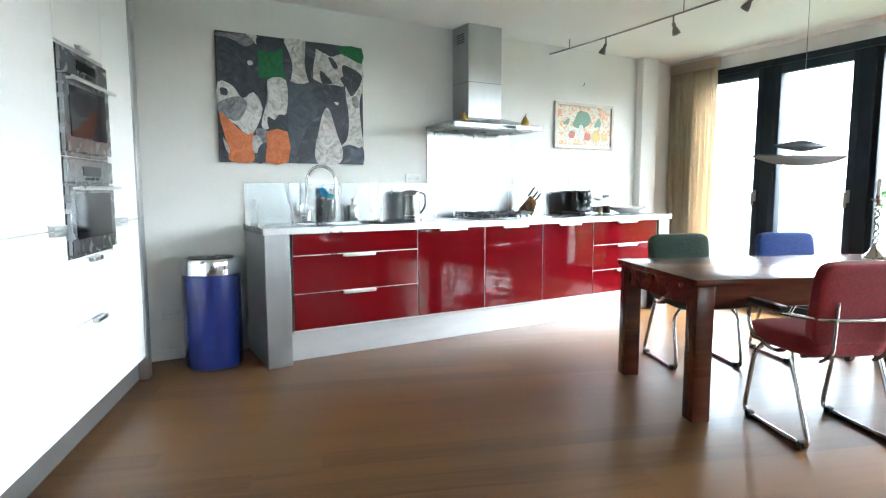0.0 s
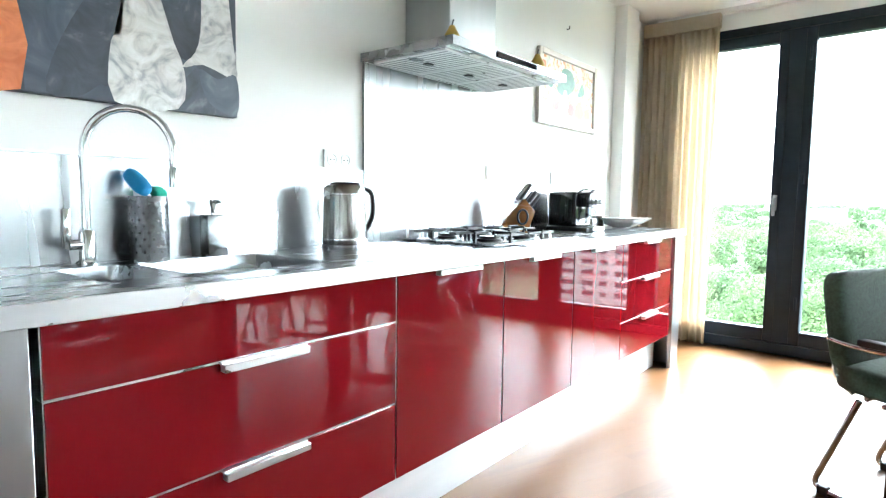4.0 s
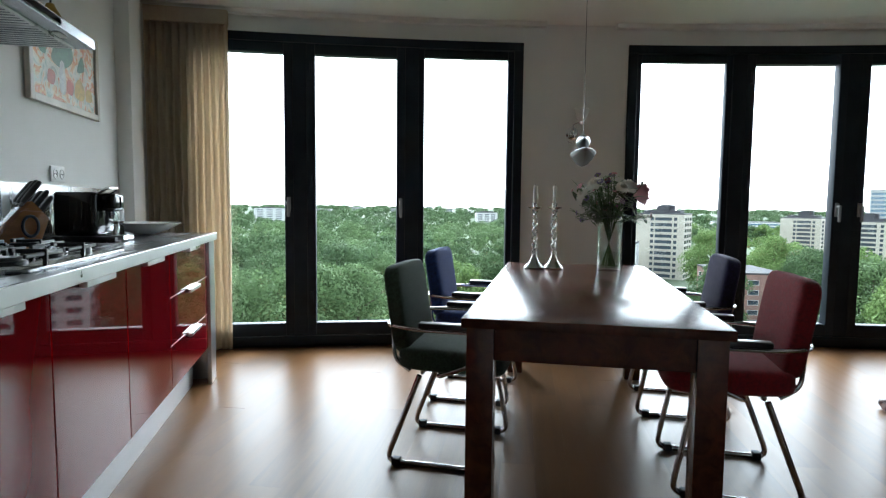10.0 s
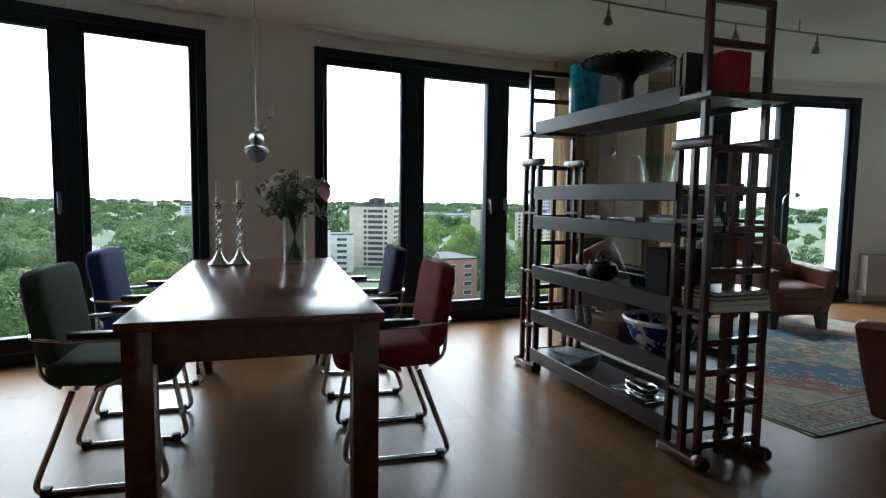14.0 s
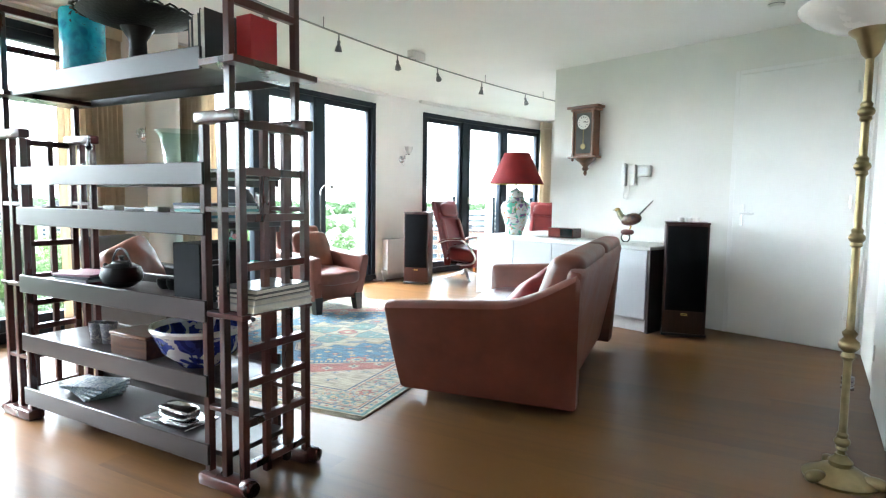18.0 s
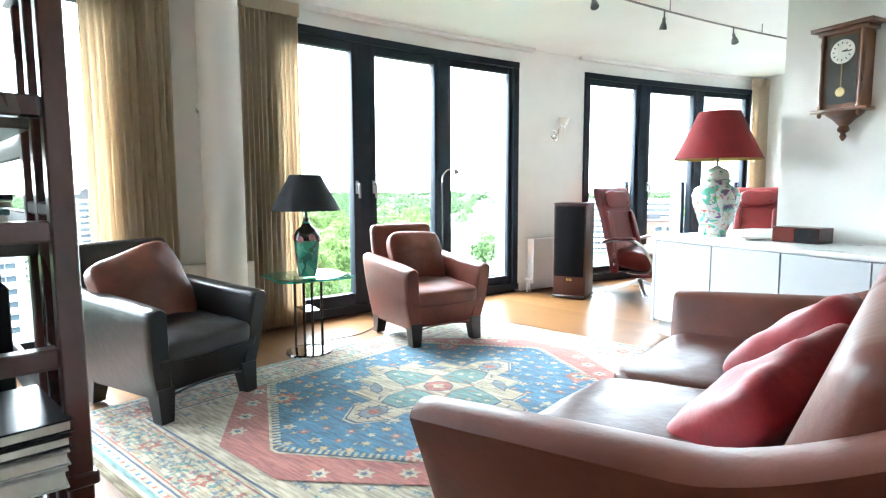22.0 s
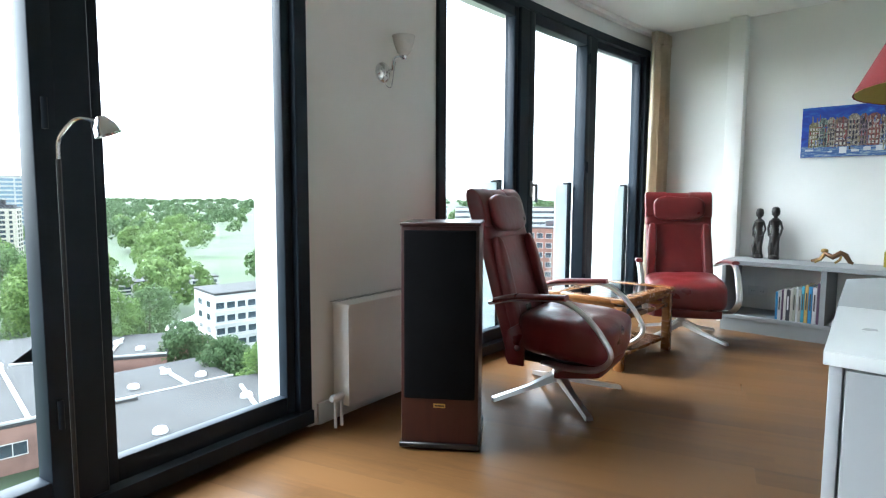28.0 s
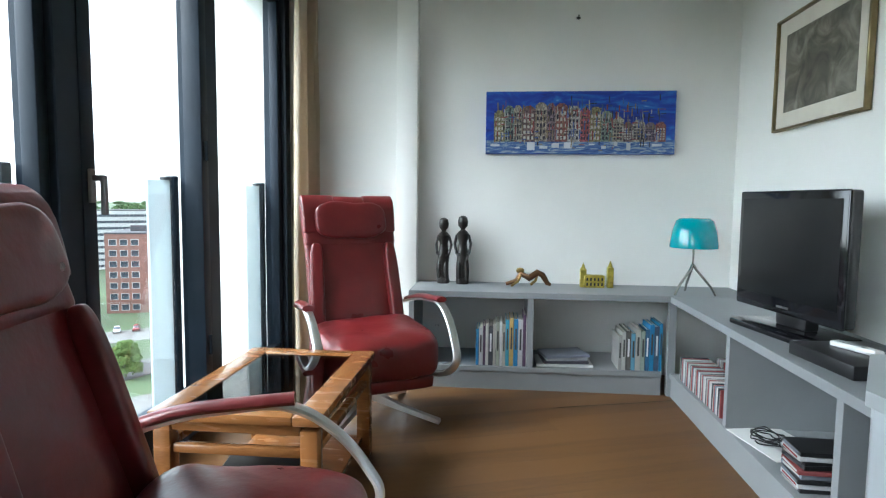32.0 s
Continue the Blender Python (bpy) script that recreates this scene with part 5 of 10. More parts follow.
# wall sconces on the piers
def sconce(m):
    s = thing("wall_sconce", "chrome wall sconce with a small frosted glass shade", "wall lamp", m, "wall sconces")
    part("back_plate", lathe([(0.05, 0), (0.05, 0.01), (0.035, 0.022), (0, 0.024)], 24, m=pose(0, 0, -0.03, -90, 0, 0)), CHROME, s)
    part("arm", tube(rounded([(0, 0.01, -0.03), (0, 0.07, -0.03), (0.02, 0.09, 0.03), (-0.05, 0.10, 0.05)], 0.03, 5), 0.006, 9), CHROME, s)
    part("holder", lathe([(0.012, 0.03), (0.018, 0.055), (0.018, 0.06)], 16, m=Matrix.Translation((-0.05, 0.10, 0))), CHROME, s)
    part("shade", lathe([(0.018, 0.05), (0.032, 0.065), (0.05, 0.11), (0.056, 0.145), (0.058, 0.145), (0.045, 0.11), (0.028, 0.07)], 28, m=Matrix.Translation((-0.05, 0.10, 0)), cap=False), pmat("frosted_glass", (0.72, 0.72, 0.70), 0.25, var=0.02), s, "frosted glass bell shade")
    part("pull_wire", tube(rounded([(0.03, 0.05, -0.03), (0.05, 0.06, -0.10), (0.0, 0.06, -0.12), (-0.02, 0.07, 0.02)], 0.03, 4), 0.0025, 6), CHROME, s)
    return s


for a, z in ((-9.0, 1.73), (-19.75, 1.70), (-30.98, 1.71)):
    sconce(arc_frame(a, R - 0.02, z))


# ---- open bookcase between dining place and sitting room ----
BC = pose(1.802, -4.273, 0, 0, 0, -19.3)
bc = thing("bookcase", "tall open dark cherry bookcase with slatted ends", "bookcase", BC)
BL, BD, TW = 0.742, 0.166, 0.094        # centre and half width of an end tower
for s in (-1, 1):
    part("end_foot", box(s * BL - TW - 0.03, s * BL + TW + 0.03, -BD - 0.04, -BD + 0.04, 0.0, 0.05, 0.012), DARK_WOOD, bc)
    part("end_foot", box(s * BL - TW - 0.03, s * BL + TW + 0.03, BD - 0.04, BD + 0.04, 0.0, 0.05, 0.012), DARK_WOOD, bc)
    for k, y in enumerate((-BD, BD)):
        part("toe", lathe([(0, -0.03), (0.026, -0.03), (0.032, -0.02), (0.032, 0.02), (0.026, 0.03), (0, 0.03)], 16, m=Matrix.Translation((s * (BL + TW + 0.03), y * 1.05, 0.034)) @ pose(0, 0, 0, 0, 90, 0)), DARK_WOOD, bc)
        for x in (-TW, 0.0, TW):
            part("post", box(s * BL + x - 0.014, s * BL + x + 0.014, y - 0.016, y + 0.016, 0.05, 1.385, 0.003, 1), DARK_WOOD, bc)
        part("post_cap", box(s * BL - TW - 0.03, s * BL + TW + 0.03, y - 0.026, y + 0.026, 1.385, 1.43, 0.008), DARK_WOOD, bc)
        part("post_collar", box(s * BL - TW - 0.022, s * BL + TW + 0.022, y - 0.022, y + 0.022, 0.665, 0.685, 0.003, 1), DARK_WOOD, bc)
        part("post_block", box(s * BL - TW + 0.014, s * BL + TW - 0.014, y - 0.015, y + 0.015, 0.30, 0.32, 0.003, 1), DARK_WOOD, bc)
        part("post_block", box(s * BL - TW + 0.014, s * BL + TW - 0.014, y - 0.015, y + 0.015, 1.06, 1.08, 0.003, 1), DARK_WOOD, bc)
        part("top_post", box(s * (BL + 0.045) - 0.016, s * (BL + 0.045) + 0.016, y - 0.014, y + 0.014, 1.43, 2.02, 0.003, 1), DARK_WOOD, bc)
    for y in (-0.054, 0.054):
        part("end_slat", box(s * (BL + TW) - 0.012, s * (BL + TW) + 0.012, y - 0.014, y + 0.014, 0.05, 1.40, 0.002, 1), DARK_WOOD, bc)
    for z in (0.10, 0.27, 0.42, 0.55, 0.69, 0.86, 1.04, 1.21, 1.38):
        part("end_rail", box(s * (BL + TW) - 0.015, s * (BL + TW) + 0.015, -BD + 0.016, BD - 0.016, z - 0.015, z + 0.015, 0.003, 1), DARK_WOOD, bc)
    part("top_rail", box(s * (BL + 0.045) - 0.018, s * (BL + 0.045) + 0.018, -BD - 0.014, BD + 0.014, 1.99, 2.025, 0.004, 1), DARK_WOOD, bc)
    part("top_rail", box(s * (BL + 0.045) - 0.013, s * (BL + 0.045) + 0.013, -BD + 0.014, BD - 0.014, 1.81, 1.84, 0.003, 1), DARK_WOOD, bc)
    part("ledge", box(s * BL - 0.06, s * BL + TW * s + s * 0.03 if s > 0 else s * BL + 0.06, -BD - 0.05, BD + 0.05, 1.585, 1.61, 0.003, 1) if s > 0 else box(s * BL - TW - 0.03, s * BL + 0.06, -BD - 0.05, BD + 0.05, 1.585, 1.61, 0.003, 1), DARK_WOOD, bc)
SHELVES = (0.13, 0.40, 0.69, 1.02, 1.21, 1.63)
for z in SHELVES:
    sh = part("shelf", box(-BL + 0.005, BL - 0.005, -BD + 0.012, BD - 0.012, z - 0.022, z, 0.002, 1), SHELF_WOOD, bc)
    part("shelf_rail", box(-BL + TW - 0.02, BL - TW + 0.02, -BD - 0.030, -BD - 0.0165, z - 0.05, z + 0.035, 0.003, 1), SHELF_WOOD, sh)
    part("shelf_rail", box(-BL + TW - 0.02, BL - TW + 0.02, BD + 0.0165, BD + 0.030, z - 0.05, z + 0.035, 0.003, 1), SHELF_WOOD, sh)


def on_bc(x, y, z, rz=0):
    return BC @ pose(x, y, z, 0, 0, rz)


# things on its shelves
TURQ = stroke_mat("turquoise_enamel", [(0.3, (0.01, 0.20, 0.36)), (0.5, (0.02, 0.36, 0.52)), (0.66, (0.03, 0.45, 0.60)), (0.72, (0.02, 0.03, 0.05)), (0.8, (0.35, 0.10, 0.10))], 16, 1.5, rough=0.25)
tv_ = thing("cylinder_vase", "turquoise cylindrical vase with dark painted flowers", "vase", on_bc(0.40, 0.0, 1.63))
part("body", lathe([(0, 0.0), (0.092, 0.0), (0.096, 0.01), (0.096, 0.345), (0.092, 0.355), (0.086, 0.35), (0.086, 0.02), (0, 0.02)], 36), TURQ, tv_)
ft = thing("openwork_bowl", "dark bronze openwork bowl on a tall foot", "bowl", on_bc(-0.02, 0.0, 1.63))
part("foot", lathe([(0, 0), (0.07, 0), (0.072, 0.015), (0.04, 0.04), (0.036, 0.17), (0.07, 0.225), (0, 0.23)], 24), pmat("dark_patina", (0.02, 0.022, 0.02), 0.5, 0.5), ft)
part("basin", lathe([(0, 0.222), (0.12, 0.232), (0.20, 0.258), (0.235, 0.278), (0.23, 0.285), (0.12, 0.25), (0, 0.238)], 36), pmat("dark_patina_bowl", (0.02, 0.022, 0.02), 0.5, 0.5, bump=0.8, bscale=60), ft)
rim = bmesh.new()
for k in range(22):
    a = 2 * math.pi * k / 22
    tube([(0.225 * math.cos(a) + 0.03 * math.cos(b), 0.225 * math.sin(a) + 0.03 * math.sin(b), 0.283 + 0.006 * math.sin(3 * b)) for b in [2 * math.pi * j / 10 for j in range(10)]], 0.005, 6, closed=True, bm=rim)
part("openwork_rim", rim, pmat("dark_patina_rim", (0.02, 0.022, 0.02), 0.5, 0.5), ft)


def book(m, w, h, d, col, name="book", label="hardcover book standing on a shelf", title=None):
    """A closed book: local x thickness, y depth, z height; the spine faces -y."""
    b = thing(name, label, "book", m)
    mt = pmat("book_cover", col, 0.5, var=0.08, scale=12)
    part("cover", box(0, 0.003, 0, d, 0, h, 0.001, 1), mt, b)
    part("cover", box(w - 0.003, w, 0, d, 0, h, 0.001, 1), mt, b)
    part("spine", box(0.0005, w - 0.0005, -0.003, 0.001, 0, h, 0.001, 1), mt, b)
    part("page_block", box(0.003, w - 0.003, 0.002, d - 0.004, 0.004, h - 0.004), PAPER, b)
    if w > 0.016:
        part("title_bar", box(w * 0.3, w * 0.7, -0.0042, -0.003, h * 0.35, h * 0.8), pmat("title_ink", tuple(0.75 if sum(col) < 0.6 else 0.06 for _ in range(3)), 0.6), b)
    return b


PAPER = pmat("paper_edges", (0.72, 0.69, 0.62), 0.8, var=0.06, scale=40)
rb = thing("red_box", "tall red slipcase standing on the top shelf", "box", on_bc(-0.69, -0.06, 1.63))
part("case", box(-0.04, 0.04, -0.07, 0.07, 0, 0.19, 0.003, 1), pmat("red_board", (0.42, 0.015, 0.02), 0.45), rb)
for k, (w, h, c) in enumerate(((0.03, 0.19, (0.02, 0.02, 0.022)), (0.035, 0.175, (0.05, 0.05, 0.055)), (0.02, 0.16, (0.05, 0.07, 0.09)))):
    book(on_bc(-0.63 + 0.037 * k, -0.06, 1.63), w, h, 0.2, c)
# upper shelves
gv = thing("glass_vase", "pale green ribbed glass vase with a flared rim", "vase", on_bc(-0.30, 0.0, 1.21) @ Matrix.Scale(0.95, 4))
part("body", lathe([(0, 0.0), (0.07, 0.0), (0.074, 0.01), (0.076, 0.05), (0.074, 0.055), (0.080, 0.10), (0.079, 0.105), (0.09, 0.16), (0.112, 0.19), (0.108, 0.192), (0.084, 0.16), (0.072, 0.06), (0.068, 0.015), (0, 0.015)], 36), glass_mat("pale_green_glass", (0.86, 0.95, 0.93), 0.05), gv)
dc = thing("decanter", "small glass decanter with a tall neck", "decanter", on_bc(0.38, 0.0, 1.21))
part("body", lathe([(0, 0), (0.05, 0.0), (0.055, 0.012), (0.045, 0.045), (0.018, 0.07), (0.012, 0.12), (0.015, 0.13)], 24, cap=False), CLEAR, dc)
part("stopper", lathe([(0.011, 0.125), (0.018, 0.14), (0.006, 0.16), (0.005, 0.19), (0, 0.19)], 16), STEEL, dc)
for x, y, w, d in ((0.2, 0.0, 0.09, 0.05), (-0.15, 0.02, 0.10, 0.06)):
    bx = thing("trinket_box", "small white box on the dark shelf", "box", on_bc(x, y, 1.02))
    part("box", box(-w / 2, w / 2, -d / 2, d / 2, 0, 0.05, 0.003, 1), WHITE_PL, bx)
for k in range(6):
    bk = thing("book", "thick book lying flat in a stack", "book", on_bc(-0.53 + 0.005 * k, 0.0, 1.02 + 0.012 * k, 3 * k - 6))
    part("cover", box(-0.10, 0.10, -0.13, 0.13, 0, 0.011, 0.002, 1), pmat("cover_stack", ((0.55, 0.6, 0.6), (0.1, 0.25, 0.35), (0.6, 0.55, 0.5), (0.2, 0.4, 0.42), (0.65, 0.65, 0.63), (0.12, 0.14, 0.2))[k], 0.5), bk)
# middle shelf: teapot, books, an album with a title on its box
tp = thing("teapot", "round black iron teapot with a loop handle", "teapot", on_bc(0.12, 0.02, 0.69))
IRON = pmat("black_iron", (0.012, 0.012, 0.013), 0.35, 0.3, bump=0.5, bscale=140)
part("body", lathe([(0, 0.006), (0.05, 0.004), (0.085, 0.03), (0.093, 0.06), (0.08, 0.095), (0.045, 0.112), (0, 0.114)], 32), IRON, tp)
part("lid", lathe([(0.044, 0.110), (0.04, 0.12), (0.012, 0.126), (0.010, 0.135), (0.015, 0.145), (0, 0.15)], 24), IRON, tp)
part("spout", tube([(0.08, 0, 0.06), (0.11, 0, 0.07), (0.13, 0, 0.10)], lambda t: 0.016 - 0.006 * t, 10), IRON, tp)
part("handle", tube([(0.07 * math.cos(a), 0, 0.09 + 0.09 * math.sin(a)) for a in [math.pi * k / 12 for k in range(13)]], 0.005, 8), IRON, tp)
for x, r in ((-0.08, 0.035), (-0.14, 0.03)):
    cu = thing("tea_cup", "small black iron tea cup", "cup", on_bc(x, -0.06, 0.69), "tea cups")
    part("cup", lathe([(0, 0.004), (r * 0.6, 0.0), (r, 0.02), (r * 1.05, 0.045), (r * 0.95, 0.045), (r * 0.8, 0.02), (0, 0.012)], 20), IRON, cu)
for k, c in enumerate(((0.20, 0.05, 0.06), (0.5, 0.5, 0.52), (0.08, 0.08, 0.1), (0.4, 0.2, 0.25))):
    bk = thing("magazine", "glossy magazine lying in a flat pile", "magazine", on_bc(0.41 + 0.006 * k, 0.0, 0.69 + 0.012 * k, 4 * k))
    part("cover", box(-0.12, 0.12, -0.10, 0.10, 0, 0.011, 0.002, 1), pmat("magazine_cover", c, 0.35), bk)
for k, (c, lab, h) in enumerate((((0.62, 0.62, 0.60), "white art book lying flat", 0.028), ((0.45, 0.45, 0.44), "grey art book lying flat", 0.022), ((0.02, 0.02, 0.022), "black art book lying flat", 0.018), ((0.016, 0.018, 0.022), "black art book on top of the pile", 0.02))):
    z = 0.69 + (0, 0.028, 0.05, 0.068)[k]
    bk = thing("art_book", lab, "book", on_bc(-0.75 + 0.004 * k, 0.0, z, 2 * k - 3))
    part("cover", box(-0.14, 0.07, -0.15, 0.15, 0, 0.003, 0.001, 1), pmat("art_cover", c, 0.3), bk)
    part("cover", box(-0.14, 0.07, -0.15, 0.15, h - 0.004, h - 0.001, 0.001, 1), pmat("art_cover_top", c, 0.3), bk)
    part("page_block", box(-0.136, 0.066, -0.146, 0.146, 0.003, h - 0.004), PAPER, bk)
dl = thing("carton_box", "dark grey carton box with pale printed marks", "box", on_bc(-0.48, 0.0, 0.69))
part("carton", box(-0.08, 0.08, -0.13, 0.13, 0, 0.24, 0.003, 1), pmat("slate_carton", (0.022, 0.024, 0.026), 0.9, spec=0.2), dl)


for k in range(2):
    part("print_bar", box(-0.081, -0.0801, 0.03, 0.10 - 0.03 * k, 0.15 + 0.02 * k, 0.154 + 0.02 * k), pmat("grey_ink", (0.4, 0.4, 0.4), 0.5), dl)
part("print_mark", tube(rounded([(-0.0805, -0.10, 0.12), (-0.0805, -0.085, 0.15), (-0.0805, -0.11, 0.18), (-0.0805, -0.09, 0.225)], 0.02, 5), 0.004, 6, flat=0.3), pmat("white_ink", (0.6, 0.6, 0.6), 0.5), dl, "white script mark")
# lower shelves
BLUEWHITE = stroke_mat("blue_white_glaze", [(0.3, (0.012, 0.02, 0.14)), (0.46, (0.03, 0.05, 0.28)), (0.56, (0.62, 0.64, 0.68)), (0.8, (0.72, 0.73, 0.74))], 13, 1.0, const=True, rough=0.12)
bb = thing("porcelain_bowl", "large blue and white porcelain bowl with a pale rim", "bowl", on_bc(-0.40, 0.0, 0.40) @ Matrix.Scale(1.15, 4))
part("bowl", lathe([(0, 0.012), (0.075, 0.0), (0.085, 0.012), (0.14, 0.06), (0.172, 0.13), (0.168, 0.133), (0.13, 0.065), (0.06, 0.025), (0, 0.022)], 44), BLUEWHITE, bb)
part("rim", lathe([(0.172, 0.128), (0.180, 0.142), (0.177, 0.152), (0.168, 0.150), (0.165, 0.132)], 44, cap=False), PORCELAIN, bb, "plain pale rim")
for x in (0.27, 0.33):
    mg = thing("mug", "small patterned ceramic beaker", "mug", on_bc(x, 0.02 * (x > 0.3), 0.40))
    part("body", lathe([(0, 0.004), (0.030, 0.0), (0.034, 0.05), (0.040, 0.10), (0.036, 0.10), (0.030, 0.05), (0, 0.01)], 24), stroke_mat("beaker_glaze", [(0.35, (0.65, 0.62, 0.58)), (0.5, (0.2, 0.2, 0.25)), (0.7, (0.68, 0.66, 0.62))], 30, 1), mg)
wb = thing("wooden_box", "small dark wooden box on the shelf", "box", on_bc(-0.05, 0.03, 0.40))
part("box", box(-0.13, 0.13, -0.08, 0.08, 0, 0.09, 0.004, 1), CLOCK_WOOD, wb)
part("lid", box(-0.134, 0.134, -0.084, 0.084, 0.09, 0.105, 0.004, 1), CLOCK_WOOD, wb)
tr = thing("silver_tray", "silver butter dish standing on the lowest shelf", "dish", on_bc(-0.28, 0.03, 0.13))
part("tray", box(-0.15, 0.15, -0.09, 0.09, 0.004, 0.016, 0.005, 2), CHROME, tr)
part("cover", pillow(0.2, 0.1, 0.06, 4, 8, m=Matrix.Translation((0, 0, 0.045))), CHROME, tr)
for k in range(5):
    bk = thing("notebook", "thin patterned notebook in a loose pile", "book", on_bc(0.40, 0.0, 0.13 + 0.011 * k, 9 * k - 15))
    part("cover", box(-0.13, 0.13, -0.085, 0.085, 0, 0.010, 0.002, 1), stroke_mat("marbled_cover", [(0.3, (0.05, 0.07, 0.14)), (0.5, (0.3, 0.35, 0.4)), (0.7, (0.5, 0.5, 0.5))], 20, 3), bk)

# ---- sitting room ----
RUG = pose(1.543, -6.405, 0, 0, 0, -14)
rg = thing("rug", "large hand-knotted oriental rug in blue, cream and coral", "rug", RUG)
RW, RL = 1.085, 1.53


def rug_yarn(name, a, b, sc=26.0):
    m, nt, bs = nodes_of(name)
    tc = nt.nodes.new("ShaderNodeTexCoord")
    n1 = nt.nodes.new("ShaderNodeTexNoise")
    n1.inputs["Scale"].default_value, n1.inputs["Detail"].default_value = sc, 5
    n2 = nt.nodes.new("ShaderNodeTexNoise")
    n2.inputs["Scale"].default_value = 420
    rp = nt.nodes.new("ShaderNodeValToRGB")
    rp.color_ramp.elements[0].position, rp.color_ramp.elements[1].position = 0.38, 0.62
    rp.color_ramp.elements[0].color, rp.color_ramp.elements[1].color = (*(c * 0.75 for c in a), 1), (*b, 1)
    mp = nt.nodes.new("ShaderNodeMapping")
    mp.inputs["Scale"].default_value = (0.4, 3, 1)
    nt.links.new(tc.outputs["Object"], mp.inputs[0])
    nt.links.new(mp.outputs[0], n1.inputs["Vector"])
    nt.links.new(tc.outputs["Object"], n2.inputs["Vector"])
    nt.links.new(n1.outputs[0], rp.inputs[0])
    nt.links.new(rp.outputs[0], bs.inputs["Base Color"])
    bs.inputs["Roughness"].default_value = 0.97
    bs.inputs["Sheen Weight"].default_value = 0.25
    bp = nt.nodes.new("ShaderNodeBump")
    bp.inputs["Strength"].default_value, bp.inputs["Distance"].default_value = 0.7, 0.003
    nt.links.new(n2.outputs[0], bp.inputs["Height"])
    nt.links.new(bp.outputs[0], bs.inputs["Normal"])
    return m


Y_BLUE = rug_yarn("blue_yarn", (0.006, 0.074, 0.145), (0.020, 0.150, 0.255))
Y_CREAM = rug_yarn("cream_yarn", (0.29, 0.25, 0.165), (0.44, 0.385, 0.27))
Y_CORAL = rug_yarn("coral_yarn", (0.24, 0.050, 0.034), (0.33, 0.095, 0.065))
Y_TEAL = rug_yarn("teal_yarn", (0.055, 0.14, 0.135), (0.11, 0.22, 0.20))
Y_INK = rug_yarn("indigo_yarn", (0.012, 0.03, 0.07), (0.03, 0.06, 0.12))
Y_GREYB = rug_yarn("grey_blue_yarn", (0.09, 0.12, 0.14), (0.16, 0.20, 0.22))
Y_GOLD = rug_yarn("ochre_yarn", (0.35, 0.22, 0.08), (0.48, 0.33, 0.14))
RZ = 0.009
part("ground_weave", box(-RW, RW, -RL, RL, 0.0, RZ, 0.003, 1), Y_CREAM, rg)


def flat_poly(pts, z, bm):
    vs_ = [bm.verts.new((x, y, z)) for x, y in pts]
    f = bm.faces.new(vs_)
    f.normal_update()
    if f.normal.z < 0:
        f.normal_flip()
    bmesh.ops.triangulate(bm, faces=[f])


LAYER = [0]


def motif(polys, mat, name="motif"):
    LAYER[0] += 1
    bm = bmesh.new()
    for p in polys:
        flat_poly(p, RZ + 0.00022 * LAYER[0], bm)
    o = part(name, bm, mat, rg)
    if len(polys) > 1:
        tagged(o, "small knotted motifs in faded wool", kind="stuff")


def frame_poly(x, y, w):
    return [[(-x, -y), (x, -y), (x, -y + w), (-x, -y + w)], [(-x, y - w), (x, y - w), (x, y), (-x, y)], [(-x, -y + w), (-x + w, -y + w), (-x + w, y - w), (-x, y - w)], [(x - w, -y + w), (x, -y + w), (x, y - w), (x - w, y - w)]]


rr = random.Random(11)


def star(cx, cy, r, n=8, inner=0.5, turn=0.0):
    return [(cx + (r if k % 2 == 0 else r * inner) * math.cos(math.pi * k / n + turn), cy + (r if k % 2 == 0 else r * inner) * math.sin(math.pi * k / n + turn)) for k in range(2 * n)]


def sprig(cx, cy, s, t):
    """A stepped little plant motif."""
    c, d = math.cos(t), math.sin(t)
    pts = [(-0.5, -0.12), (-0.15, -0.12), (-0.15, -0.4), (0.1, -0.4), (0.1, -0.12), (0.5, -0.12), (0.5, 0.1), (0.2, 0.1), (0.2, 0.42), (-0.08, 0.42), (-0.08, 0.1), (-0.5, 0.1)]
    return [(cx + s * (x * c - y * d), cy + s * (x * d + y * c)) for x, y in pts]


def comb(cx, cy, s, t, n=5):
    out = []
    c, d = math.cos(t), math.sin(t)
    q = [(-0.5, -0.08), (0.5, -0.08), (0.5, 0.08), (-0.5, 0.08)]
    out.append([(cx + s * (x * c - y * d), cy + s * (x * d + y * c)) for x, y in q])
    for k in range(n):
        x0 = -0.45 + 0.9 * k / (n - 1)
        q = [(x0 - 0.05, 0.08), (x0 + 0.05, 0.08), (x0 + 0.12, 0.35), (x0 + 0.04, 0.35)]
        out.append([(cx + s * (x * c - y * d), cy + s * (x * d + y * c)) for x, y in q])
    return out


# borders
motif(frame_poly(RW - 0.012, RL - 0.012, 0.022), Y_TEAL, "selvedge")
motif(frame_poly(RW - 0.075, RL - 0.075, 0.010) + frame_poly(RW - 0.30, RL - 0.30, 0.012), Y_INK, "guard_line")
motif(frame_poly(RW - 0.095, RL - 0.095, 0.008) + frame_poly(RW - 0.275, RL - 0.275, 0.008), Y_CORAL, "guard_line")
border = []
for s in (-1, 1):
    for k in range(17):
        border.append((s * (RW - 0.19), -RL + 0.16 + k * (2 * RL - 0.32) / 16, k))
    for k in range(1, 12):
        border.append((-RW + 0.16 + k * (2 * RW - 0.32) / 12, s * (RL - 0.19), k))
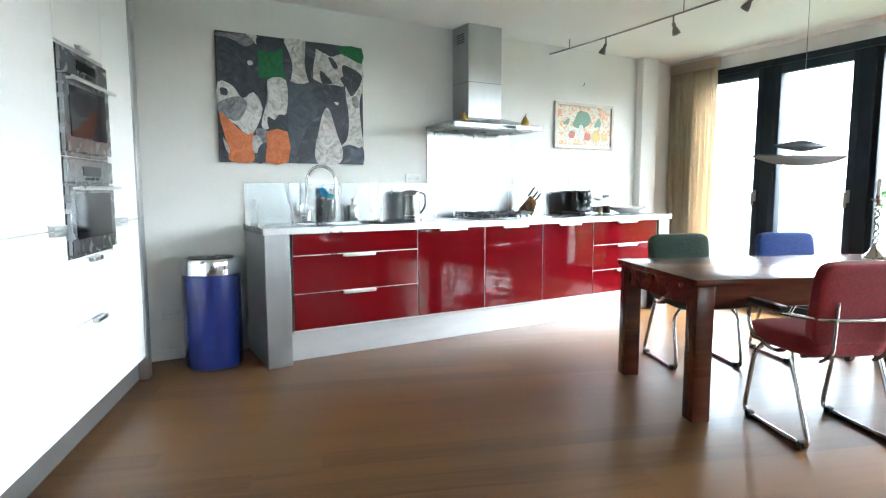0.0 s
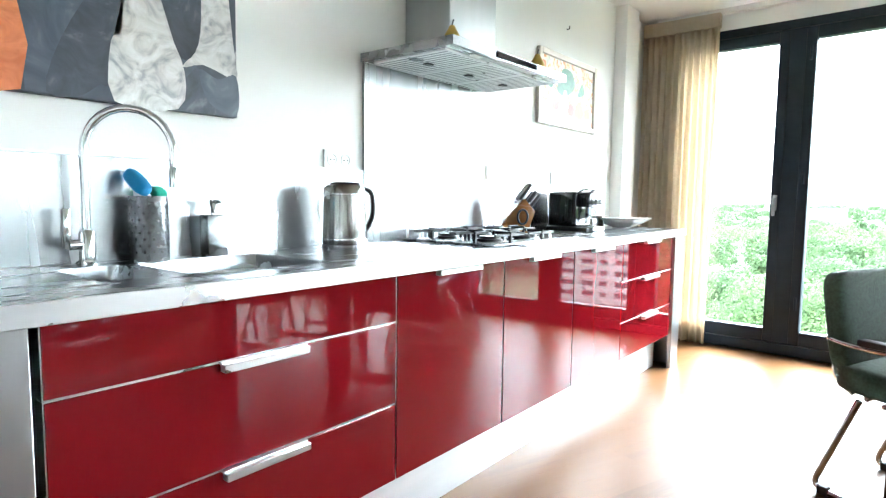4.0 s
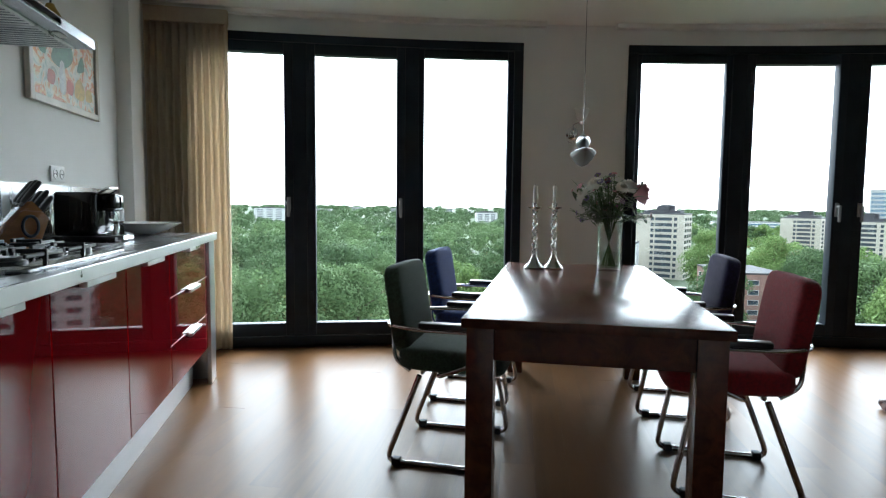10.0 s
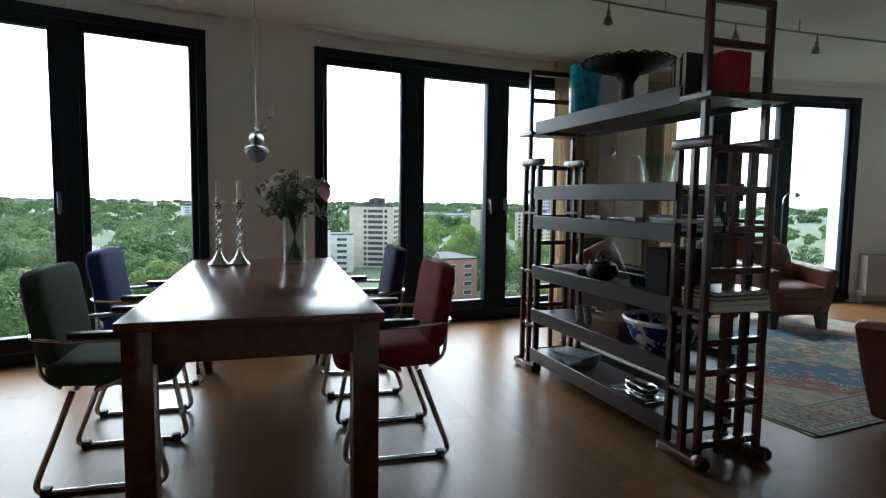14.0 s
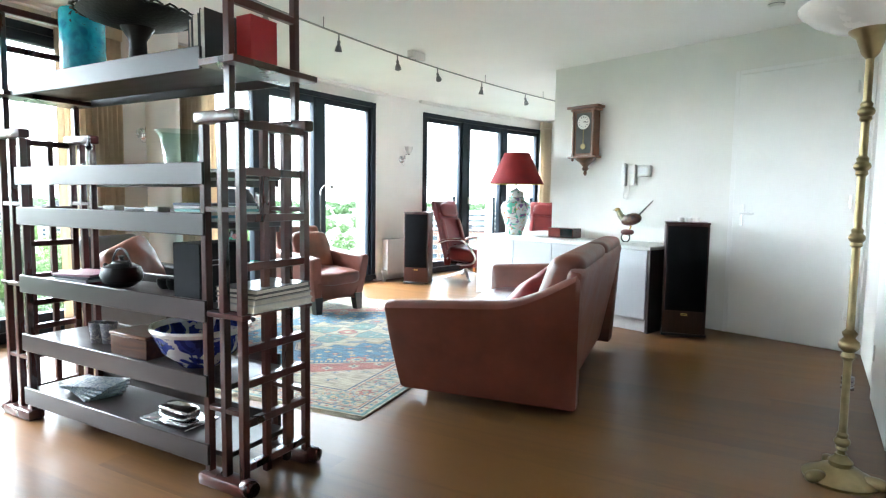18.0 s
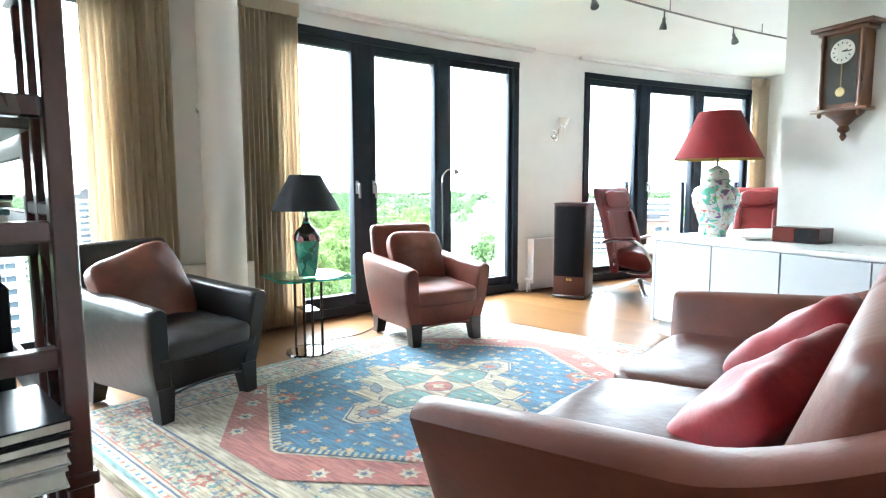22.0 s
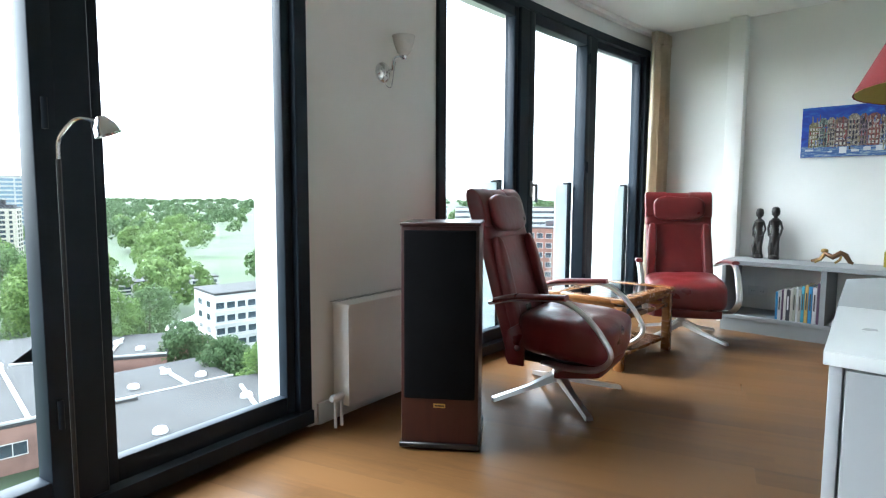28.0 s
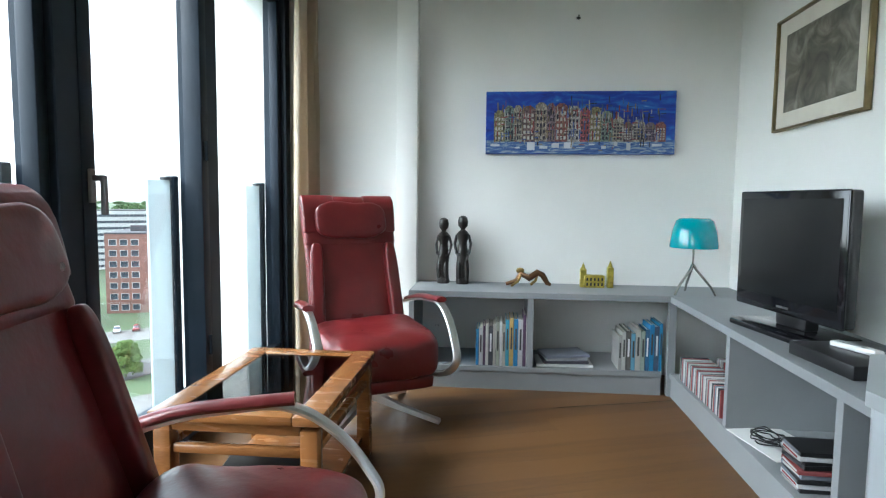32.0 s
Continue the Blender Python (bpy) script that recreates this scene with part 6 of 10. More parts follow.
for col, keep, r in ((Y_CORAL, 0, 0.06), (Y_TEAL, 1, 0.056), (Y_GREYB, 2, 0.05)):
    motif([star(x, y, r, 6, 0.55, 0.3 * k) for x, y, k in border if k % 3 == keep], col, "border_flower")
motif([star(x, y, 0.026, 5, 0.6) for x, y, k in border], Y_CREAM, "border_flower")
motif([star(x, y, 0.012, 4, 0.6) for x, y, k in border], Y_GOLD, "border_flower")
lf = []
for x, y, k in border:
    for q in range(5):
        a = 2 * math.pi * q / 5 + k
        lf.append(sprig(x + 0.078 * math.cos(a), y + 0.078 * math.sin(a), 0.04, a + rr.uniform(-0.4, 0.4)))
motif(lf[::2], Y_TEAL, "border_leaf")
motif(lf[1::2], Y_GREYB, "border_leaf")
sc_ = []
for k in range(1500):
    e = rr.uniform(0.10, 0.285)
    if rr.random() < 0.6:
        sc_.append(sprig(rr.choice((-1, 1)) * (RW - e), rr.uniform(-RL + 0.1, RL - 0.1), rr.uniform(0.016, 0.034), rr.uniform(0, 6.28)))
    else:
        sc_.append(sprig(rr.uniform(-RW + 0.1, RW - 0.1), rr.choice((-1, 1)) * (RL - e), rr.uniform(0.016, 0.034), rr.uniform(0, 6.28)))
motif(sc_[::4], Y_TEAL, "border_scroll")
motif(sc_[1::4], Y_GOLD, "border_scroll")
motif(sc_[2::4], Y_GREYB, "border_scroll")
motif(sc_[3::4], Y_CORAL, "border_scroll")
tick = []
for s in (-1, 1):
    for k in range(60):
        y = -RL + 0.06 + k * (2 * RL - 0.12) / 59
        tick.append([(s * (RW - 0.05) - 0.009, y - 0.009), (s * (RW - 0.05) + 0.009, y - 0.009), (s * (RW - 0.05) + 0.009, y + 0.009), (s * (RW - 0.05) - 0.009, y + 0.009)])
    for k in range(42):
        x = -RW + 0.06 + k * (2 * RW - 0.12) / 41
        tick.append([(x - 0.009, s * (RL - 0.05) - 0.009), (x + 0.009, s * (RL - 0.05) - 0.009), (x + 0.009, s * (RL - 0.05) + 0.009), (x - 0.009, s * (RL - 0.05) + 0.009)])
motif(tick[::2], Y_CORAL, "border_dot")
motif(tick[1::2], Y_BLUE, "border_dot")
# field: cream corners with plants, coral spandrels, blue hexagon, cream stepped medallion
FX, FY = RW - 0.315, RL - 0.315
fill = [sprig(rr.uniform(-FX + 0.04, FX - 0.04), rr.uniform(-FY + 0.04, FY - 0.04), rr.uniform(0.03, 0.06), rr.uniform(0, 6.28)) for _ in range(150)]
motif(fill[::2], Y_TEAL, "field_plant")
motif(fill[1::2], Y_GREYB, "field_plant")
HX, HY, HI = FX - 0.01, FY - 0.06, FY - 0.62


motif([[(-HX, -HI - 0.16), (-0.22, -HY), (0.22, -HY), (HX, -HI - 0.16), (HX, HI + 0.16), (0.22, HY), (-0.22, HY), (-HX, HI + 0.16)]], Y_CORAL, "coral_ground")
fl = []
for s in (-1, 1):
    for t in (-1, 1):
        for k in range(4):
            fl.append(star(s * (0.30 + 0.13 * k), t * (HY - 0.13 - 0.115 * k), 0.05, 6, 0.5, k))
motif(fl, Y_CREAM, "spandrel_flower")
motif([star(x, y, 0.02, 5) for x, y in [(sum(p[0] for p in f) / len(f), sum(p[1] for p in f) / len(f)) for f in fl]], Y_INK, "spandrel_flower")
hexa = [(-HX + 0.03, -HI + 0.02), (-0.02, -HY + 0.15), (0.02, -HY + 0.15), (HX - 0.03, -HI + 0.02), (HX - 0.03, HI - 0.02), (0.02, HY - 0.15), (-0.02, HY - 0.15), (-HX + 0.03, HI - 0.02)]
motif([[(x * 1.035, y * 1.03) for x, y in hexa]], Y_CREAM, "hexagon_edge")
motif([[(x * 1.015, y * 1.015) for x, y in hexa]], Y_INK, "hexagon_edge")
motif([hexa], Y_BLUE, "blue_hexagon")
def medallion(sx, sy):
    """A stepped star, three steps to each quarter."""
    base = [(0.07, 1.0), (0.23, 0.80), (0.23, 0.60), (0.53, 0.585), (0.52, 0.365), (0.77, 0.35), (0.775, 0.15), (1.0, 0.055), (1.0, 0.0)]
    q = [(x * sx, y * sy) for x, y in base]
    half = q + [(x, -y) for x, y in q[-2::-1]]
    return half + [(-x, y) for x, y in half[::-1]]


def cross(sx, sy):
    """The inner cross with waisted arms."""
    q = [(0.16 * sx, sy), (0.27 * sx, 0.72 * sy), (0.24 * sx, 0.42 * sy), (0.42 * sx, 0.31 * sy), (0.75 * sx, 0.23 * sy), (sx, 0.10 * sy), (sx, 0.0)]
    half = q + [(x, -y) for x, y in q[-2::-1]]
    return half + [(-x, y) for x, y in half[::-1]]


def inside(x, y, poly):
    """Whether a point lies within an outline."""
    odd = False
    for (x0, y0), (x1, y1) in zip(poly, poly[1:] + poly[:1]):
        if (y0 > y) != (y1 > y) and x < x0 + (x1 - x0) * (y - y0) / (y1 - y0):
            odd = not odd
    return odd


HEX_IN, MED_OUT = [(x * 0.94, y * 0.95) for x, y in hexa], medallion(0.60, 0.68)
bf = []
for _ in range(9000):
    x, y = rr.uniform(-0.74, 0.74), rr.uniform(-1.0, 1.0)
    if inside(x, y, HEX_IN) and not inside(x, y, MED_OUT) and all((x - a) ** 2 + (y - b) ** 2 > 0.0072 for a, b in bf):
        bf.append((x, y))
motif([star(x, y, rr.uniform(0.022, 0.042), 5, 0.45, x * 9) for x, y in bf[::2]], Y_CREAM, "field_flower")
motif([star(x, y, rr.uniform(0.022, 0.036), 6, 0.5, x * 9) for x, y in bf[1::4]], Y_CORAL, "field_flower")
motif([star(x, y, rr.uniform(0.020, 0.034), 6, 0.5, x * 9) for x, y in bf[3::4]], Y_GOLD, "field_flower")
motif([star(x, y, 0.012, 4, 0.6) for x, y in bf[::4]], Y_CORAL, "flower_heart")
motif([star(x, y, 0.012, 4, 0.6) for x, y in bf[1::2]], Y_CREAM, "flower_heart")
motif([sprig(x + 0.045 * math.cos(q + x * 9), y + 0.045 * math.sin(q + x * 9), rr.uniform(0.018, 0.034), x * 20) for x, y in bf for q in (0.4, 2.9)][::3], Y_CREAM, "field_sprig")
motif([sprig(x - 0.05 * math.cos(y * 30), y + 0.05 * math.sin(y * 30), rr.uniform(0.02, 0.03), y * 17) for x, y in bf[::3]], Y_TEAL, "field_sprig")
motif([star(sx * 0.50, sy * 0.66, 0.085, 9, 0.75, 0.2) for sx in (-1, 1) for sy in (-1, 1)], Y_CORAL, "field_rosette")
motif([star(sx * 0.50, sy * 0.66, 0.055, 8, 0.6, 0.1) for sx in (-1, 1) for sy in (-1, 1)], Y_CREAM, "field_rosette")
motif([star(sx * 0.50, sy * 0.66, 0.026, 6, 0.6, 0.1) for sx in (-1, 1) for sy in (-1, 1)], Y_BLUE, "field_rosette")


motif([medallion(0.562, 0.638)], Y_CREAM, "medallion_edge")
motif([medallion(0.550, 0.625)], Y_INK, "medallion_edge")
motif([medallion(0.540, 0.612)], Y_CREAM, "medallion")
motif([medallion(0.505, 0.572)], Y_GOLD, "medallion_line")
motif([medallion(0.497, 0.563)], Y_CREAM, "medallion")
# crab-like ovals in the two long points, leaves and hooks in the steps
legs = []
for t in (-1, 1):
    for k in range(10):
        a = 2 * math.pi * k / 10 + 0.3
        legs += [[(0.058 * math.cos(a + d) * r, t * 0.475 + 0.082 * math.sin(a + d) * r) for d, r in ((-0.09, 0.9), (0.09, 0.9), (0.16, 1.28), (0.02, 1.28))]]
motif(legs, Y_INK, "medallion_hook")
motif([[(0.060 * math.cos(math.pi * k / 8), t * 0.475 + 0.085 * math.sin(math.pi * k / 8)) for k in range(16)] for t in (-1, 1)], Y_INK, "medallion_oval")
motif([[(0.054 * math.cos(math.pi * k / 8), t * 0.475 + 0.078 * math.sin(math.pi * k / 8)) for k in range(16)] for t in (-1, 1)], Y_GREYB, "medallion_oval")
motif([star(0, t * 0.475, 0.045, 6, 0.5, 0.4) for t in (-1, 1)], Y_CORAL, "medallion_oval")
lv = []
for s in (-1, 1):
    for t in (-1, 1):
        c_, d_ = s * 0.245, t * 0.235
        lv.append([(c_ + 0.075 * q * s + 0.028 * w, d_ - 0.06 * q * t + 0.022 * w * s * t) for q, w in ((-1, 0), (-0.4, 1), (0.3, 0.9), (1, 0), (0.3, -0.9), (-0.4, -1))])
motif(lv, Y_INK, "medallion_leaf")
motif([[(sum(p[0] for p in l) / 6 + (x - sum(p[0] for p in l) / 6) * 0.86, sum(p[1] for p in l) / 6 + (y - sum(p[1] for p in l) / 6) * 0.86) for x, y in l] for l in lv], Y_GREYB, "medallion_leaf")
mb = []
for s in (-1, 1):
    for t in (-1, 1):
        mb += comb(s * 0.40, t * 0.085, 0.05, 0.6 * s * t, 4)
        mb += comb(s * 0.115, t * 0.33, 0.05, 2.2 * s * t, 4)
    mb += comb(s * 0.46, 0, 0.05, 1.57, 5)
motif(mb, Y_INK, "medallion_comb")
motif([sprig(s * rr.uniform(0.12, 0.3), t * rr.uniform(0.14, 0.3), rr.uniform(0.018, 0.03), rr.uniform(0, 6)) for s in (-1, 1) for t in (-1, 1) for _ in range(7)], Y_GREYB, "medallion_sprig")
motif([cross(0.400, 0.372)], Y_INK, "cross_edge")
motif([cross(0.388, 0.360)], Y_TEAL, "teal_cross")
motif([star(s * x, t * y, 0.024, 5, 0.5) for s in (-1, 1) for t in (-1, 1) for x, y in ((0.25, 0.045), (0.04, 0.24))] + [sprig(s * 0.33, 0, 0.04, 0.4) for s in (-1, 1)] + [sprig(0, s * 0.30, 0.04, 0) for s in (-1, 1)], Y_CREAM, "cross_flower")
motif([star(s * x, t * y, 0.016, 5, 0.5) for s in (-1, 1) for t in (-1, 1) for x, y in ((0.19, 0.06), (0.06, 0.17))], Y_CORAL, "cross_flower")
motif([star(0, 0, 0.205, 4, 0.52, math.pi / 4)], Y_CORAL, "heart_edge")
motif([star(0, 0, 0.19, 4, 0.52, math.pi / 4)], Y_CREAM, "heart")
motif([star(0, 0, 0.090, 4, 0.93, 0)], Y_INK, "heart_flower")
motif([star(0, 0, 0.082, 4, 0.93, 0)], Y_CORAL, "heart_flower")
motif([star(0, 0, 0.05, 4, 0.45)], Y_CREAM, "heart_flower")
stitch = []
for k in range(8):
    (x0, y0), (x1, y1) = hexa[k], hexa[(k + 1) % 8]
    ln = math.hypot(x1 - x0, y1 - y0)
    for j in range(int(ln / 0.03)):
        q = (j + 0.5) / max(1, int(ln / 0.03))
        x, y = x0 + (x1 - x0) * q, y0 + (y1 - y0) * q
        ux, uy = (x1 - x0) / ln, (y1 - y0) / ln
        stitch.append([(x + ux * a + uy * b, y + uy * a - ux * b) for a, b in ((-0.008, -0.022), (0.008, -0.022), (0.008, 0.018), (-0.008, 0.018))])
motif(stitch, Y_CREAM, "hexagon_stitch")
for s in (-1, 1):
    fr_ = bmesh.new()
    for k in range(150):
        x = -RW + 0.01 + (2 * RW - 0.02) * k / 149
        box(x - 0.003, x + 0.003, s * RL - (0.035 if s < 0 else 0), s * RL + (0.035 if s > 0 else 0), 0.0, 0.004, bm=fr_)
    part("fringe", fr_, Y_CREAM, rg)


# sofa: local +x is the front, y along its length
def shell(rows, bm=None, cap=True, flip=False):
    """Skin a list of closed rings."""
    own = bmesh.new()
    rings = [[own.verts.new(p) for p in r] for r in rows]
    n = len(rings[0])
    for a, b in zip(rings, rings[1:]):
        for k in range(n):
            own.faces.new((a[k], a[(k + 1) % n], b[(k + 1) % n], b[k]))
    if cap:
        own.faces.new(rings[0][::-1])
        own.faces.new(rings[-1])
    bmesh.ops.recalc_face_normals(own, faces=own.faces)
    return merge(bm, own)


def soft(ob, levels=2, bev=0.0):
    if bev:
        b = ob.modifiers.new("edge", "BEVEL")
        b.width, b.segments, b.limit_method = bev, 3, "ANGLE"
    s = ob.modifiers.new("soft", "SUBSURF")
    s.levels = s.render_levels = levels
    return ob


def slab(pts_lo, pts_hi, cuts=3):
    """A hexahedral upholstery block from four lower and four upper corners, cut for soft rounding."""
    bm = bmesh.new()
    v = [bm.verts.new(p) for p in (*pts_lo, *pts_hi)]
    for f in ((3, 2, 1, 0), (4, 5, 6, 7), (0, 1, 5, 4), (1, 2, 6, 5), (2, 3, 7, 6), (3, 0, 4, 7)):
        bm.faces.new([v[i] for i in f])
    bmesh.ops.bevel(bm, geom=bm.edges[:], offset=0.022, segments=3, profile=0.6, affect="EDGES")
    bmesh.ops.recalc_face_normals(bm, faces=bm.faces)
    return bm


def upholstery(pts_lo, pts_hi, r=0.045, cuts=10):
    """A padded block from four lower and four upper corners with soft round edges."""
    bm = bmesh.new()
    bmesh.ops.create_cube(bm, size=2)
    bmesh.ops.subdivide_edges(bm, edges=bm.edges[:], cuts=cuts, use_grid_fill=True)
    lo, hi = [Vector(p) for p in pts_lo], [Vector(p) for p in pts_hi]
    size = Vector(((lo[1] - lo[0]).length, (lo[3] - lo[0]).length, (hi[0] - lo[0]).length))
    for v in bm.verts:
        c = Vector([math.copysign(abs(q) ** 0.45, q) for q in v.co])
        h = Vector([max(1e-3, 1 - 2 * r / max(2.2 * r, size[i])) for i in range(3)])
        core = Vector([max(-h[i], min(h[i], c[i])) for i in range(3)])
        d = Vector([(c[i] - core[i]) / (1 - h[i]) for i in range(3)])
        if d.length > 1e-6:
            d *= max(abs(q) for q in d) / d.length
        c = Vector([core[i] + d[i] * (1 - h[i]) for i in range(3)])
        a, b, t = (c.x + 1) / 2, (c.y + 1) / 2, (c.z + 1) / 2
        p = [(s[0] * (1 - a) + s[1] * a) * (1 - b) + (s[3] * (1 - a) + s[2] * a) * b for s in (lo, hi)]
        bow = 0.012 * (1 - c.x * c.x) * (1 - c.z * c.z) * c.y
        v.co = p[0] * (1 - t) + p[1] * t + Vector((0, bow, 0))
    bmesh.ops.recalc_face_normals(bm, faces=bm.faces)
    return bm


SOFA = pose(0.12, -5.78, 0, 0, 0, -12.4)
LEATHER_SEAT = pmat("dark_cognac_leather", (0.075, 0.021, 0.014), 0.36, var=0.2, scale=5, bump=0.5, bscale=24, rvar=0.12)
sf = thing("sofa", "two-seat cognac leather sofa with flared arms", "sofa", SOFA)
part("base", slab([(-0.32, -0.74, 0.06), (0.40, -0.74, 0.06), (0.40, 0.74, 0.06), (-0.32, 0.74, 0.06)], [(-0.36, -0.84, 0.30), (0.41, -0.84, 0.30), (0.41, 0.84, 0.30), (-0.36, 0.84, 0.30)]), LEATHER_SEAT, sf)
part("back", upholstery([(-0.43, -0.85, 0.05), (-0.33, -0.85, 0.05), (-0.33, 0.85, 0.05), (-0.43, 0.85, 0.05)], [(-0.565, -1.05, 0.79), (-0.48, -1.03, 0.80), (-0.48, 1.03, 0.80), (-0.565, 1.05, 0.79)], 0.035), LEATHER_BR, sf)


def flared_side(front, back, foot, out, z0, height, thick, taper=1.0, turn=False, s=1):
    """One side of a leather seat: a padded sheet from front to back that flares outwards from its foot; height gives its top edge."""
    rows = []
    for k in range(25):
        t = k / 24
        x = front + (back - front) * t
        top = height(t)
        lean = x * (1 - taper)
        th = thick * (1 + 0.22 * math.sin(math.pi * t))
        ring = []
        for j in range(9):
            q = j / 8
            ring.append((x - lean * (1 - q), s * (foot + (out - foot) * q + 0.012 * math.sin(math.pi * q)), z0 + (top - 0.035 - z0) * q))
        for j in range(1, 8):
            a = math.pi * j / 8
            ring.append((x, s * (out - th / 2 + th / 2 * math.cos(a)), top - 0.035 + 0.035 * math.sin(a)))
        for j in range(5):
            q = 1 - j / 4
            ring.append((x - lean * (1 - q), s * (foot - 0.09 + (out - th - foot + 0.09) * q), z0 + (top - 0.035 - z0) * q))
        rows.append(ring)
    for end, d in ((0, 1), (-1, -1)):
        r = rows[end]
        c0 = [sum(p[i] for p in r) / len(r) for i in range(3)]
        cap = [(p[0] + d * 0.016 * (1 if front > back else -1), c0[1] + (p[1] - c0[1]) * 0.8, c0[2] + (p[2] - c0[2]) * 0.96) for p in r]
        rows.insert(0, cap) if end == 0 else rows.append(cap)
    if turn:
        rows = [[(y, x, z) for x, y, z in r] for r in rows]
    return shell(rows)


def sofa_top(t):
    return 0.575 + 0.07 * t + 0.135 * max(0.0, (t - 0.64) / 0.36) ** 1.5


for s in (-1, 1):
    part("arm", flared_side(0.47, -0.53, 0.85, 1.055, 0.05, sofa_top, 0.125, 0.95, s=s), LEATHER_BR, sf)
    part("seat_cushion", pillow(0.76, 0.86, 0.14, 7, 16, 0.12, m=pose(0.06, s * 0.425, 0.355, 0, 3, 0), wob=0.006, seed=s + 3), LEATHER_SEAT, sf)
    lo = [(-0.36, 0.004, 0.33), (-0.19, 0.004, 0.33), (-0.19, 0.86, 0.33), (-0.36, 0.86, 0.33)]
    hi = [(-0.575, 0.004, 0.86), (-0.385, 0.004, 0.865), (-0.385, 0.95, 0.862), (-0.575, 0.985, 0.852)]
    if s < 0:
        lo, hi = [[(x, -y, z) for x, y, z in (r[3], r[2], r[1], r[0])] for r in (lo, hi)]
    part("back_cushion", upholstery(lo, hi, 0.075, 14), LEATHER_BR, sf)
    part("back_seam", tube([(-0.20 - 0.19 * q, s * 0.50, 0.42 + 0.40 * q) for q in [k / 8 for k in range(9)]], 0.003, 5), LEATHER_SEAT, sf, "stitched seam in the leather")
for x in (-0.26, 0.33):
    for y in (-0.64, 0.64):
        part("leg", box(x - 0.05, x + 0.05, y - 0.05, y + 0.05, 0, 0.062, 0.006), BLACK_PL, sf)
for x, y, z, r, lab in ((-0.17, 0.35, 0.525, (42, 16, 66), "crumpled dark red silk cushion against the sofa back"), (-0.19, -0.24, 0.545, (44, -10, 78), "dark red silk cushion leaning on the sofa back")):
    cu = thing("cushion", lab, "cushion", SOFA @ pose(x, y, z, *r), "red sofa cushions")
    part("cover", pillow(0.46, 0.46, 0.15, 5.5, 16, 0.35, wob=0.018, seed=x * 10), CUSHION_RD, cu)


def armchair(m, leather, cushion_mat, label, cush_label, spin=0):
    """A flared leather armchair: front is local -y."""
    c = thing("armchair", label, "armchair", m, "leather armchairs")
    part("base", slab([(-0.275, -0.29, 0.13), (0.275, -0.29, 0.13), (0.27, 0.28, 0.12), (-0.27, 0.28, 0.12)], [(-0.29, -0.34, 0.31), (0.29, -0.34, 0.31), (0.29, 0.30, 0.31), (-0.29, 0.30, 0.31)]), leather, c)
    part("seat_cushion", pillow(0.55, 0.60, 0.13, 6, 14, 0.2, m=pose(0, -0.06, 0.345, 3, 0, 0), wob=0.01, seed=2), leather, c)
    part("back", upholstery([(-0.27, 0.20, 0.13), (0.27, 0.20, 0.13), (0.27, 0.30, 0.13), (-0.27, 0.30, 0.13)], [(-0.265, 0.35, 0.82), (0.265, 0.35, 0.82), (0.26, 0.44, 0.81), (-0.26, 0.44, 0.81)]), leather, c)
    for s in (-1, 1):
        part("arm", flared_side(-0.345, 0.35, 0.285, 0.345, 0.118, lambda t: 0.555 + 0.05 * t, 0.095, 0.84, True, s), leather, c)
        for y, k in ((-0.27, -0.02), (0.25, 0.03)):
            part("leg", shell([[(s * 0.25 + dx * 0.032, y + k + dy * 0.032, 0.0) for dx, dy in ((-1, -1), (1, -1), (1, 1), (-1, 1))], [(s * 0.245 + dx * 0.045, y + dy * 0.045, 0.165) for dx, dy in ((-1, -1), (1, -1), (1, 1), (-1, 1))]]), BLACK_PL, c, "black wooden leg")
    arch = rounded([(-0.22, -0.30, 0.118), (-0.10, -0.30, 0.138), (0.10, -0.30, 0.138), (0.22, -0.30, 0.118)], 0.1, 5)
    part("front_hem", tube(arch, 0.006, 6), leather, c)
    cu = thing("cushion", cush_label, "cushion", m @ pose(-0.003 * spin, 0.135, 0.56, 68, 0, 0) @ pose(0, 0, 0, 0, 0, spin), "leather chair cushions")
    part("cover", pillow(0.43 + 0.004 * spin, 0.41 + 0.003 * spin, 0.11, 6, 14, 0.5, wob=0.02, seed=len(label)), cushion_mat, cu)
    return c


armchair(pose(2.19, -7.425, 0.009, 0, 0, -121), LEATHER_BR, LEATHER_CU, "cognac leather armchair with flared arms on the rug edge", "cognac leather cushion resting in the armchair")
armchair(pose(2.755, -5.675, 0.009, 0, 0, -93), LEATHER_BK, LEATHER_CU, "black leather armchair with flared arms on the rug edge", "worn brown leather cushion in the black armchair", 13)

# side table with glass top and lamp
stb = thing("side_table", "small side table with thick clear glass top and dark metal posts", "side table", pose(2.66, -6.66, 0, 0, 0, -30))
oct_ = [(-0.25, -0.18), (-0.18, -0.25), (0.18, -0.25), (0.25, -0.18), (0.25, 0.18), (0.18, 0.25), (-0.18, 0.25), (-0.25, 0.18)]
part("glass_top", prism(oct_, 0.518, 0.53, bev=0.002), GREEN_GLASS, stb, "bevelled green-edged glass top")
part("glass_edge", tube([(x, y, 0.524) for x, y in oct_], 0.0055, 6, closed=True), pmat("emerald_glass_edge", (0.03, 0.42, 0.33), 0.1, var=0.1), stb, "emerald green glass edge")
part("base_plate", lathe([(0, 0), (0.15, 0), (0.155, 0.006), (0.15, 0.02), (0.10, 0.024), (0, 0.024)], 36), BLACK_GLOSS, stb)
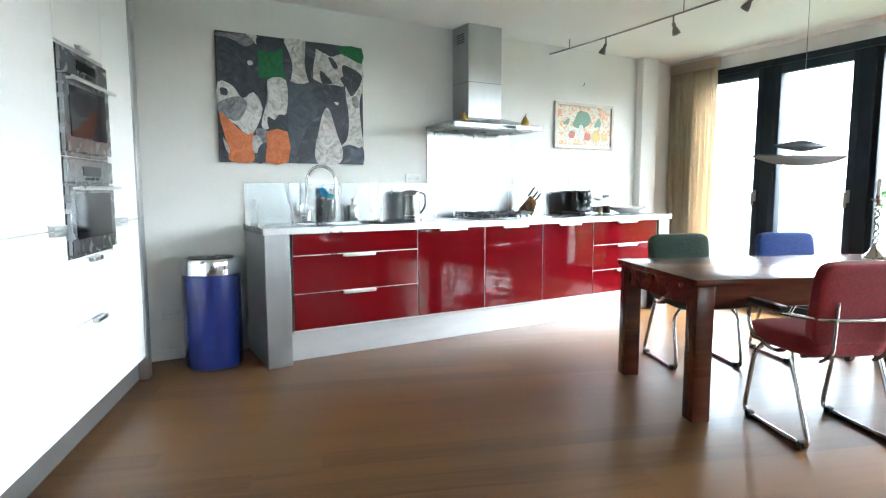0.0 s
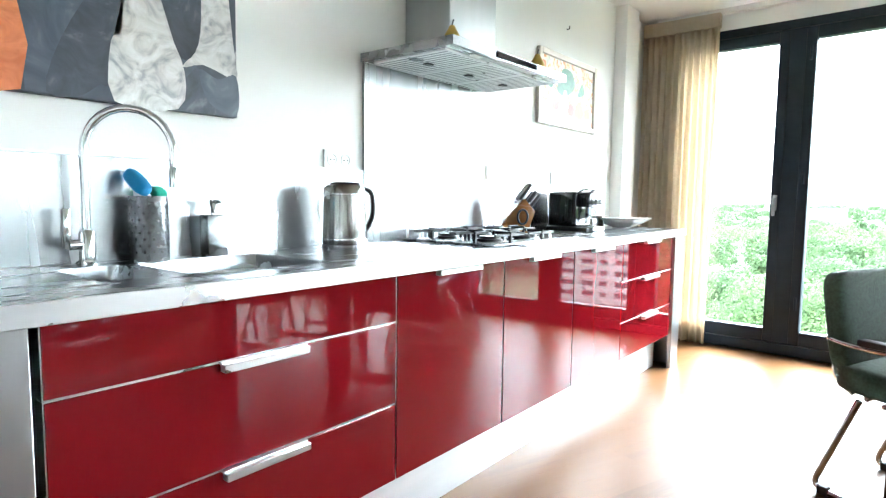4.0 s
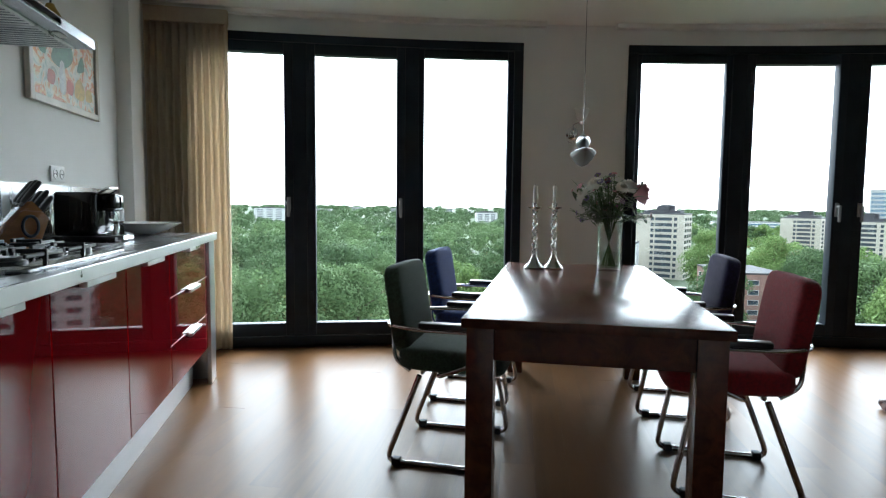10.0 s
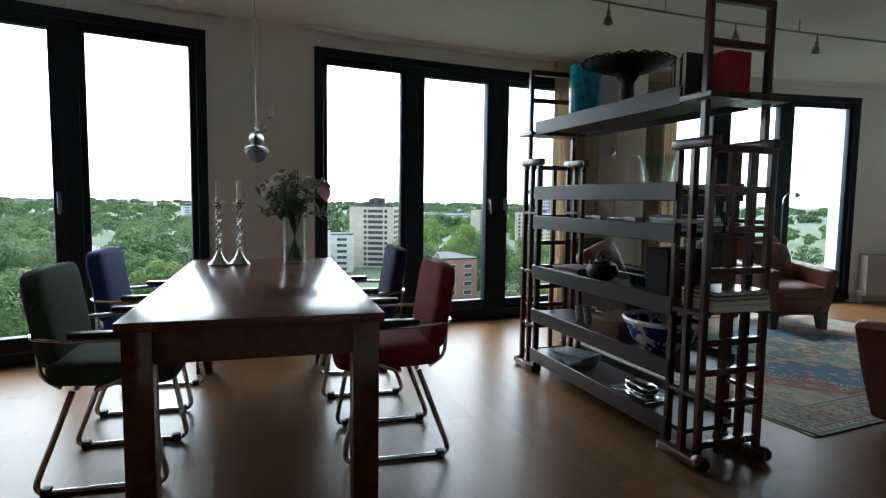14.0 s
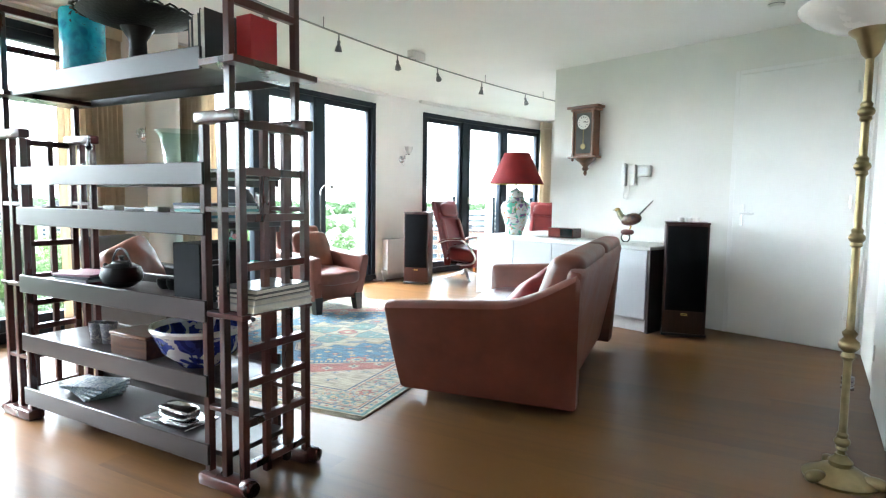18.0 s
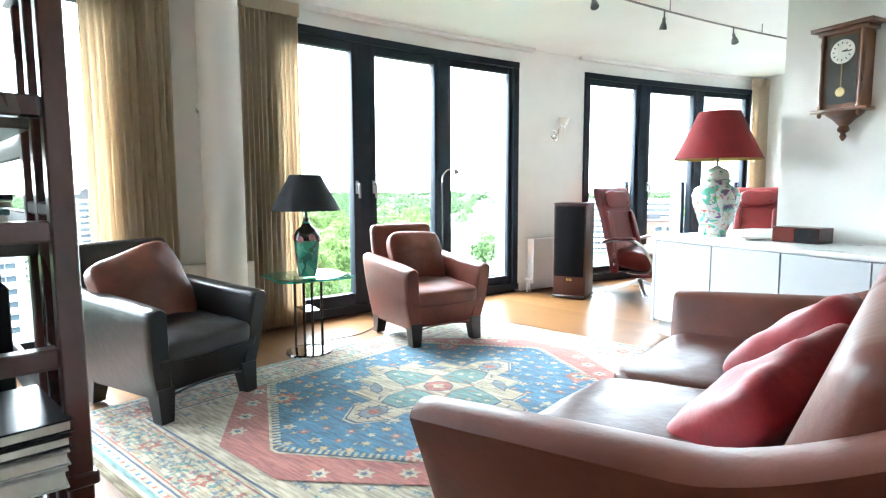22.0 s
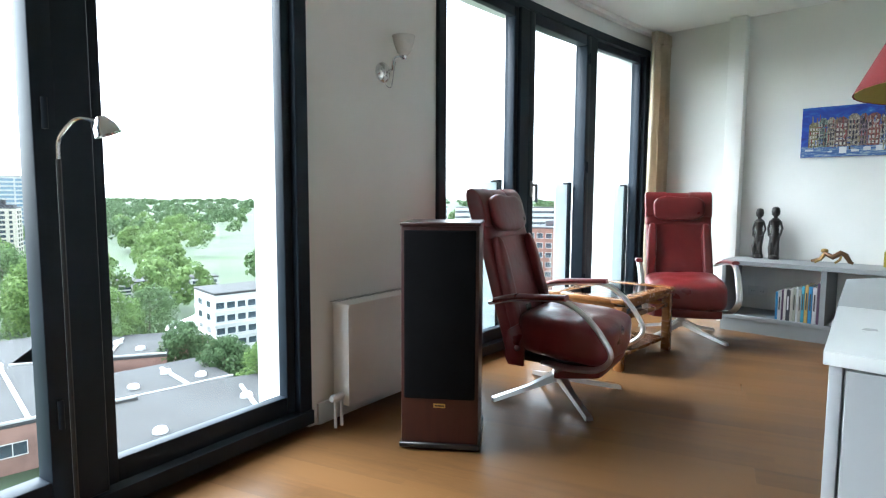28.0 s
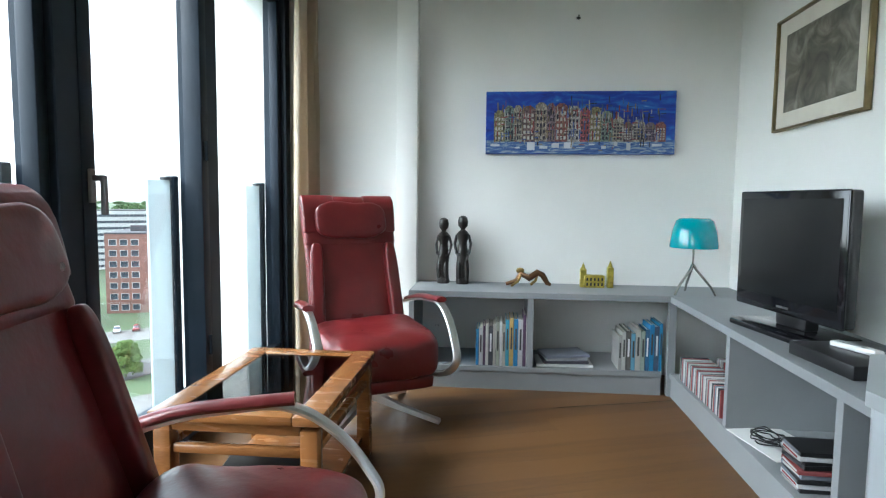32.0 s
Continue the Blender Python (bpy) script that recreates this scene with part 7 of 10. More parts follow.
for x, y in ((-0.09, -0.06), (0.09, -0.06), (-0.09, 0.06), (0.09, 0.06)):
    part("post", tube([(x, y, 0.02), (x, y, 0.518)], 0.009, 10), pmat("gunmetal", (0.06, 0.055, 0.05), 0.3, 0.8), stb)
part("brace", box(-0.10, 0.10, -0.05, 0.05, 0.30, 0.306), SMOKE_GLASS, stb)


def jar_glaze(name, base, motifs, sc):
    """Glazed porcelain with scattered painted flowers in several colours."""
    m, nt, b = nodes_of(name)
    tc = nt.nodes.new("ShaderNodeTexCoord")
    prev = None
    col = nt.nodes.new("ShaderNodeRGB")
    col.outputs[0].default_value = (*base, 1)
    prev = col.outputs[0]
    for i, (c, s, thr) in enumerate(motifs):
        mp = nt.nodes.new("ShaderNodeMapping")
        mp.inputs["Location"].default_value = (i * 3.1, i * 1.7, i * 2.3)
        n = nt.nodes.new("ShaderNodeTexNoise")
        n.inputs["Scale"].default_value, n.inputs["Distortion"].default_value, n.inputs["Detail"].default_value = s * sc, 1.4, 3
        nt.links.new(tc.outputs["Object"], mp.inputs[0])
        nt.links.new(mp.outputs[0], n.inputs["Vector"])
        rp = nt.nodes.new("ShaderNodeValToRGB")
        rp.color_ramp.elements[0].position, rp.color_ramp.elements[1].position = thr, thr + 0.025
        nt.links.new(n.outputs[0], rp.inputs[0])
        mx = nt.nodes.new("ShaderNodeMix")
        mx.data_type = "RGBA"
        nt.links.new(rp.outputs[0], mx.inputs["Factor"])
        nt.links.new(prev, mx.inputs[6])
        mx.inputs[7].default_value = (*c, 1)
        prev = mx.outputs[2]
    nt.links.new(prev, b.inputs["Base Color"])
    b.inputs["Roughness"].default_value, b.inputs["Coat Weight"].default_value = 0.15, 0.5
    return m


def table_lamp(m, label, prof, glaze, shade, sm, base_mat, inner):
    l = thing("table_lamp", label, "table lamp", m)
    part("vase", lathe(prof, 44), glaze, l, "glazed porcelain lamp vase")
    zt = prof[-1][1]
    part("neck", lathe([(0.02, zt - 0.01), (0.02, zt + 0.02), (0.010, zt + 0.03), (0.010, shade[0][1] + 0.03), (0, shade[0][1] + 0.03)], 16), base_mat, l)
    sh = part("shade", lathe(shade, 48, cap=False), sm, l)
    part("lining", lathe([(r - 0.004, z + 0.001) for r, z in shade], 48, cap=False), inner, sh)
    return l


LINING = cloth_mat("gold_lining", (0.55, 0.40, 0.10), 0.4)
G1 = jar_glaze("green_vase_glaze", (0.035, 0.25, 0.16), [((0.12, 0.40, 0.28), 7, 0.52), ((0.02, 0.10, 0.07), 12, 0.56)], 1.0)
tl = table_lamp(pose(2.64, -6.64, 0.53), "table lamp with a green vase and a dark conical shade",
                [(0, 0), (0.055, 0), (0.058, 0.01), (0.07, 0.10), (0.082, 0.22), (0.083, 0.26), (0.066, 0.30), (0.035, 0.325), (0.025, 0.345), (0.028, 0.36)], G1,
                [(0.225, 0.43), (0.16, 0.55), (0.10, 0.66)], pmat("black_shade", (0.018, 0.020, 0.028), 0.8, bump=0.3, bscale=300), BLACK_PL, pmat("shade_lining", (0.5, 0.42, 0.25), 0.7))
part("shoulder_glaze", lathe([(0.0845, 0.235), (0.0845, 0.262), (0.0675, 0.302), (0.036, 0.327), (0.026, 0.347)], 44, cap=False), BLACK_GLOSS, tl, "dark glazed shoulder")
PINK_GLAZE = pmat("pink_glaze", (0.55, 0.26, 0.28), 0.2, var=0.3, scale=40)
for k in range(7):
    a = 2 * math.pi * k / 7
    pk = lathe([(0.024, 0), (0.020, 0.004), (0, 0.005)], 8, None, Matrix.Translation((0.084 * math.cos(a), 0.084 * math.sin(a), 0.245 + 0.012 * (k % 2))) @ pose(0, 0, 0, 0, 90, math.degrees(a)))
    part("painted_lotus", pk, PINK_GLAZE, tl, "pink lotus flower in raised glaze")
cd = thing("lamp_cord", "thin black lamp cord lying on the floor", "cable")
part("cord", tube(rounded([(2.70, -6.74, 0.03), (2.75, -6.95, 0.006), (2.62, -7.20, 0.006), (2.70, -7.6, 0.006), (2.95, -7.8, 0.006)], 0.15, 8), 0.0035, 6), BLACK_PL, cd)

# floor reading lamp at the third window
fl_ = thing("reading_lamp", "slim chrome floor reading lamp with a small hooded head", "floor lamp", pose(2.62, -8.55, 0, 0, 0, 30))
part("base", lathe([(0, 0), (0.12, 0), (0.12, 0.015), (0.02, 0.022), (0, 0.022)], 30), CHROME, fl_)
part("pole", tube([(0, 0, 0.02), (0, 0, 1.16)], 0.007, 8), BLACK_PL, fl_)
part("arm", tube(rounded([(0, 0, 1.15), (0.0, 0, 1.22), (-0.05, 0.02, 1.28), (-0.10, 0.03, 1.27)], 0.03, 5), 0.006, 8), CHROME, fl_)
part("head", lathe([(0, 0.03), (0.015, 0.028), (0.035, 0.0), (0.04, -0.025), (0.036, -0.025), (0.03, 0), (0, 0.02)], 24, m=pose(-0.12, 0.03, 1.255, 0, 20, 0)), CHROME, fl_)


# loudspeakers
def speaker(m, w, d, h, label):
    s = thing("loudspeaker", label, "loudspeaker", m, "floor-standing loudspeakers")
    part("cabinet", box(-w / 2, w / 2, -d + 0.02, 0, 0.03, h, 0.006), SPEAKER_WOOD, s)
    part("plinth", box(-w / 2 - 0.008, w / 2 + 0.008, -d, 0.012, 0.012, 0.034, 0.004, 1), BLACK_PL, s)
    part("top_board", box(-w / 2 - 0.004, w / 2 + 0.004, -d + 0.016, 0.006, h, h + 0.015, 0.004, 1), SPEAKER_WOOD, s)
    part("grille", box(-w / 2 + 0.014, w / 2 - 0.014, 0.0, 0.016, 0.225, h - 0.016, 0.006), GRILLE, s, "black cloth grille")
    bd = part("badge", box(-0.025, 0.025, 0.0005, 0.003, 0.185, 0.203, 0.001, 1), pmat("gold_badge", (0.60, 0.45, 0.14), 0.35, 0.8), s, "small gold badge")
    part("badge_bar", box(-0.019, 0.019, 0.0031, 0.0036, 0.191, 0.197), BLACK_PL, bd)
    for x in (-w / 2 + 0.03, w / 2 - 0.03):
        for y in (-d + 0.04, -0.03):
            part("spike", lathe([(0.004, 0), (0.013, 0.014), (0, 0.014)], 10, m=Matrix.Translation((x, y, 0))), BLACK_PL, s)
    return s


speaker(pose(1.61, -9.33, 0, 0, 0, -1), 0.322, 0.34, 0.94, "rosewood floor-standing loudspeaker near the radiator")
speaker(pose(-1.197, -6.93, 0, 0, 0, -9), 0.335, 0.34, 0.945, "rosewood floor-standing loudspeaker beside the white cabinet")

# radiators on the piers


def radiator(a0, a1, label):
    r = thing("radiator", label, "radiator")
    part("panel", arc_block(a0, a1, R - 0.15, R - 0.05, 0.09, 0.55), WHITE_PL, r)
    part("top_cover", arc_block(a0, a1, R - 0.155, R - 0.045, 0.55, 0.565), WHITE_PL, r)
    part("skirting", arc_block(a0 + 0.25, a1, R - 0.035, R - 0.021, 0.0, 0.10), WHITE_PL, r)
    g = bmesh.new()
    for k in range(24):
        a = a0 + (a1 - a0) * (k + 0.5) / 24
        box(-0.004, 0.004, -0.09, 0.0, 0.5655, 0.567, bm=g, m=arc_frame(a, R - 0.06))
    part("top_grille", g, GREY_LACQ, r)
    v = part("valve", lathe([(0, -0.03), (0.014, -0.03), (0.018, -0.01), (0.018, 0.03), (0.013, 0.045), (0, 0.045)], 16, m=arc_frame(a0 + 0.12, R - 0.12, 0.14) @ pose(0, 0, 0, 0, 90, 0)), WHITE_PL, r)
    for q in (0.06, 0.18):
        p = arc(a0 + q, R - 0.12, 0)
        part("pipe", tube([(p.x, p.y, 0), (p.x, p.y, 0.15)], 0.008, 8), WHITE_PL, r)
    return r


radiator(-29.81, -31.72, "white panel radiator on the pier")
radiator(-18.76, -20.63, "white panel radiator behind the column")
radiator(-8.18, -10.03, "white panel radiator on the dining pier")

# white low cabinet along the clock wall, with its return towards the television
wc = thing("sideboard", "long white low cabinet with flush doors and a dark end panel", "sideboard", RAD)
CU0, CU1, CN, CB, CH = 3.58, 5.62, -6.08, -6.70, 0.745
part("body", box(CU0 + 0.03, CU1 - 0.005, CB, CN - 0.021, 0.11, CH - 0.03), SIDE_LACQ, wc)
part("top", prism([(CU0, CB), (CU1 + 0.09, CB), (CU1 + 0.01, CN + 0.008), (CU0, CN + 0.008)], CH - 0.0295, CH, bev=0.002), pmat("pale_grey_top", (0.62, 0.64, 0.64), 0.3, var=0.03), wc)
part("end_panel", box(CU0 + 0.0, CU0 + 0.028, CB, CN, 0.0, CH - 0.03, 0.002, 1), pmat("dark_end_panel", (0.03, 0.022, 0.02), 0.35), wc, "dark veneered end panel")
part("plinth", box(CU0 + 0.03, CU1 - 0.035, CB, CN - 0.045, 0, 0.11), pmat("grey_plinth", (0.45, 0.46, 0.46), 0.4), wc)
part("side_panel", prism([(CU1 - 0.024, CB), (CU1 + 0.078, CB), (CU1, CN), (CU1 - 0.024, CN)], 0.10, CH - 0.03, bev=0.002), SIDE_LACQ, wc)
ds = [CU0 + 0.03, 4.11, 4.61, 5.10, CU1 - 0.026]
for a, b in zip(ds, ds[1:]):
    part("door", box(a + 0.004, b - 0.004, CN - 0.02, CN, 0.12, CH - 0.036, 0.0015, 1), SIDE_LACQ, wc)
wr = thing("cabinet_return", "white cabinet panel with a grey top turning the corner", "cabinet", RAD)
part("panel", prism([(5.04, -7.65), (5.62, -7.65), (5.785, -7.38), (5.70, -6.706), (5.04, -6.73)], 0.0, CH - 0.03, bev=0.002), SIDE_LACQ, wr)
part("top", prism([(5.036, -7.66), (5.625, -7.66), (5.797, -7.385), (5.712, -6.704), (5.036, -6.725)], CH - 0.029, CH, bev=0.002), pmat("grey_top", (0.40, 0.42, 0.43), 0.4, var=0.03), wr)

G2 = jar_glaze("famille_rose_glaze", (0.50, 0.52, 0.49), [((0.12, 0.38, 0.28), 9, 0.54), ((0.05, 0.22, 0.13), 13, 0.62), ((0.45, 0.12, 0.07), 15, 0.64), ((0.18, 0.10, 0.22), 10, 0.61), ((0.46, 0.18, 0.20), 17, 0.65), ((0.45, 0.36, 0.10), 21, 0.64)], 0.9)
rl = table_lamp(RAD @ pose(5.36, -6.41, CH) @ Matrix.Scale(0.925, 4), "table lamp with a flowered porcelain jar and a red shade",
                [(0, 0.0), (0.086, 0.0), (0.091, 0.019), (0.085, 0.026), (0.128, 0.128), (0.170, 0.256), (0.177, 0.32), (0.155, 0.378), (0.098, 0.408), (0.094, 0.435)], G2,
                [(0.325, 0.60), (0.255, 0.74), (0.15, 0.965)], pmat("red_shade", (0.24, 0.012, 0.016), 0.75, bump=0.3, bscale=300), BRASS, LINING)
part("lid", lathe([(0.116, 0.427), (0.119, 0.438), (0.094, 0.448), (0.097, 0.480), (0.078, 0.520), (0.034, 0.540), (0.017, 0.555), (0, 0.555)], 40), G2, rl)
part("foot_band", lathe([(0.0845, 0.002), (0.086, 0.020), (0.079, 0.027)], 40, cap=False), BRASS, rl)
wbx = thing("wooden_box", "glossy dark red wooden box on the sideboard", "box", RAD @ pose(4.765, -6.50, CH, 0, 0, 3))
part("case", box(-0.15, 0.15, -0.08, 0.08, 0, 0.10, 0.004, 1), pmat("dark_red_lacquer", (0.06, 0.012, 0.01), 0.2), wbx)
part("front_panel", box(-0.145, -0.0, 0.0801, 0.082, 0.006, 0.094), BLACK_GLOSS, wbx)
part("front_panel", box(0.003, 0.145, 0.0801, 0.082, 0.006, 0.094), pmat("dark_red_front", (0.10, 0.02, 0.016), 0.15), wbx)
pl = thing("dish", "small pale dish on the sideboard", "dish", RAD @ pose(5.02, -6.4, CH))
part("dish", lathe([(0, 0.003), (0.04, 0.0), (0.09, 0.012), (0.088, 0.015), (0.04, 0.006), (0, 0.006)], 28), PORCELAIN, pl)
# bird sculpture
bd_ = thing("bird_sculpture", "painted metal bird sculpture on a small round stand", "sculpture", RAD @ pose(4.04, -6.46, CH, 0, 0, 0) @ Matrix.Scale(0.86, 4))
part("stand_hoop", tube([(0.05 * math.cos(a), 0, 0.05 + 0.05 * math.sin(a)) for a in [2 * math.pi * k / 20 for k in range(20)]], 0.008, 8, closed=True), BLACK_PL, bd_)
part("stand_ball", pillow(0.15, 0.10, 0.07, 2.2, 8, m=Matrix.Translation((-0.02, 0, 0.11))), pmat("rust_red", (0.10, 0.02, 0.015), 0.4), bd_)
part("leg", tube([(-0.04, 0, 0.13), (-0.06, 0, 0.17), (-0.045, 0, 0.21)], 0.01, 8), BRONZE, bd_)
part("body", pillow(0.24, 0.11, 0.13, 2.2, 12, m=pose(-0.06, 0, 0.25, 0, 12, 0)), stroke_mat("painted_plumage", [(0.35, (0.03, 0.010, 0.008)), (0.5, (0.09, 0.03, 0.015)), (0.65, (0.13, 0.10, 0.04))], 14, 1, rough=0.35), bd_)
part("neck", tube([(0.02, 0, 0.25), (0.07, 0, 0.29), (0.10, 0, 0.34)], lambda t: 0.045 - 0.022 * t, 12), stroke_mat("green_plumage", [(0.35, (0.03, 0.03, 0.01)), (0.55, (0.17, 0.15, 0.06)), (0.7, (0.05, 0.07, 0.03))], 22, 1, rough=0.35), bd_)
part("head", pillow(0.06, 0.045, 0.05, 2.2, 8, m=Matrix.Translation((0.108, 0, 0.35))), BRONZE, bd_)
part("beak", lathe([(0.012, 0), (0.0, 0.045)], 8, m=pose(0.13, 0, 0.35, 0, 95, 0)), BRASS, bd_)
part("tail", shell([[(-0.12, 0.03, 0.27), (-0.12, -0.03, 0.27), (-0.14, -0.03, 0.29), (-0.14, 0.03, 0.29)], [(-0.30, 0.012, 0.45), (-0.30, -0.012, 0.45), (-0.305, -0.012, 0.457), (-0.305, 0.012, 0.457)]]), stroke_mat("tail_feather", [(0.4, (0.03, 0.03, 0.03)), (0.6, (0.3, 0.3, 0.28))], 30, 1), bd_)
for k in range(3):
    gl = thing("small_glass", "row of small white glasses on the loudspeaker", "glass", pose(-1.30 + 0.06 * k, -7.10 - 0.009 * k, 0.961), "small glasses")
    part("glass", lathe([(0, 0.003), (0.022, 0.0), (0.026, 0.035), (0.023, 0.035), (0.02, 0.006), (0, 0.006)], 18), WHITE_PL, gl)

# clock wall: clock, intercom, thermostat, doors


def on_clock(u, z):
    return RAD @ pose(u, -6.72, z, 0, 0, 180)


ck = thing("wall_clock", "walnut regulator wall clock with a white enamel dial", "clock", on_clock(4.65, 1.385))
part("case", box(-0.125, 0.125, -0.105, -0.001, 0.20, 0.66, 0.004, 1), CLOCK_WOOD, ck)
part("cornice", prism([(-0.185, -0.15), (0.185, -0.15), (0.175, 0.0), (-0.175, 0.0)], 0.685, 0.71, bev=0.004), CLOCK_WOOD, ck)
part("cornice_step", prism([(-0.15, -0.125), (0.15, -0.125), (0.15, -0.001), (-0.15, -0.001)], 0.658, 0.686, bev=0.006), CLOCK_WOOD, ck)
part("bottom_board", prism([(-0.17, -0.135), (0.17, -0.135), (0.15, -0.001), (-0.15, -0.001)], 0.182, 0.202, bev=0.004), CLOCK_WOOD, ck)
part("bracket", lathe([(0, 0.0), (0.012, 0.012), (0.02, 0.03), (0.013, 0.05), (0.03, 0.062), (0.035, 0.075), (0.025, 0.095), (0.06, 0.135), (0.10, 0.165), (0.11, 0.182), (0, 0.182)], 28, m=Matrix.Translation((0, -0.055, 0))), CLOCK_WOOD, ck)
for s in (-1, 1):
    part("side_column", lathe([(0.006, 0.15), (0.014, 0.165), (0.010, 0.18), (0.017, 0.205), (0.010, 0.24), (0.013, 0.30), (0.010, 0.36), (0.010, 0.56), (0.014, 0.60), (0.010, 0.63), (0.013, 0.66), (0, 0.66)], 16, m=Matrix.Translation((s * 0.118, -0.118, 0))), CLOCK_WOOD, ck)
part("door_glass", box(-0.088, 0.088, -0.109, -0.106, 0.23, 0.64), pmat("dark_clock_glass", (0.10, 0.10, 0.095), 0.08), ck, "dim glazed clock door")
di = part("dial", lathe([(0.072, 0), (0.072, 0.004), (0.064, 0.007), (0, 0.007)], 36, m=pose(0, -0.109, 0.545, 90, 0, 0)), pmat("enamel_dial", (0.75, 0.73, 0.68), 0.25), ck, "white enamel dial")
tk = bmesh.new()
for k in range(12):
    box(-0.003, 0.003, -0.0005, 0.0006, 0.045, 0.058, bm=tk, m=pose(0, -0.1165, 0.545) @ pose(0, 0, 0, 0, 30 * k, 0))
part("numeral", tk, BLACK_PL, di, "black hour marks")
hb_ = box(-0.003, 0.003, -0.001, 0.001, 0, 0.05, bm=None, m=pose(0, -0.118, 0.545, 0, 95, 0))
box(-0.0035, 0.0035, -0.001, 0.001, 0, 0.035, bm=hb_, m=pose(0, -0.1185, 0.545, 0, 80, 0))
part("clock_hand", hb_, BLACK_PL, di)
part("pendulum", lathe([(0.03, 0), (0.028, 0.005), (0, 0.008)], 24, m=pose(0, -0.110, 0.30, 90, 0, 0)), BRASS, ck)
part("pendulum_rod", box(-0.004, 0.004, -0.112, -0.1095, 0.32, 0.48), BRASS, ck)
ic = thing("intercom", "white wall intercom with handset and coiled cord", "intercom", on_clock(4.14, 1.285))
part("base", box(-0.04, 0.04, -0.035, 0, 0, 0.20, 0.006), WHITE_PL, ic)
part("handset", box(-0.092, -0.05, -0.06, -0.005, -0.01, 0.215, 0.014, 3), WHITE_PL, ic)
part("screen", box(-0.03, 0.03, -0.0365, -0.035, 0.11, 0.185), pmat("pale_screen", (0.85, 0.86, 0.88), 0.25), ic)
part("cord", tube(rounded([(-0.071, -0.03, -0.01), (-0.08, -0.03, -0.13), (-0.03, -0.03, -0.14), (-0.02, -0.02, 0.0)], 0.03, 5), 0.006, 7), WHITE_PL, ic)
th = thing("thermostat", "white wall thermostat with a pale display", "thermostat", on_clock(4.01, 1.365))
part("body", box(-0.07, 0.07, -0.03, 0, 0, 0.11, 0.01, 3), WHITE_PL, th)
part("display", box(-0.045, 0.045, -0.0315, -0.03, 0.025, 0.085), pmat("pale_display", (0.85, 0.86, 0.88), 0.25), th)


def flat_door(n, m, w, h, label, hx):
    d = structure(new(f"door_{n}"), label, "door")
    d.matrix_basis = m
    part("door_frame", box(-w / 2 - 0.04, -w / 2 - 0.004, -0.012, 0.0, 0, h + 0.04, 0.002, 1), WHITE_LACQ, d)
    part("door_frame", box(w / 2 + 0.004, w / 2 + 0.04, -0.012, 0.0, 0, h + 0.04, 0.002, 1), WHITE_LACQ, d)
    part("door_frame", box(-w / 2 - 0.004, w / 2 + 0.004, -0.012, 0.0, h + 0.005, h + 0.04, 0.002, 1), WHITE_LACQ, d)
    part("door_leaf", box(-w / 2, w / 2, -0.022, 0.0, 0.012, h, 0.002, 1), WHITE_LACQ, d)
    ln = box(hx - 0.012, hx + 0.012, -0.030, -0.022, 0.93, 1.11, 0.003, 1)
    part("escutcheon", ln, ALU, d)
    s = 1 if hx < 0 else -1
    part("door_handle", tube(rounded([(hx, -0.025, 1.04), (hx, -0.07, 1.04), (hx + s * 0.11, -0.07, 1.04)], 0.015, 4), 0.009, 10), ALU, d, "aluminium lever handle")
    for z in (0.25, 1.1, 1.95):
        part("hinge", lathe([(0.008, z), (0.008, z + 0.09)], 8, m=Matrix.Translation((-hx + (0.03 if hx < 0 else -0.03) * -1, -0.024, 0))), ALU, d)
    return d


flat_door(1, on_clock(2.695, 0), 0.95, 2.20, "plain white flush door in the clock wall", -0.40)
sd_ = Vector((-1.50, -4.52, 0)) - corner
ang = math.degrees(math.atan2(sd_.y, sd_.x))
mid = corner + sd_ * 0.72
flat_door(2, Matrix.Translation((mid.x, mid.y, 0)) @ pose(0, 0, 0, 0, 0, ang + 180) @ pose(0, -0.0, 0, 0, 0, 180) @ pose(0, 0, 0), 0.86, 2.2, "plain white flush door in the side wall", 0.37)
for nm, m, l in (("baseboard_1", on_clock(3.75, 0), (-1.0, 0.36)),):
    structure(link(nm, box(l[0], l[1], -0.012, 0, 0, 0.06, 0.002, 1), WHITE_LACQ), "white painted skirting board", "skirting").matrix_basis = m
structure(link("baseboard_2", box(-0.72, 0.0, -0.012, 0, 0, 0.07, 0.002, 1), WHITE_LACQ), "white painted skirting board behind the bin", "skirting")
cn = thing("door_stop", "small steel door stop on the floor", "door stop", pose(-1.872, -5.71, 0))
part("cylinder", lathe([(0, 0), (0.035, 0), (0.035, 0.02), (0.03, 0.024), (0.03, 0.028), (0.035, 0.032), (0.035, 0.05), (0.03, 0.054), (0.035, 0.058), (0.035, 0.08), (0, 0.082)], 24), STEEL, cn)

# brass standard lamp
bl = thing("standard_lamp", "tall aged brass standard lamp with a pale glass bowl", "floor lamp", pose(-1.235, -4.416, 0))
part("base", lathe([(0, 0), (0.13, 0), (0.135, 0.012), (0.10, 0.03), (0.07, 0.05), (0.04, 0.06), (0.045, 0.08), (0.025, 0.10), (0.022, 0.11), (0, 0.11)], 32), BRASS, bl)
for k in range(3):
    a = 2 * math.pi * k / 3 + 0.4
    part("paw_foot", pillow(0.09, 0.05, 0.05, 2.4, 8, m=pose(0.12 * math.cos(a), 0.12 * math.sin(a), 0.025, 0, 0, math.degrees(a))), BRASS, bl)
part("pole", lathe([(0.015, 0.10), (0.014, 1.72), (0, 1.72)], 18), BRASS, bl)
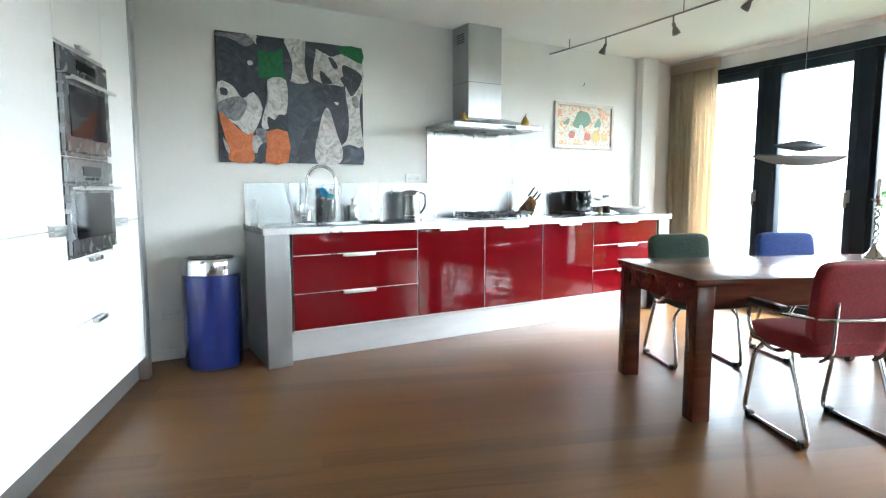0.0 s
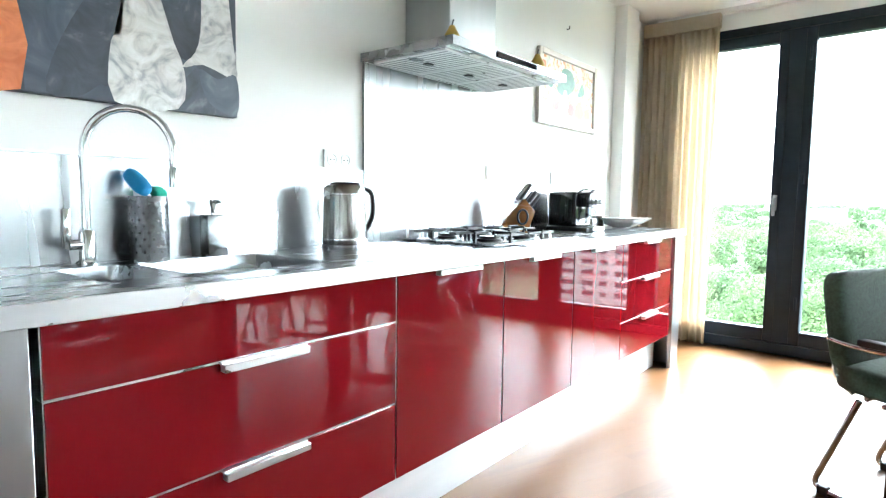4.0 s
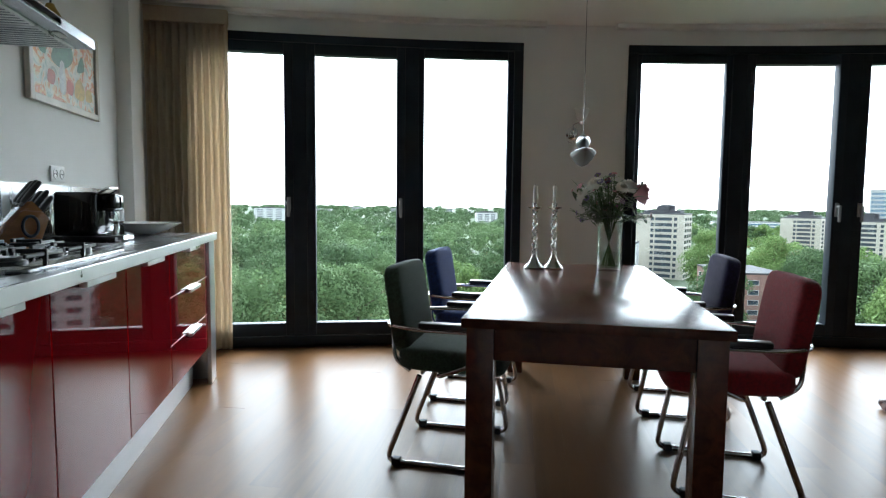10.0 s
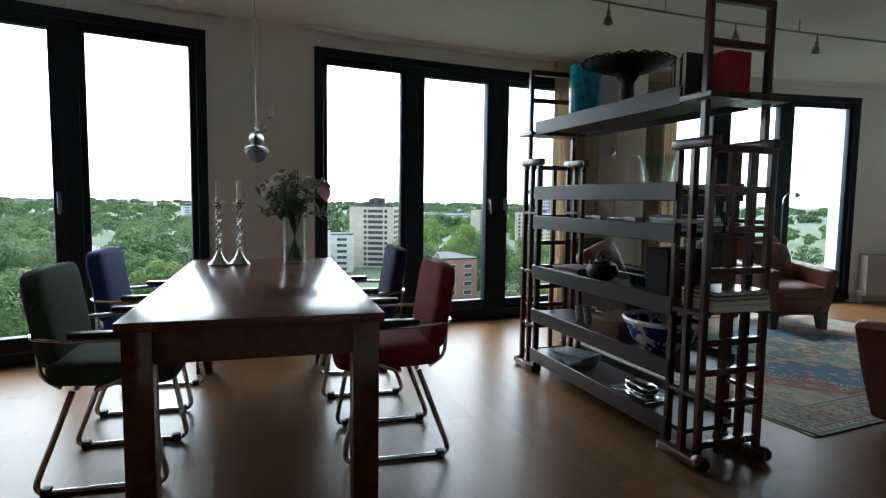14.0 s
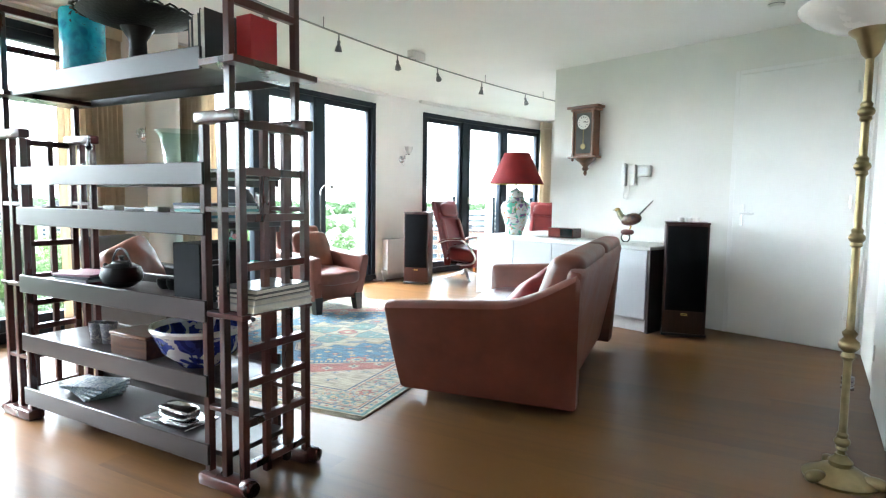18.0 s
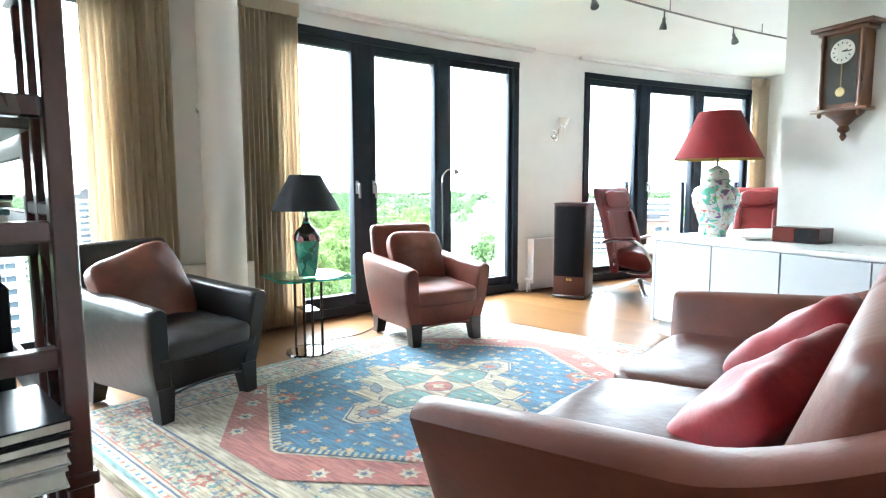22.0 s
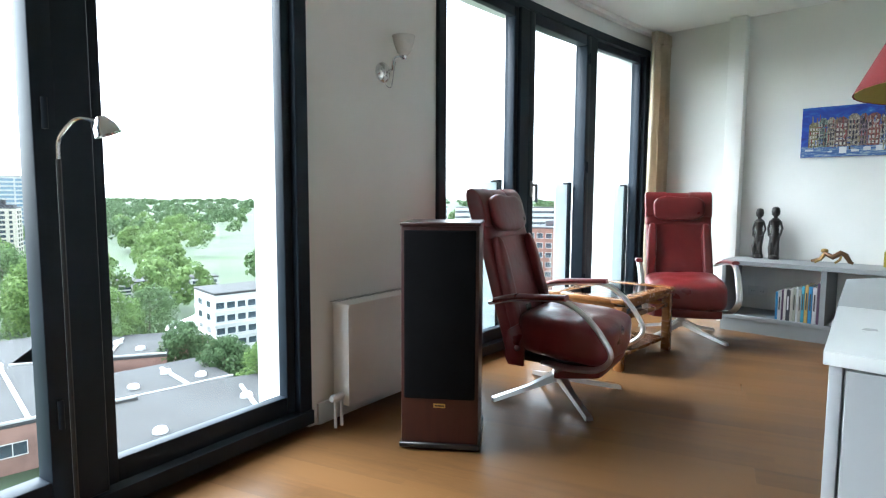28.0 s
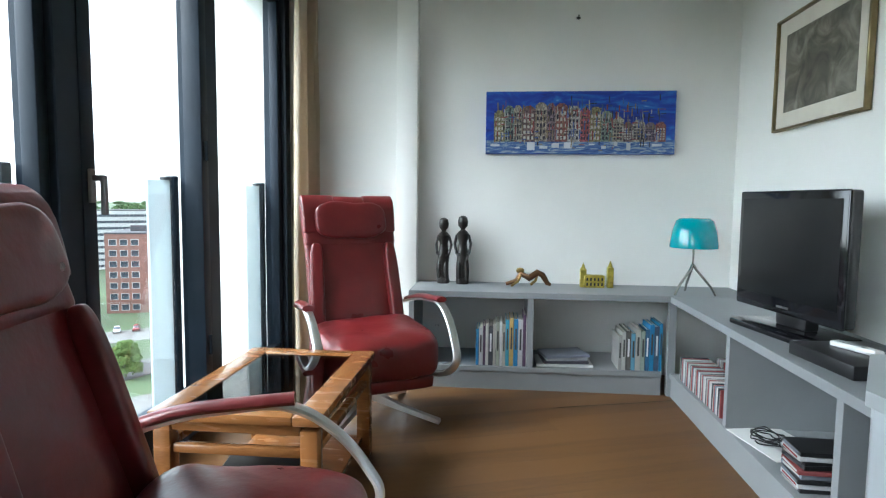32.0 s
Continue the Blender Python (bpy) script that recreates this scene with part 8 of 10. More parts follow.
for z, s in ((0.16, 1.0), (0.56, 1.6), (0.99, 1.0), (1.27, 1.0), (1.48, 1.0)):
    part("collar", lathe([(0.015, z - 0.04 * s), (0.022 * s ** 0.5, z - 0.03 * s), (0.020, z - 0.018 * s), (0.028 * s ** 0.5, z - 0.008 * s), (0.030 * s ** 0.5, z), (0.028 * s ** 0.5, z + 0.008 * s), (0.020, z + 0.018 * s), (0.022 * s ** 0.5, z + 0.03 * s), (0.015, z + 0.04 * s)], 22), BRASS, bl)
part("gallery", lathe([(0.014, 1.68), (0.03, 1.7), (0.05, 1.76), (0.075, 1.78), (0.078, 1.79), (0, 1.79)], 28), BRASS, bl)
part("bowl", lathe([(0.06, 1.785), (0.13, 1.8), (0.20, 1.835), (0.245, 1.875), (0.25, 1.89), (0.24, 1.885), (0.19, 1.845), (0.12, 1.81), (0, 1.8)], 40, cap=False), pmat("alabaster_glass", (0.76, 0.74, 0.68), 0.25, var=0.06), bl, "pale glass uplighter bowl")

# ceiling: spot rail following the curve, smoke detectors
RR_ = 17.02
SATIN = pmat("satin_grey_rail", (0.20, 0.20, 0.21), 0.35, var=0.05)
sr = thing("spot_rail", "curved silver ceiling rail with small spotlights", "track light")
part("rail", tube([arc(0.95 - k * 0.6, RR_, 2.455) for k in range(61)], 0.011, 8, flat=0.6), SATIN, sr)
for k in range(9):
    p = arc(0.0 - k * 4.2, RR_, 0)
    part("hanger", tube([(p.x, p.y, 2.46), (p.x, p.y, H)], 0.004, 6), SATIN, sr)
for k, a in enumerate((-1.53, -3.89, -6.08, -9.1, -15.2, -18.95, -21.61, -24.27, -26.43, -29.17, -32.24)):
    p = arc(a, RR_, 0)
    tilt = (20, -15, 30, -25, 10, 25, -20, 15, 30, -10, 20)[k]
    sp = part("spotlight", lathe([(0.012, 0.0), (0.014, -0.01), (0.012, -0.03), (0.022, -0.05), (0.03, -0.085), (0.027, -0.085), (0, -0.06)], 20, m=Matrix.Translation((p.x, p.y, 2.40)) @ pose(0, 0, 0, tilt, tilt * 0.6, 0)), SATIN, sr)
    part("stem", tube([(p.x, p.y, 2.45), (p.x, p.y, 2.395)], 0.006, 8), SATIN, sp)
part("transformer", arc_block(-25.6, -24.9, RR_ - 0.03, RR_ + 0.03, 2.47, H), WHITE_PL, sr)
for x, y in ((1.70, -1.25), (-1.60, -6.45)):
    sm = thing("smoke_detector", "round white smoke detector on the ceiling", "smoke detector", pose(x, y, H), "smoke detectors")
    part("body", lathe([(0.055, 0), (0.055, -0.012), (0.045, -0.035), (0, -0.038)], 28), WHITE_PL, sm)
    part("vent_ring", lathe([(0.0552, -0.014), (0.0535, -0.018)], 28, cap=False), GREY_LACQ, sm)


# ---- television corner ----
def recliner(m, label):
    """Swivel recliner in red leather: front is local -y, the back leans on its own frame."""
    c = thing("recliner", label, "recliner", m, "red leather recliners")
    for a in (47, 133, 228, 312):
        part("star_foot", shell([[(0.02, 0.022, 0.085), (0.02, -0.022, 0.085), (0.02, -0.022, 0.13), (0.02, 0.022, 0.13)], [(0.18, 0.017, 0.045), (0.18, -0.017, 0.045), (0.18, -0.014, 0.07), (0.18, 0.014, 0.07)], [(0.375, 0.02, 0.002), (0.375, -0.02, 0.002), (0.375, -0.016, 0.022), (0.375, 0.016, 0.022)]]), ALU, c).matrix_basis = pose(0, 0, 0, 0, 0, a + 90)
    part("pillar", lathe([(0.036, 0.08), (0.038, 0.13), (0.03, 0.14), (0.03, 0.25), (0, 0.25)], 20), ALU, c)
    part("mechanism", box(-0.19, 0.19, -0.22, 0.16, 0.215, 0.262, 0.012), BLACK_PL, c)
    part("seat", pillow(0.545, 0.50, 0.215, 5, 18, 0.10, m=pose(0, -0.085, 0.365, 4, 0, 0), wob=0.010, seed=4), LEATHER_RD, c)
    part("footrest", upholstery([(-0.23, -0.285, 0.195), (0.23, -0.285, 0.195), (0.25, -0.06, 0.165), (-0.25, -0.06, 0.165)], [(-0.23, -0.30, 0.265), (0.23, -0.30, 0.265), (0.25, -0.06, 0.20), (-0.25, -0.06, 0.20)], 0.015, 4), LEATHER_RD, c, "folded leather leg rest")
    lean = pose(0, 0.155, 0.222, -16.5, 0, 0)
    part("back", upholstery([(-0.245, -0.04, 0.0), (0.245, -0.04, 0.0), (0.235, 0.045, 0.0), (-0.235, 0.045, 0.0)], [(-0.247, -0.035, 0.68), (0.247, -0.035, 0.68), (0.247, 0.032, 0.68), (-0.247, 0.032, 0.68)], 0.025), LEATHER_RD, c).matrix_basis = lean
    part("head_section", upholstery([(-0.247, -0.040, 0.63), (0.247, -0.040, 0.63), (0.249, 0.035, 0.63), (-0.249, 0.035, 0.63)], [(-0.254, -0.028, 0.885), (0.254, -0.028, 0.885), (0.254, 0.03, 0.885), (-0.254, 0.03, 0.885)], 0.018), LEATHER_RD, c).matrix_basis = lean
    for s in (-1, 1):
        part("back_bolster", pillow(0.070, 0.060, 0.56, 4, 12, 0, m=pose(s * 0.208, -0.055, 0.36, 0, s * -2, s * 8), wob=0.006, seed=s + 2), LEATHER_RD, c).matrix_basis = lean
        arm = rounded([(s * 0.285, 0.27, 0.52), (s * 0.315, 0.12, 0.562), (s * 0.33, -0.14, 0.582), (s * 0.325, -0.275, 0.49), (s * 0.315, -0.375, 0.335), (s * 0.29, -0.30, 0.255), (s * 0.23, -0.12, 0.225), (s * 0.18, 0.02, 0.225)], 0.11, 8)
        part("arm_frame", tube(arm, 0.021, 10, flat=0.6), ALU, c)
        part("arm_pad", tube(rounded([(s * 0.30, 0.235, 0.538), (s * 0.317, 0.12, 0.572), (s * 0.33, -0.15, 0.589)], 0.08, 6), 0.028, 12, flat=0.55), LEATHER_RD, c, "leather arm pad")
        part("side_panel", prism([(-0.055, -0.02), (0.03, -0.02), (0.05, 0.02), (0.035, 0.16), (-0.03, 0.20), (-0.06, 0.10)], -0.008, 0.008, m=pose(s * 0.25, 0.15, 0.225, 90, 0, 90), bev=0.004), LEATHER_RD, c)
        part("side_knob", lathe([(0.018, 0), (0.016, 0.012), (0, 0.014)], 16, m=pose(s * 0.26, 0.125, 0.30, 0, 90 * s, 0)), CHROME, c)
    part("head_roll", pillow(0.385, 0.05, 0.18, 4, 14, 0.1, m=pose(0.0, -0.062, 0.765, 0, 0, 0), wob=0.010, seed=8), LEATHER_RD, c, "padded head roll").matrix_basis = lean
    for k in range(3):
        x = -0.169 + 0.169 * k
        up = 0.918 if k != 1 else 0.912
        part("top_pleat", shell([[(x - 0.083, -0.046, 0.70), (x + 0.083, -0.046, 0.70), (x + 0.083, 0.036, 0.70), (x - 0.083, 0.036, 0.70)], [(x - 0.086, -0.058, 0.84), (x + 0.086, -0.058, 0.84), (x + 0.086, 0.04, 0.84), (x - 0.086, 0.04, 0.84)], [(x - 0.089, -0.038, 0.89), (x + 0.089, -0.038, 0.89), (x + 0.089, 0.036, 0.89), (x - 0.089, 0.036, 0.89)], [(x - 0.086, -0.012, up), (x + 0.086, -0.012, up), (x + 0.086, 0.018, up), (x - 0.086, 0.018, up)]]), LEATHER_RD, c).matrix_basis = lean
    for o in c.children:
        if o.name.startswith("top_pleat"):
            soft(o, 1, 0.010)
    return c


recliner(pose(1.045, -10.08, 0, 0, 0, -116), "red leather swivel recliner with aluminium arms near the window")
recliner(pose(-0.02, -11.54, 0, 0, 0, 172), "red leather swivel recliner with aluminium arms in the corner")

# coffee table
ctb = thing("coffee_table", "honey oak coffee table with a smoked glass top", "coffee table", RAD)
A0, A1, B0, B1, TZ = 6.975, 7.485, -8.655, -7.905, 0.445
for u in (A0, A1):
    for n_ in (B0, B1):
        su, sn = (1 if u == A0 else -1), (1 if n_ == B0 else -1)
        part("leg", box(min(u, u + su * 0.055), max(u, u + su * 0.055), min(n_, n_ + sn * 0.055), max(n_, n_ + sn * 0.055), 0, TZ - 0.045, 0.006), OAK, ctb)
for a in ((A0 - 0.01, A0 + 0.075, B0 - 0.01, B1 + 0.01), (A1 - 0.075, A1 + 0.01, B0 - 0.01, B1 + 0.01), (A0 + 0.075, A1 - 0.075, B0 - 0.01, B0 + 0.075), (A0 + 0.075, A1 - 0.075, B1 - 0.075, B1 + 0.01)):
    part("top_frame", box(*a, TZ - 0.03, TZ, 0.006), OAK, ctb)
for a in ((A0 + 0.008, A0 + 0.04, B0 + 0.055, B1 - 0.055), (A1 - 0.04, A1 - 0.008, B0 + 0.055, B1 - 0.055), (A0 + 0.055, A1 - 0.055, B0 + 0.008, B0 + 0.04), (A0 + 0.055, A1 - 0.055, B1 - 0.04, B1 - 0.008)):
    part("apron", box(*a, TZ - 0.065, TZ - 0.0305, 0.004, 1), OAK, ctb)
    part("stretcher", box(*a, TZ - 0.135, TZ - 0.105, 0.008, 2), OAK, ctb)
part("glass_top", box(A0 + 0.07, A1 - 0.07, B0 + 0.07, B1 - 0.07, TZ - 0.012, TZ - 0.004, 0.001, 1), SMOKE_GLASS, ctb, "smoked glass inset")
part("lower_shelf", box(A0 + 0.03, A1 - 0.03, B0 + 0.03, B1 - 0.03, 0.075, 0.095, 0.003, 1), OAK, ctb)
for k, (c, w, h) in enumerate((((0.03, 0.03, 0.035), 0.15, 0.03), ((0.55, 0.54, 0.5), 0.14, 0.025), ((0.25, 0.25, 0.28), 0.13, 0.02), ((0.02, 0.02, 0.022), 0.14, 0.03))):
    z = 0.095 + (0, 0.03, 0.055, 0.075)[k]
    bk = thing("magazine", "magazine in the pile under the coffee table", "magazine", RAD @ pose(7.22, -8.12, z, 0, 0, 4 * k - 5))
    part("cover", box(-w, w, -w * 0.75, w * 0.75, 0, h - 0.002, 0.003, 1), pmat("magazine_cover", c, 0.35), bk)

# grey low shelving along the painting wall and the television wall
SZ, SB, SF = 0.567, 0.135, -9.57           # top of the shelving, top of its bottom board, its front line
s1 = thing("low_shelving", "grey painted low shelving along the painting wall", "shelving", RAD)
part("top_board", box(5.035, 6.96, PN + 0.002, SF, SZ - 0.035, SZ, 0.002, 1), GREY_LACQ, s1)
part("bottom_board", box(5.53, 6.96, PN + 0.002, SF - 0.01, SB - 0.03, SB, 0.002, 1), GREY_LACQ, s1)
part("plinth", box(5.53, 6.96, PN + 0.002, SF - 0.02, 0.0, SB - 0.031), GREY_LACQ, s1)
part("divider", box(6.245, 6.28, PN + 0.004, SF - 0.012, SB, SZ - 0.035, 0.001, 1), GREY_LACQ, s1)
part("end_board", box(6.93, 6.96, PN + 0.004, SF - 0.012, SB, SZ - 0.035, 0.001, 1), GREY_LACQ, s1)
part("corner_post", box(5.46, 5.50, SF - 0.05, SF - 0.004, 0.0, SZ - 0.035, 0.001, 1), GREY_LACQ, s1)
s2 = thing("low_shelving", "grey painted low shelving under the television", "shelving", RAD)
part("top_board", box(5.035, 5.50, SF + 0.002, -7.665, SZ - 0.035, SZ, 0.002, 1), GREY_LACQ, s2)
part("bottom_board", box(5.035, 5.49, SF + 0.002, -7.60, SB - 0.03, SB, 0.002, 1), GREY_LACQ, s2)
part("plinth", box(5.035, 5.48, SF + 0.002, -7.60, 0, SB - 0.031), GREY_LACQ, s2)
for n_ in (-8.80, -8.0):
    part("divider", box(5.045, 5.485, n_ - 0.017, n_ + 0.017, SB, SZ - 0.035, 0.001, 1), GREY_LACQ, s2)
part("back_board", box(5.035, 5.042, SF + 0.01, -7.61, SB, SZ - 0.035), GREY_LACQ, s2)

rb_ = random.Random(3)
PALETTE = [(0.04, 0.22, 0.45), (0.55, 0.55, 0.56), (0.10, 0.05, 0.10), (0.62, 0.60, 0.55), (0.06, 0.06, 0.07), (0.50, 0.48, 0.42), (0.35, 0.36, 0.30), (0.60, 0.61, 0.60), (0.45, 0.44, 0.38), (0.08, 0.35, 0.50), (0.5, 0.35, 0.12)]


def book_row(u0, n, count, hs, cols, lean=0.0):
    u = u0
    for k in range(count):
        w = rb_.uniform(0.012, 0.027)
        h = hs[0] + (hs[1] - hs[0]) * k / count + rb_.uniform(-0.014, 0.014)
        m = RAD @ pose(u, n, SB + 0.0005, 0, lean, 180)
        book(m, w, h, rb_.uniform(0.17, 0.21), cols[k % len(cols)], label="standing book in the grey shelving")
        u -= w + 0.002


book_row(6.57, -9.60, 15, (0.21, 0.30), PALETTE)
book_row(5.765, -9.60, 10, (0.20, 0.27), [(0.4, 0.4, 0.38), (0.5, 0.5, 0.46), (0.10, 0.10, 0.09), (0.14, 0.34, 0.48), (0.45, 0.45, 0.40), (0.30, 0.36, 0.30), (0.04, 0.12, 0.22), (0.03, 0.2, 0.40), (0.06, 0.10, 0.16), (0.03, 0.22, 0.40)])
for k, (c, w, d) in enumerate((((0.62, 0.62, 0.6), 0.16, 0.11), ((0.06, 0.06, 0.08), 0.13, 0.10), ((0.5, 0.52, 0.55), 0.12, 0.09), ((0.3, 0.33, 0.42), 0.13, 0.09))):
    bk = thing("magazine", "magazine lying flat in the grey shelving", "magazine", RAD @ pose(6.06, -9.72, SB + 0.0005 + 0.016 * k, 0, 0, 5 * k))
    part("cover", box(-w, w, -d, d, 0, 0.015, 0.002, 1), pmat("magazine_cover", c, 0.35), bk)
cdm = [pmat("cd_spine", c, 0.25) for c in ((0.6, 0.6, 0.6), (0.08, 0.08, 0.09), (0.4, 0.38, 0.36), (0.3, 0.08, 0.08), (0.2, 0.22, 0.26), (0.55, 0.52, 0.48))]
for row, (u0, z, cnt) in enumerate(((5.47, SB + 0.0005, 46), (5.28, SB + 0.0005, 40))):
    n_ = -9.46
    for k in range(cnt):
        cd_ = thing("compact_disc", "compact disc case standing in a row", "disc case", RAD @ pose(u0, n_, z, rb_.uniform(-4, 4), 0, 0), "compact disc cases")
        part("case", box(-0.14, 0.0, 0, 0.0095, 0, 0.125, 0.0008, 1), cdm[(k * 7 + row) % 6], cd_)
        n_ += 0.0125
for k in range(9):
    dv = thing("dvd_case", "black disc case in a flat stack", "disc case", RAD @ pose(5.46, -8.36, SB + 0.0005 + 0.0155 * k, 0, 0, rb_.uniform(-6, 6)), "stacked disc cases")
    part("case", box(-0.19, 0.0, 0, 0.135, 0, 0.0145, 0.001, 1), (BLACK_PL, cdm[0], BLACK_PL, cdm[4], cdm[3], BLACK_PL)[k % 6], dv)
    part("spine_label", box(0.0, 0.0006, 0.012, 0.12, 0.004, 0.011), cdm[(k + 2) % 6], dv)
pp = thing("paper_sheet", "white papers lying in the shelf", "paper", RAD @ pose(5.38, -8.62, SB + 0.0005, 0, 0, 12))
part("sheet", box(-0.15, 0.08, -0.16, 0.15, 0, 0.004, 0.0005, 1), WHITE_PL, pp)
cb = thing("cable_coil", "coil of thin black cable on the papers", "cable", RAD @ pose(5.38, -8.64, SB + 0.005))
part("cable", tube([(0.05 * math.cos(t) + 0.012 * math.sin(2.3 * t), 0.065 * math.sin(t) + 0.01 * math.cos(3.1 * t), 0.006 + 0.003 * math.sin(5 * t) + 0.0012 * t) for t in [k * 0.25 for k in range(110)]], 0.0028, 6), BLACK_PL, cb)
socket(RAD @ pose(6.80, PN, 0.28, 0, 0, 180), 2, "white double wall socket behind the shelving")

# television
tvs = thing("television", "black flat television on a swivel foot", "television", RAD @ pose(5.28, -8.71, SZ, 0, 0, 100))
part("cabinet", box(-0.312, 0.312, -0.03, 0.012, 0.075, 0.565, 0.012, 3), BLACK_PL, tvs)
part("bezel", box(-0.314, 0.314, -0.045, -0.029, 0.073, 0.567, 0.008, 2), BLACK_GLOSS, tvs)
part("screen", box(-0.286, 0.286, -0.0475, -0.045, 0.135, 0.535, 0.001, 1), pmat("dark_screen", (0.006, 0.007, 0.008), 0.22), tvs)
part("logo_bar", box(-0.035, 0.035, -0.0465, -0.045, 0.098, 0.106), ALU, tvs)
part("rear_housing", box(-0.24, 0.24, 0.012, 0.065, 0.13, 0.50, 0.03, 3), BLACK_PL, tvs)
part("neck", box(-0.09, 0.09, -0.01, 0.05, 0.02, 0.08, 0.01), BLACK_PL, tvs)
part("foot", prism([(-0.25, -0.10), (-0.20, -0.14), (0.20, -0.14), (0.25, -0.10), (0.22, 0.12), (-0.22, 0.12)], 0, 0.022, bev=0.006), BLACK_GLOSS, tvs)
for k, (u, n_, c) in enumerate(((5.31, -8.22, BLACK_PL),)):
    rc = thing("media_player", "flat black media player with a white remote on it", "media player", RAD @ pose(u, n_, SZ, 0, 0, 5))
    part("body", box(-0.14, 0.13, -0.16, 0.16, 0, 0.045, 0.005), c, rc)
    rm = thing("remote_control", "small white remote control", "remote control", RAD @ pose(u, n_ - 0.02, SZ + 0.046, 0, 0, 20))
    part("body", box(-0.02, 0.02, -0.08, 0.08, 0, 0.018, 0.006, 2), WHITE_PL, rm)
    part("buttons", box(-0.012, 0.012, -0.06, 0.03, 0.018, 0.0195), GREY_LACQ, rm)
tc_ = thing("television_cable", "thin white cable down the wall behind the television", "cable")
part("cable", tube([uv(5.035, -8.35 + 0.09 * math.sin(t), 0.95 - 0.14 * t) for t in [k * 0.25 for k in range(13)]], 0.004, 6), WHITE_PL, tc_)

# turquoise lamp
TQ = pmat("turquoise_glass", (0.012, 0.36, 0.42), 0.12, var=0.05, coat=0.6)
tq = thing("table_lamp", "small table lamp with a turquoise glass shade on tripod legs", "table lamp", RAD @ pose(5.36, -9.66, SZ))
for k in range(3):
    a = 2 * math.pi * k / 3 + 0.5
    part("leg", tube([(0.004 * math.cos(a), 0.004 * math.sin(a), 0.17), (0.02 * math.cos(a), 0.02 * math.sin(a), 0.14), (0.10 * math.cos(a), 0.10 * math.sin(a), 0.05), (0.125 * math.cos(a), 0.125 * math.sin(a), 0.004)], lambda t: 0.008 - 0.002 * t, 8), PEWTER, tq)
part("stem", tube([(0, 0, 0.15), (0, 0, 0.29)], 0.006, 10), PEWTER, tq)
part("shade", lathe([(0.128, 0.265), (0.129, 0.28), (0.118, 0.36), (0.10, 0.415), (0.08, 0.43), (0, 0.432)], 40), TQ, tq, "turquoise opal glass shade")

# figures and small sculptures
EBONY = pmat("ebony", (0.016, 0.012, 0.010), 0.4, var=0.3, scale=30, bump=0.4, bscale=120)


def figure(m, label, s):
    bm = lathe([(0, 0), (0.045, 0), (0.048, 0.01), (0.045, 0.035), (0.03, 0.045), (0.032, 0.10), (0.042, 0.18), (0.046, 0.215), (0.034, 0.26), (0.03, 0.30), (0.042, 0.335), (0.046, 0.36), (0.03, 0.38), (0.017, 0.39), (0.018, 0.40), (0.034, 0.42), (0.037, 0.45), (0.03, 0.48), (0.015, 0.49), (0, 0.492)], 22)
    for q in (-1, 1):
        tube([(q * 0.042, 0, 0.355), (q * 0.058, 0.005, 0.29), (q * 0.045, -0.02, 0.22), (q * 0.02, -0.035, 0.215)], 0.010, 8, bm=bm)
        tube([(q * 0.022, -0.01, 0.18), (q * 0.028, -0.03, 0.11), (q * 0.026, -0.012, 0.04)], 0.02, 9, bm=bm)
    ob = link("wooden_figure", bm, EBONY)
    ob.matrix_basis = m @ Matrix.Diagonal((s, s, s, 1))
    return tagged(ob, label, "statue", "pair of carved figures")


figure(RAD @ pose(6.79, -9.90, SZ, 0, 0, 170), "slim carved ebony standing figure on the shelf", 0.83)
figure(RAD @ pose(6.67, -9.885, SZ, 0, 0, 185), "slightly taller carved ebony standing figure", 0.86)
lz = thing("animal_sculpture", "small bronze crouching animal sculpture", "sculpture", RAD @ pose(6.28, -9.84, SZ, 0, 0, 0))
part("body", tube([(0.12, 0, 0.012), (0.06, 0, 0.03), (0.03, 0, 0.075), (-0.02, 0, 0.05), (-0.07, 0, 0.085), (-0.10, 0, 0.07), (-0.13, 0, 0.02), (-0.15, 0, 0.012)], lambda t: 0.010 + 0.012 * math.sin(math.pi * t), 10), pmat("brown_bronze", (0.14, 0.07, 0.03), 0.35, 0.6), lz)
part("limbs", tube([(0.03, 0.02, 0.07), (0.05, 0.03, 0.03), (0.09, 0.04, 0.005)], 0.008, 8, bm=tube([(-0.07, -0.02, 0.07), (-0.06, -0.03, 0.03), (-0.03, -0.03, 0.005)], 0.009, 8)), BRONZE, lz)
part("head", pillow(0.05, 0.035, 0.035, 2.2, 6, m=Matrix.Translation((0.035, 0, 0.095))), BRONZE, lz)
ca = thing("model_building", "small yellow brass model of a twin-towered church", "model", RAD @ pose(5.86, -9.86, SZ, 0, 0, 180))
YB_ = pmat("yellow_brass", (0.45, 0.36, 0.06), 0.4, 0.5, var=0.2, scale=40)
part("nave", box(-0.07, 0.05, -0.025, 0.025, 0, 0.075, 0.003, 1), YB_, ca)
for x, h in ((-0.075, 0.15), (0.085, 0.165)):
    part("tower", box(x - 0.018, x + 0.018, -0.02, 0.02, 0, h * 0.75, 0.002, 1), YB_, ca)
    part("spire", lathe([(0.014, h * 0.75), (0.010, h * 0.85), (0, h)], 8, m=Matrix.Translation((x, 0, 0))), YB_, ca)
for k in range(5):
    for r in range(2):
        part("window", box(-0.058 + k * 0.022, -0.048 + k * 0.022, -0.0262, -0.025, 0.012 + r * 0.03, 0.030 + r * 0.03), BLACK_PL, ca)

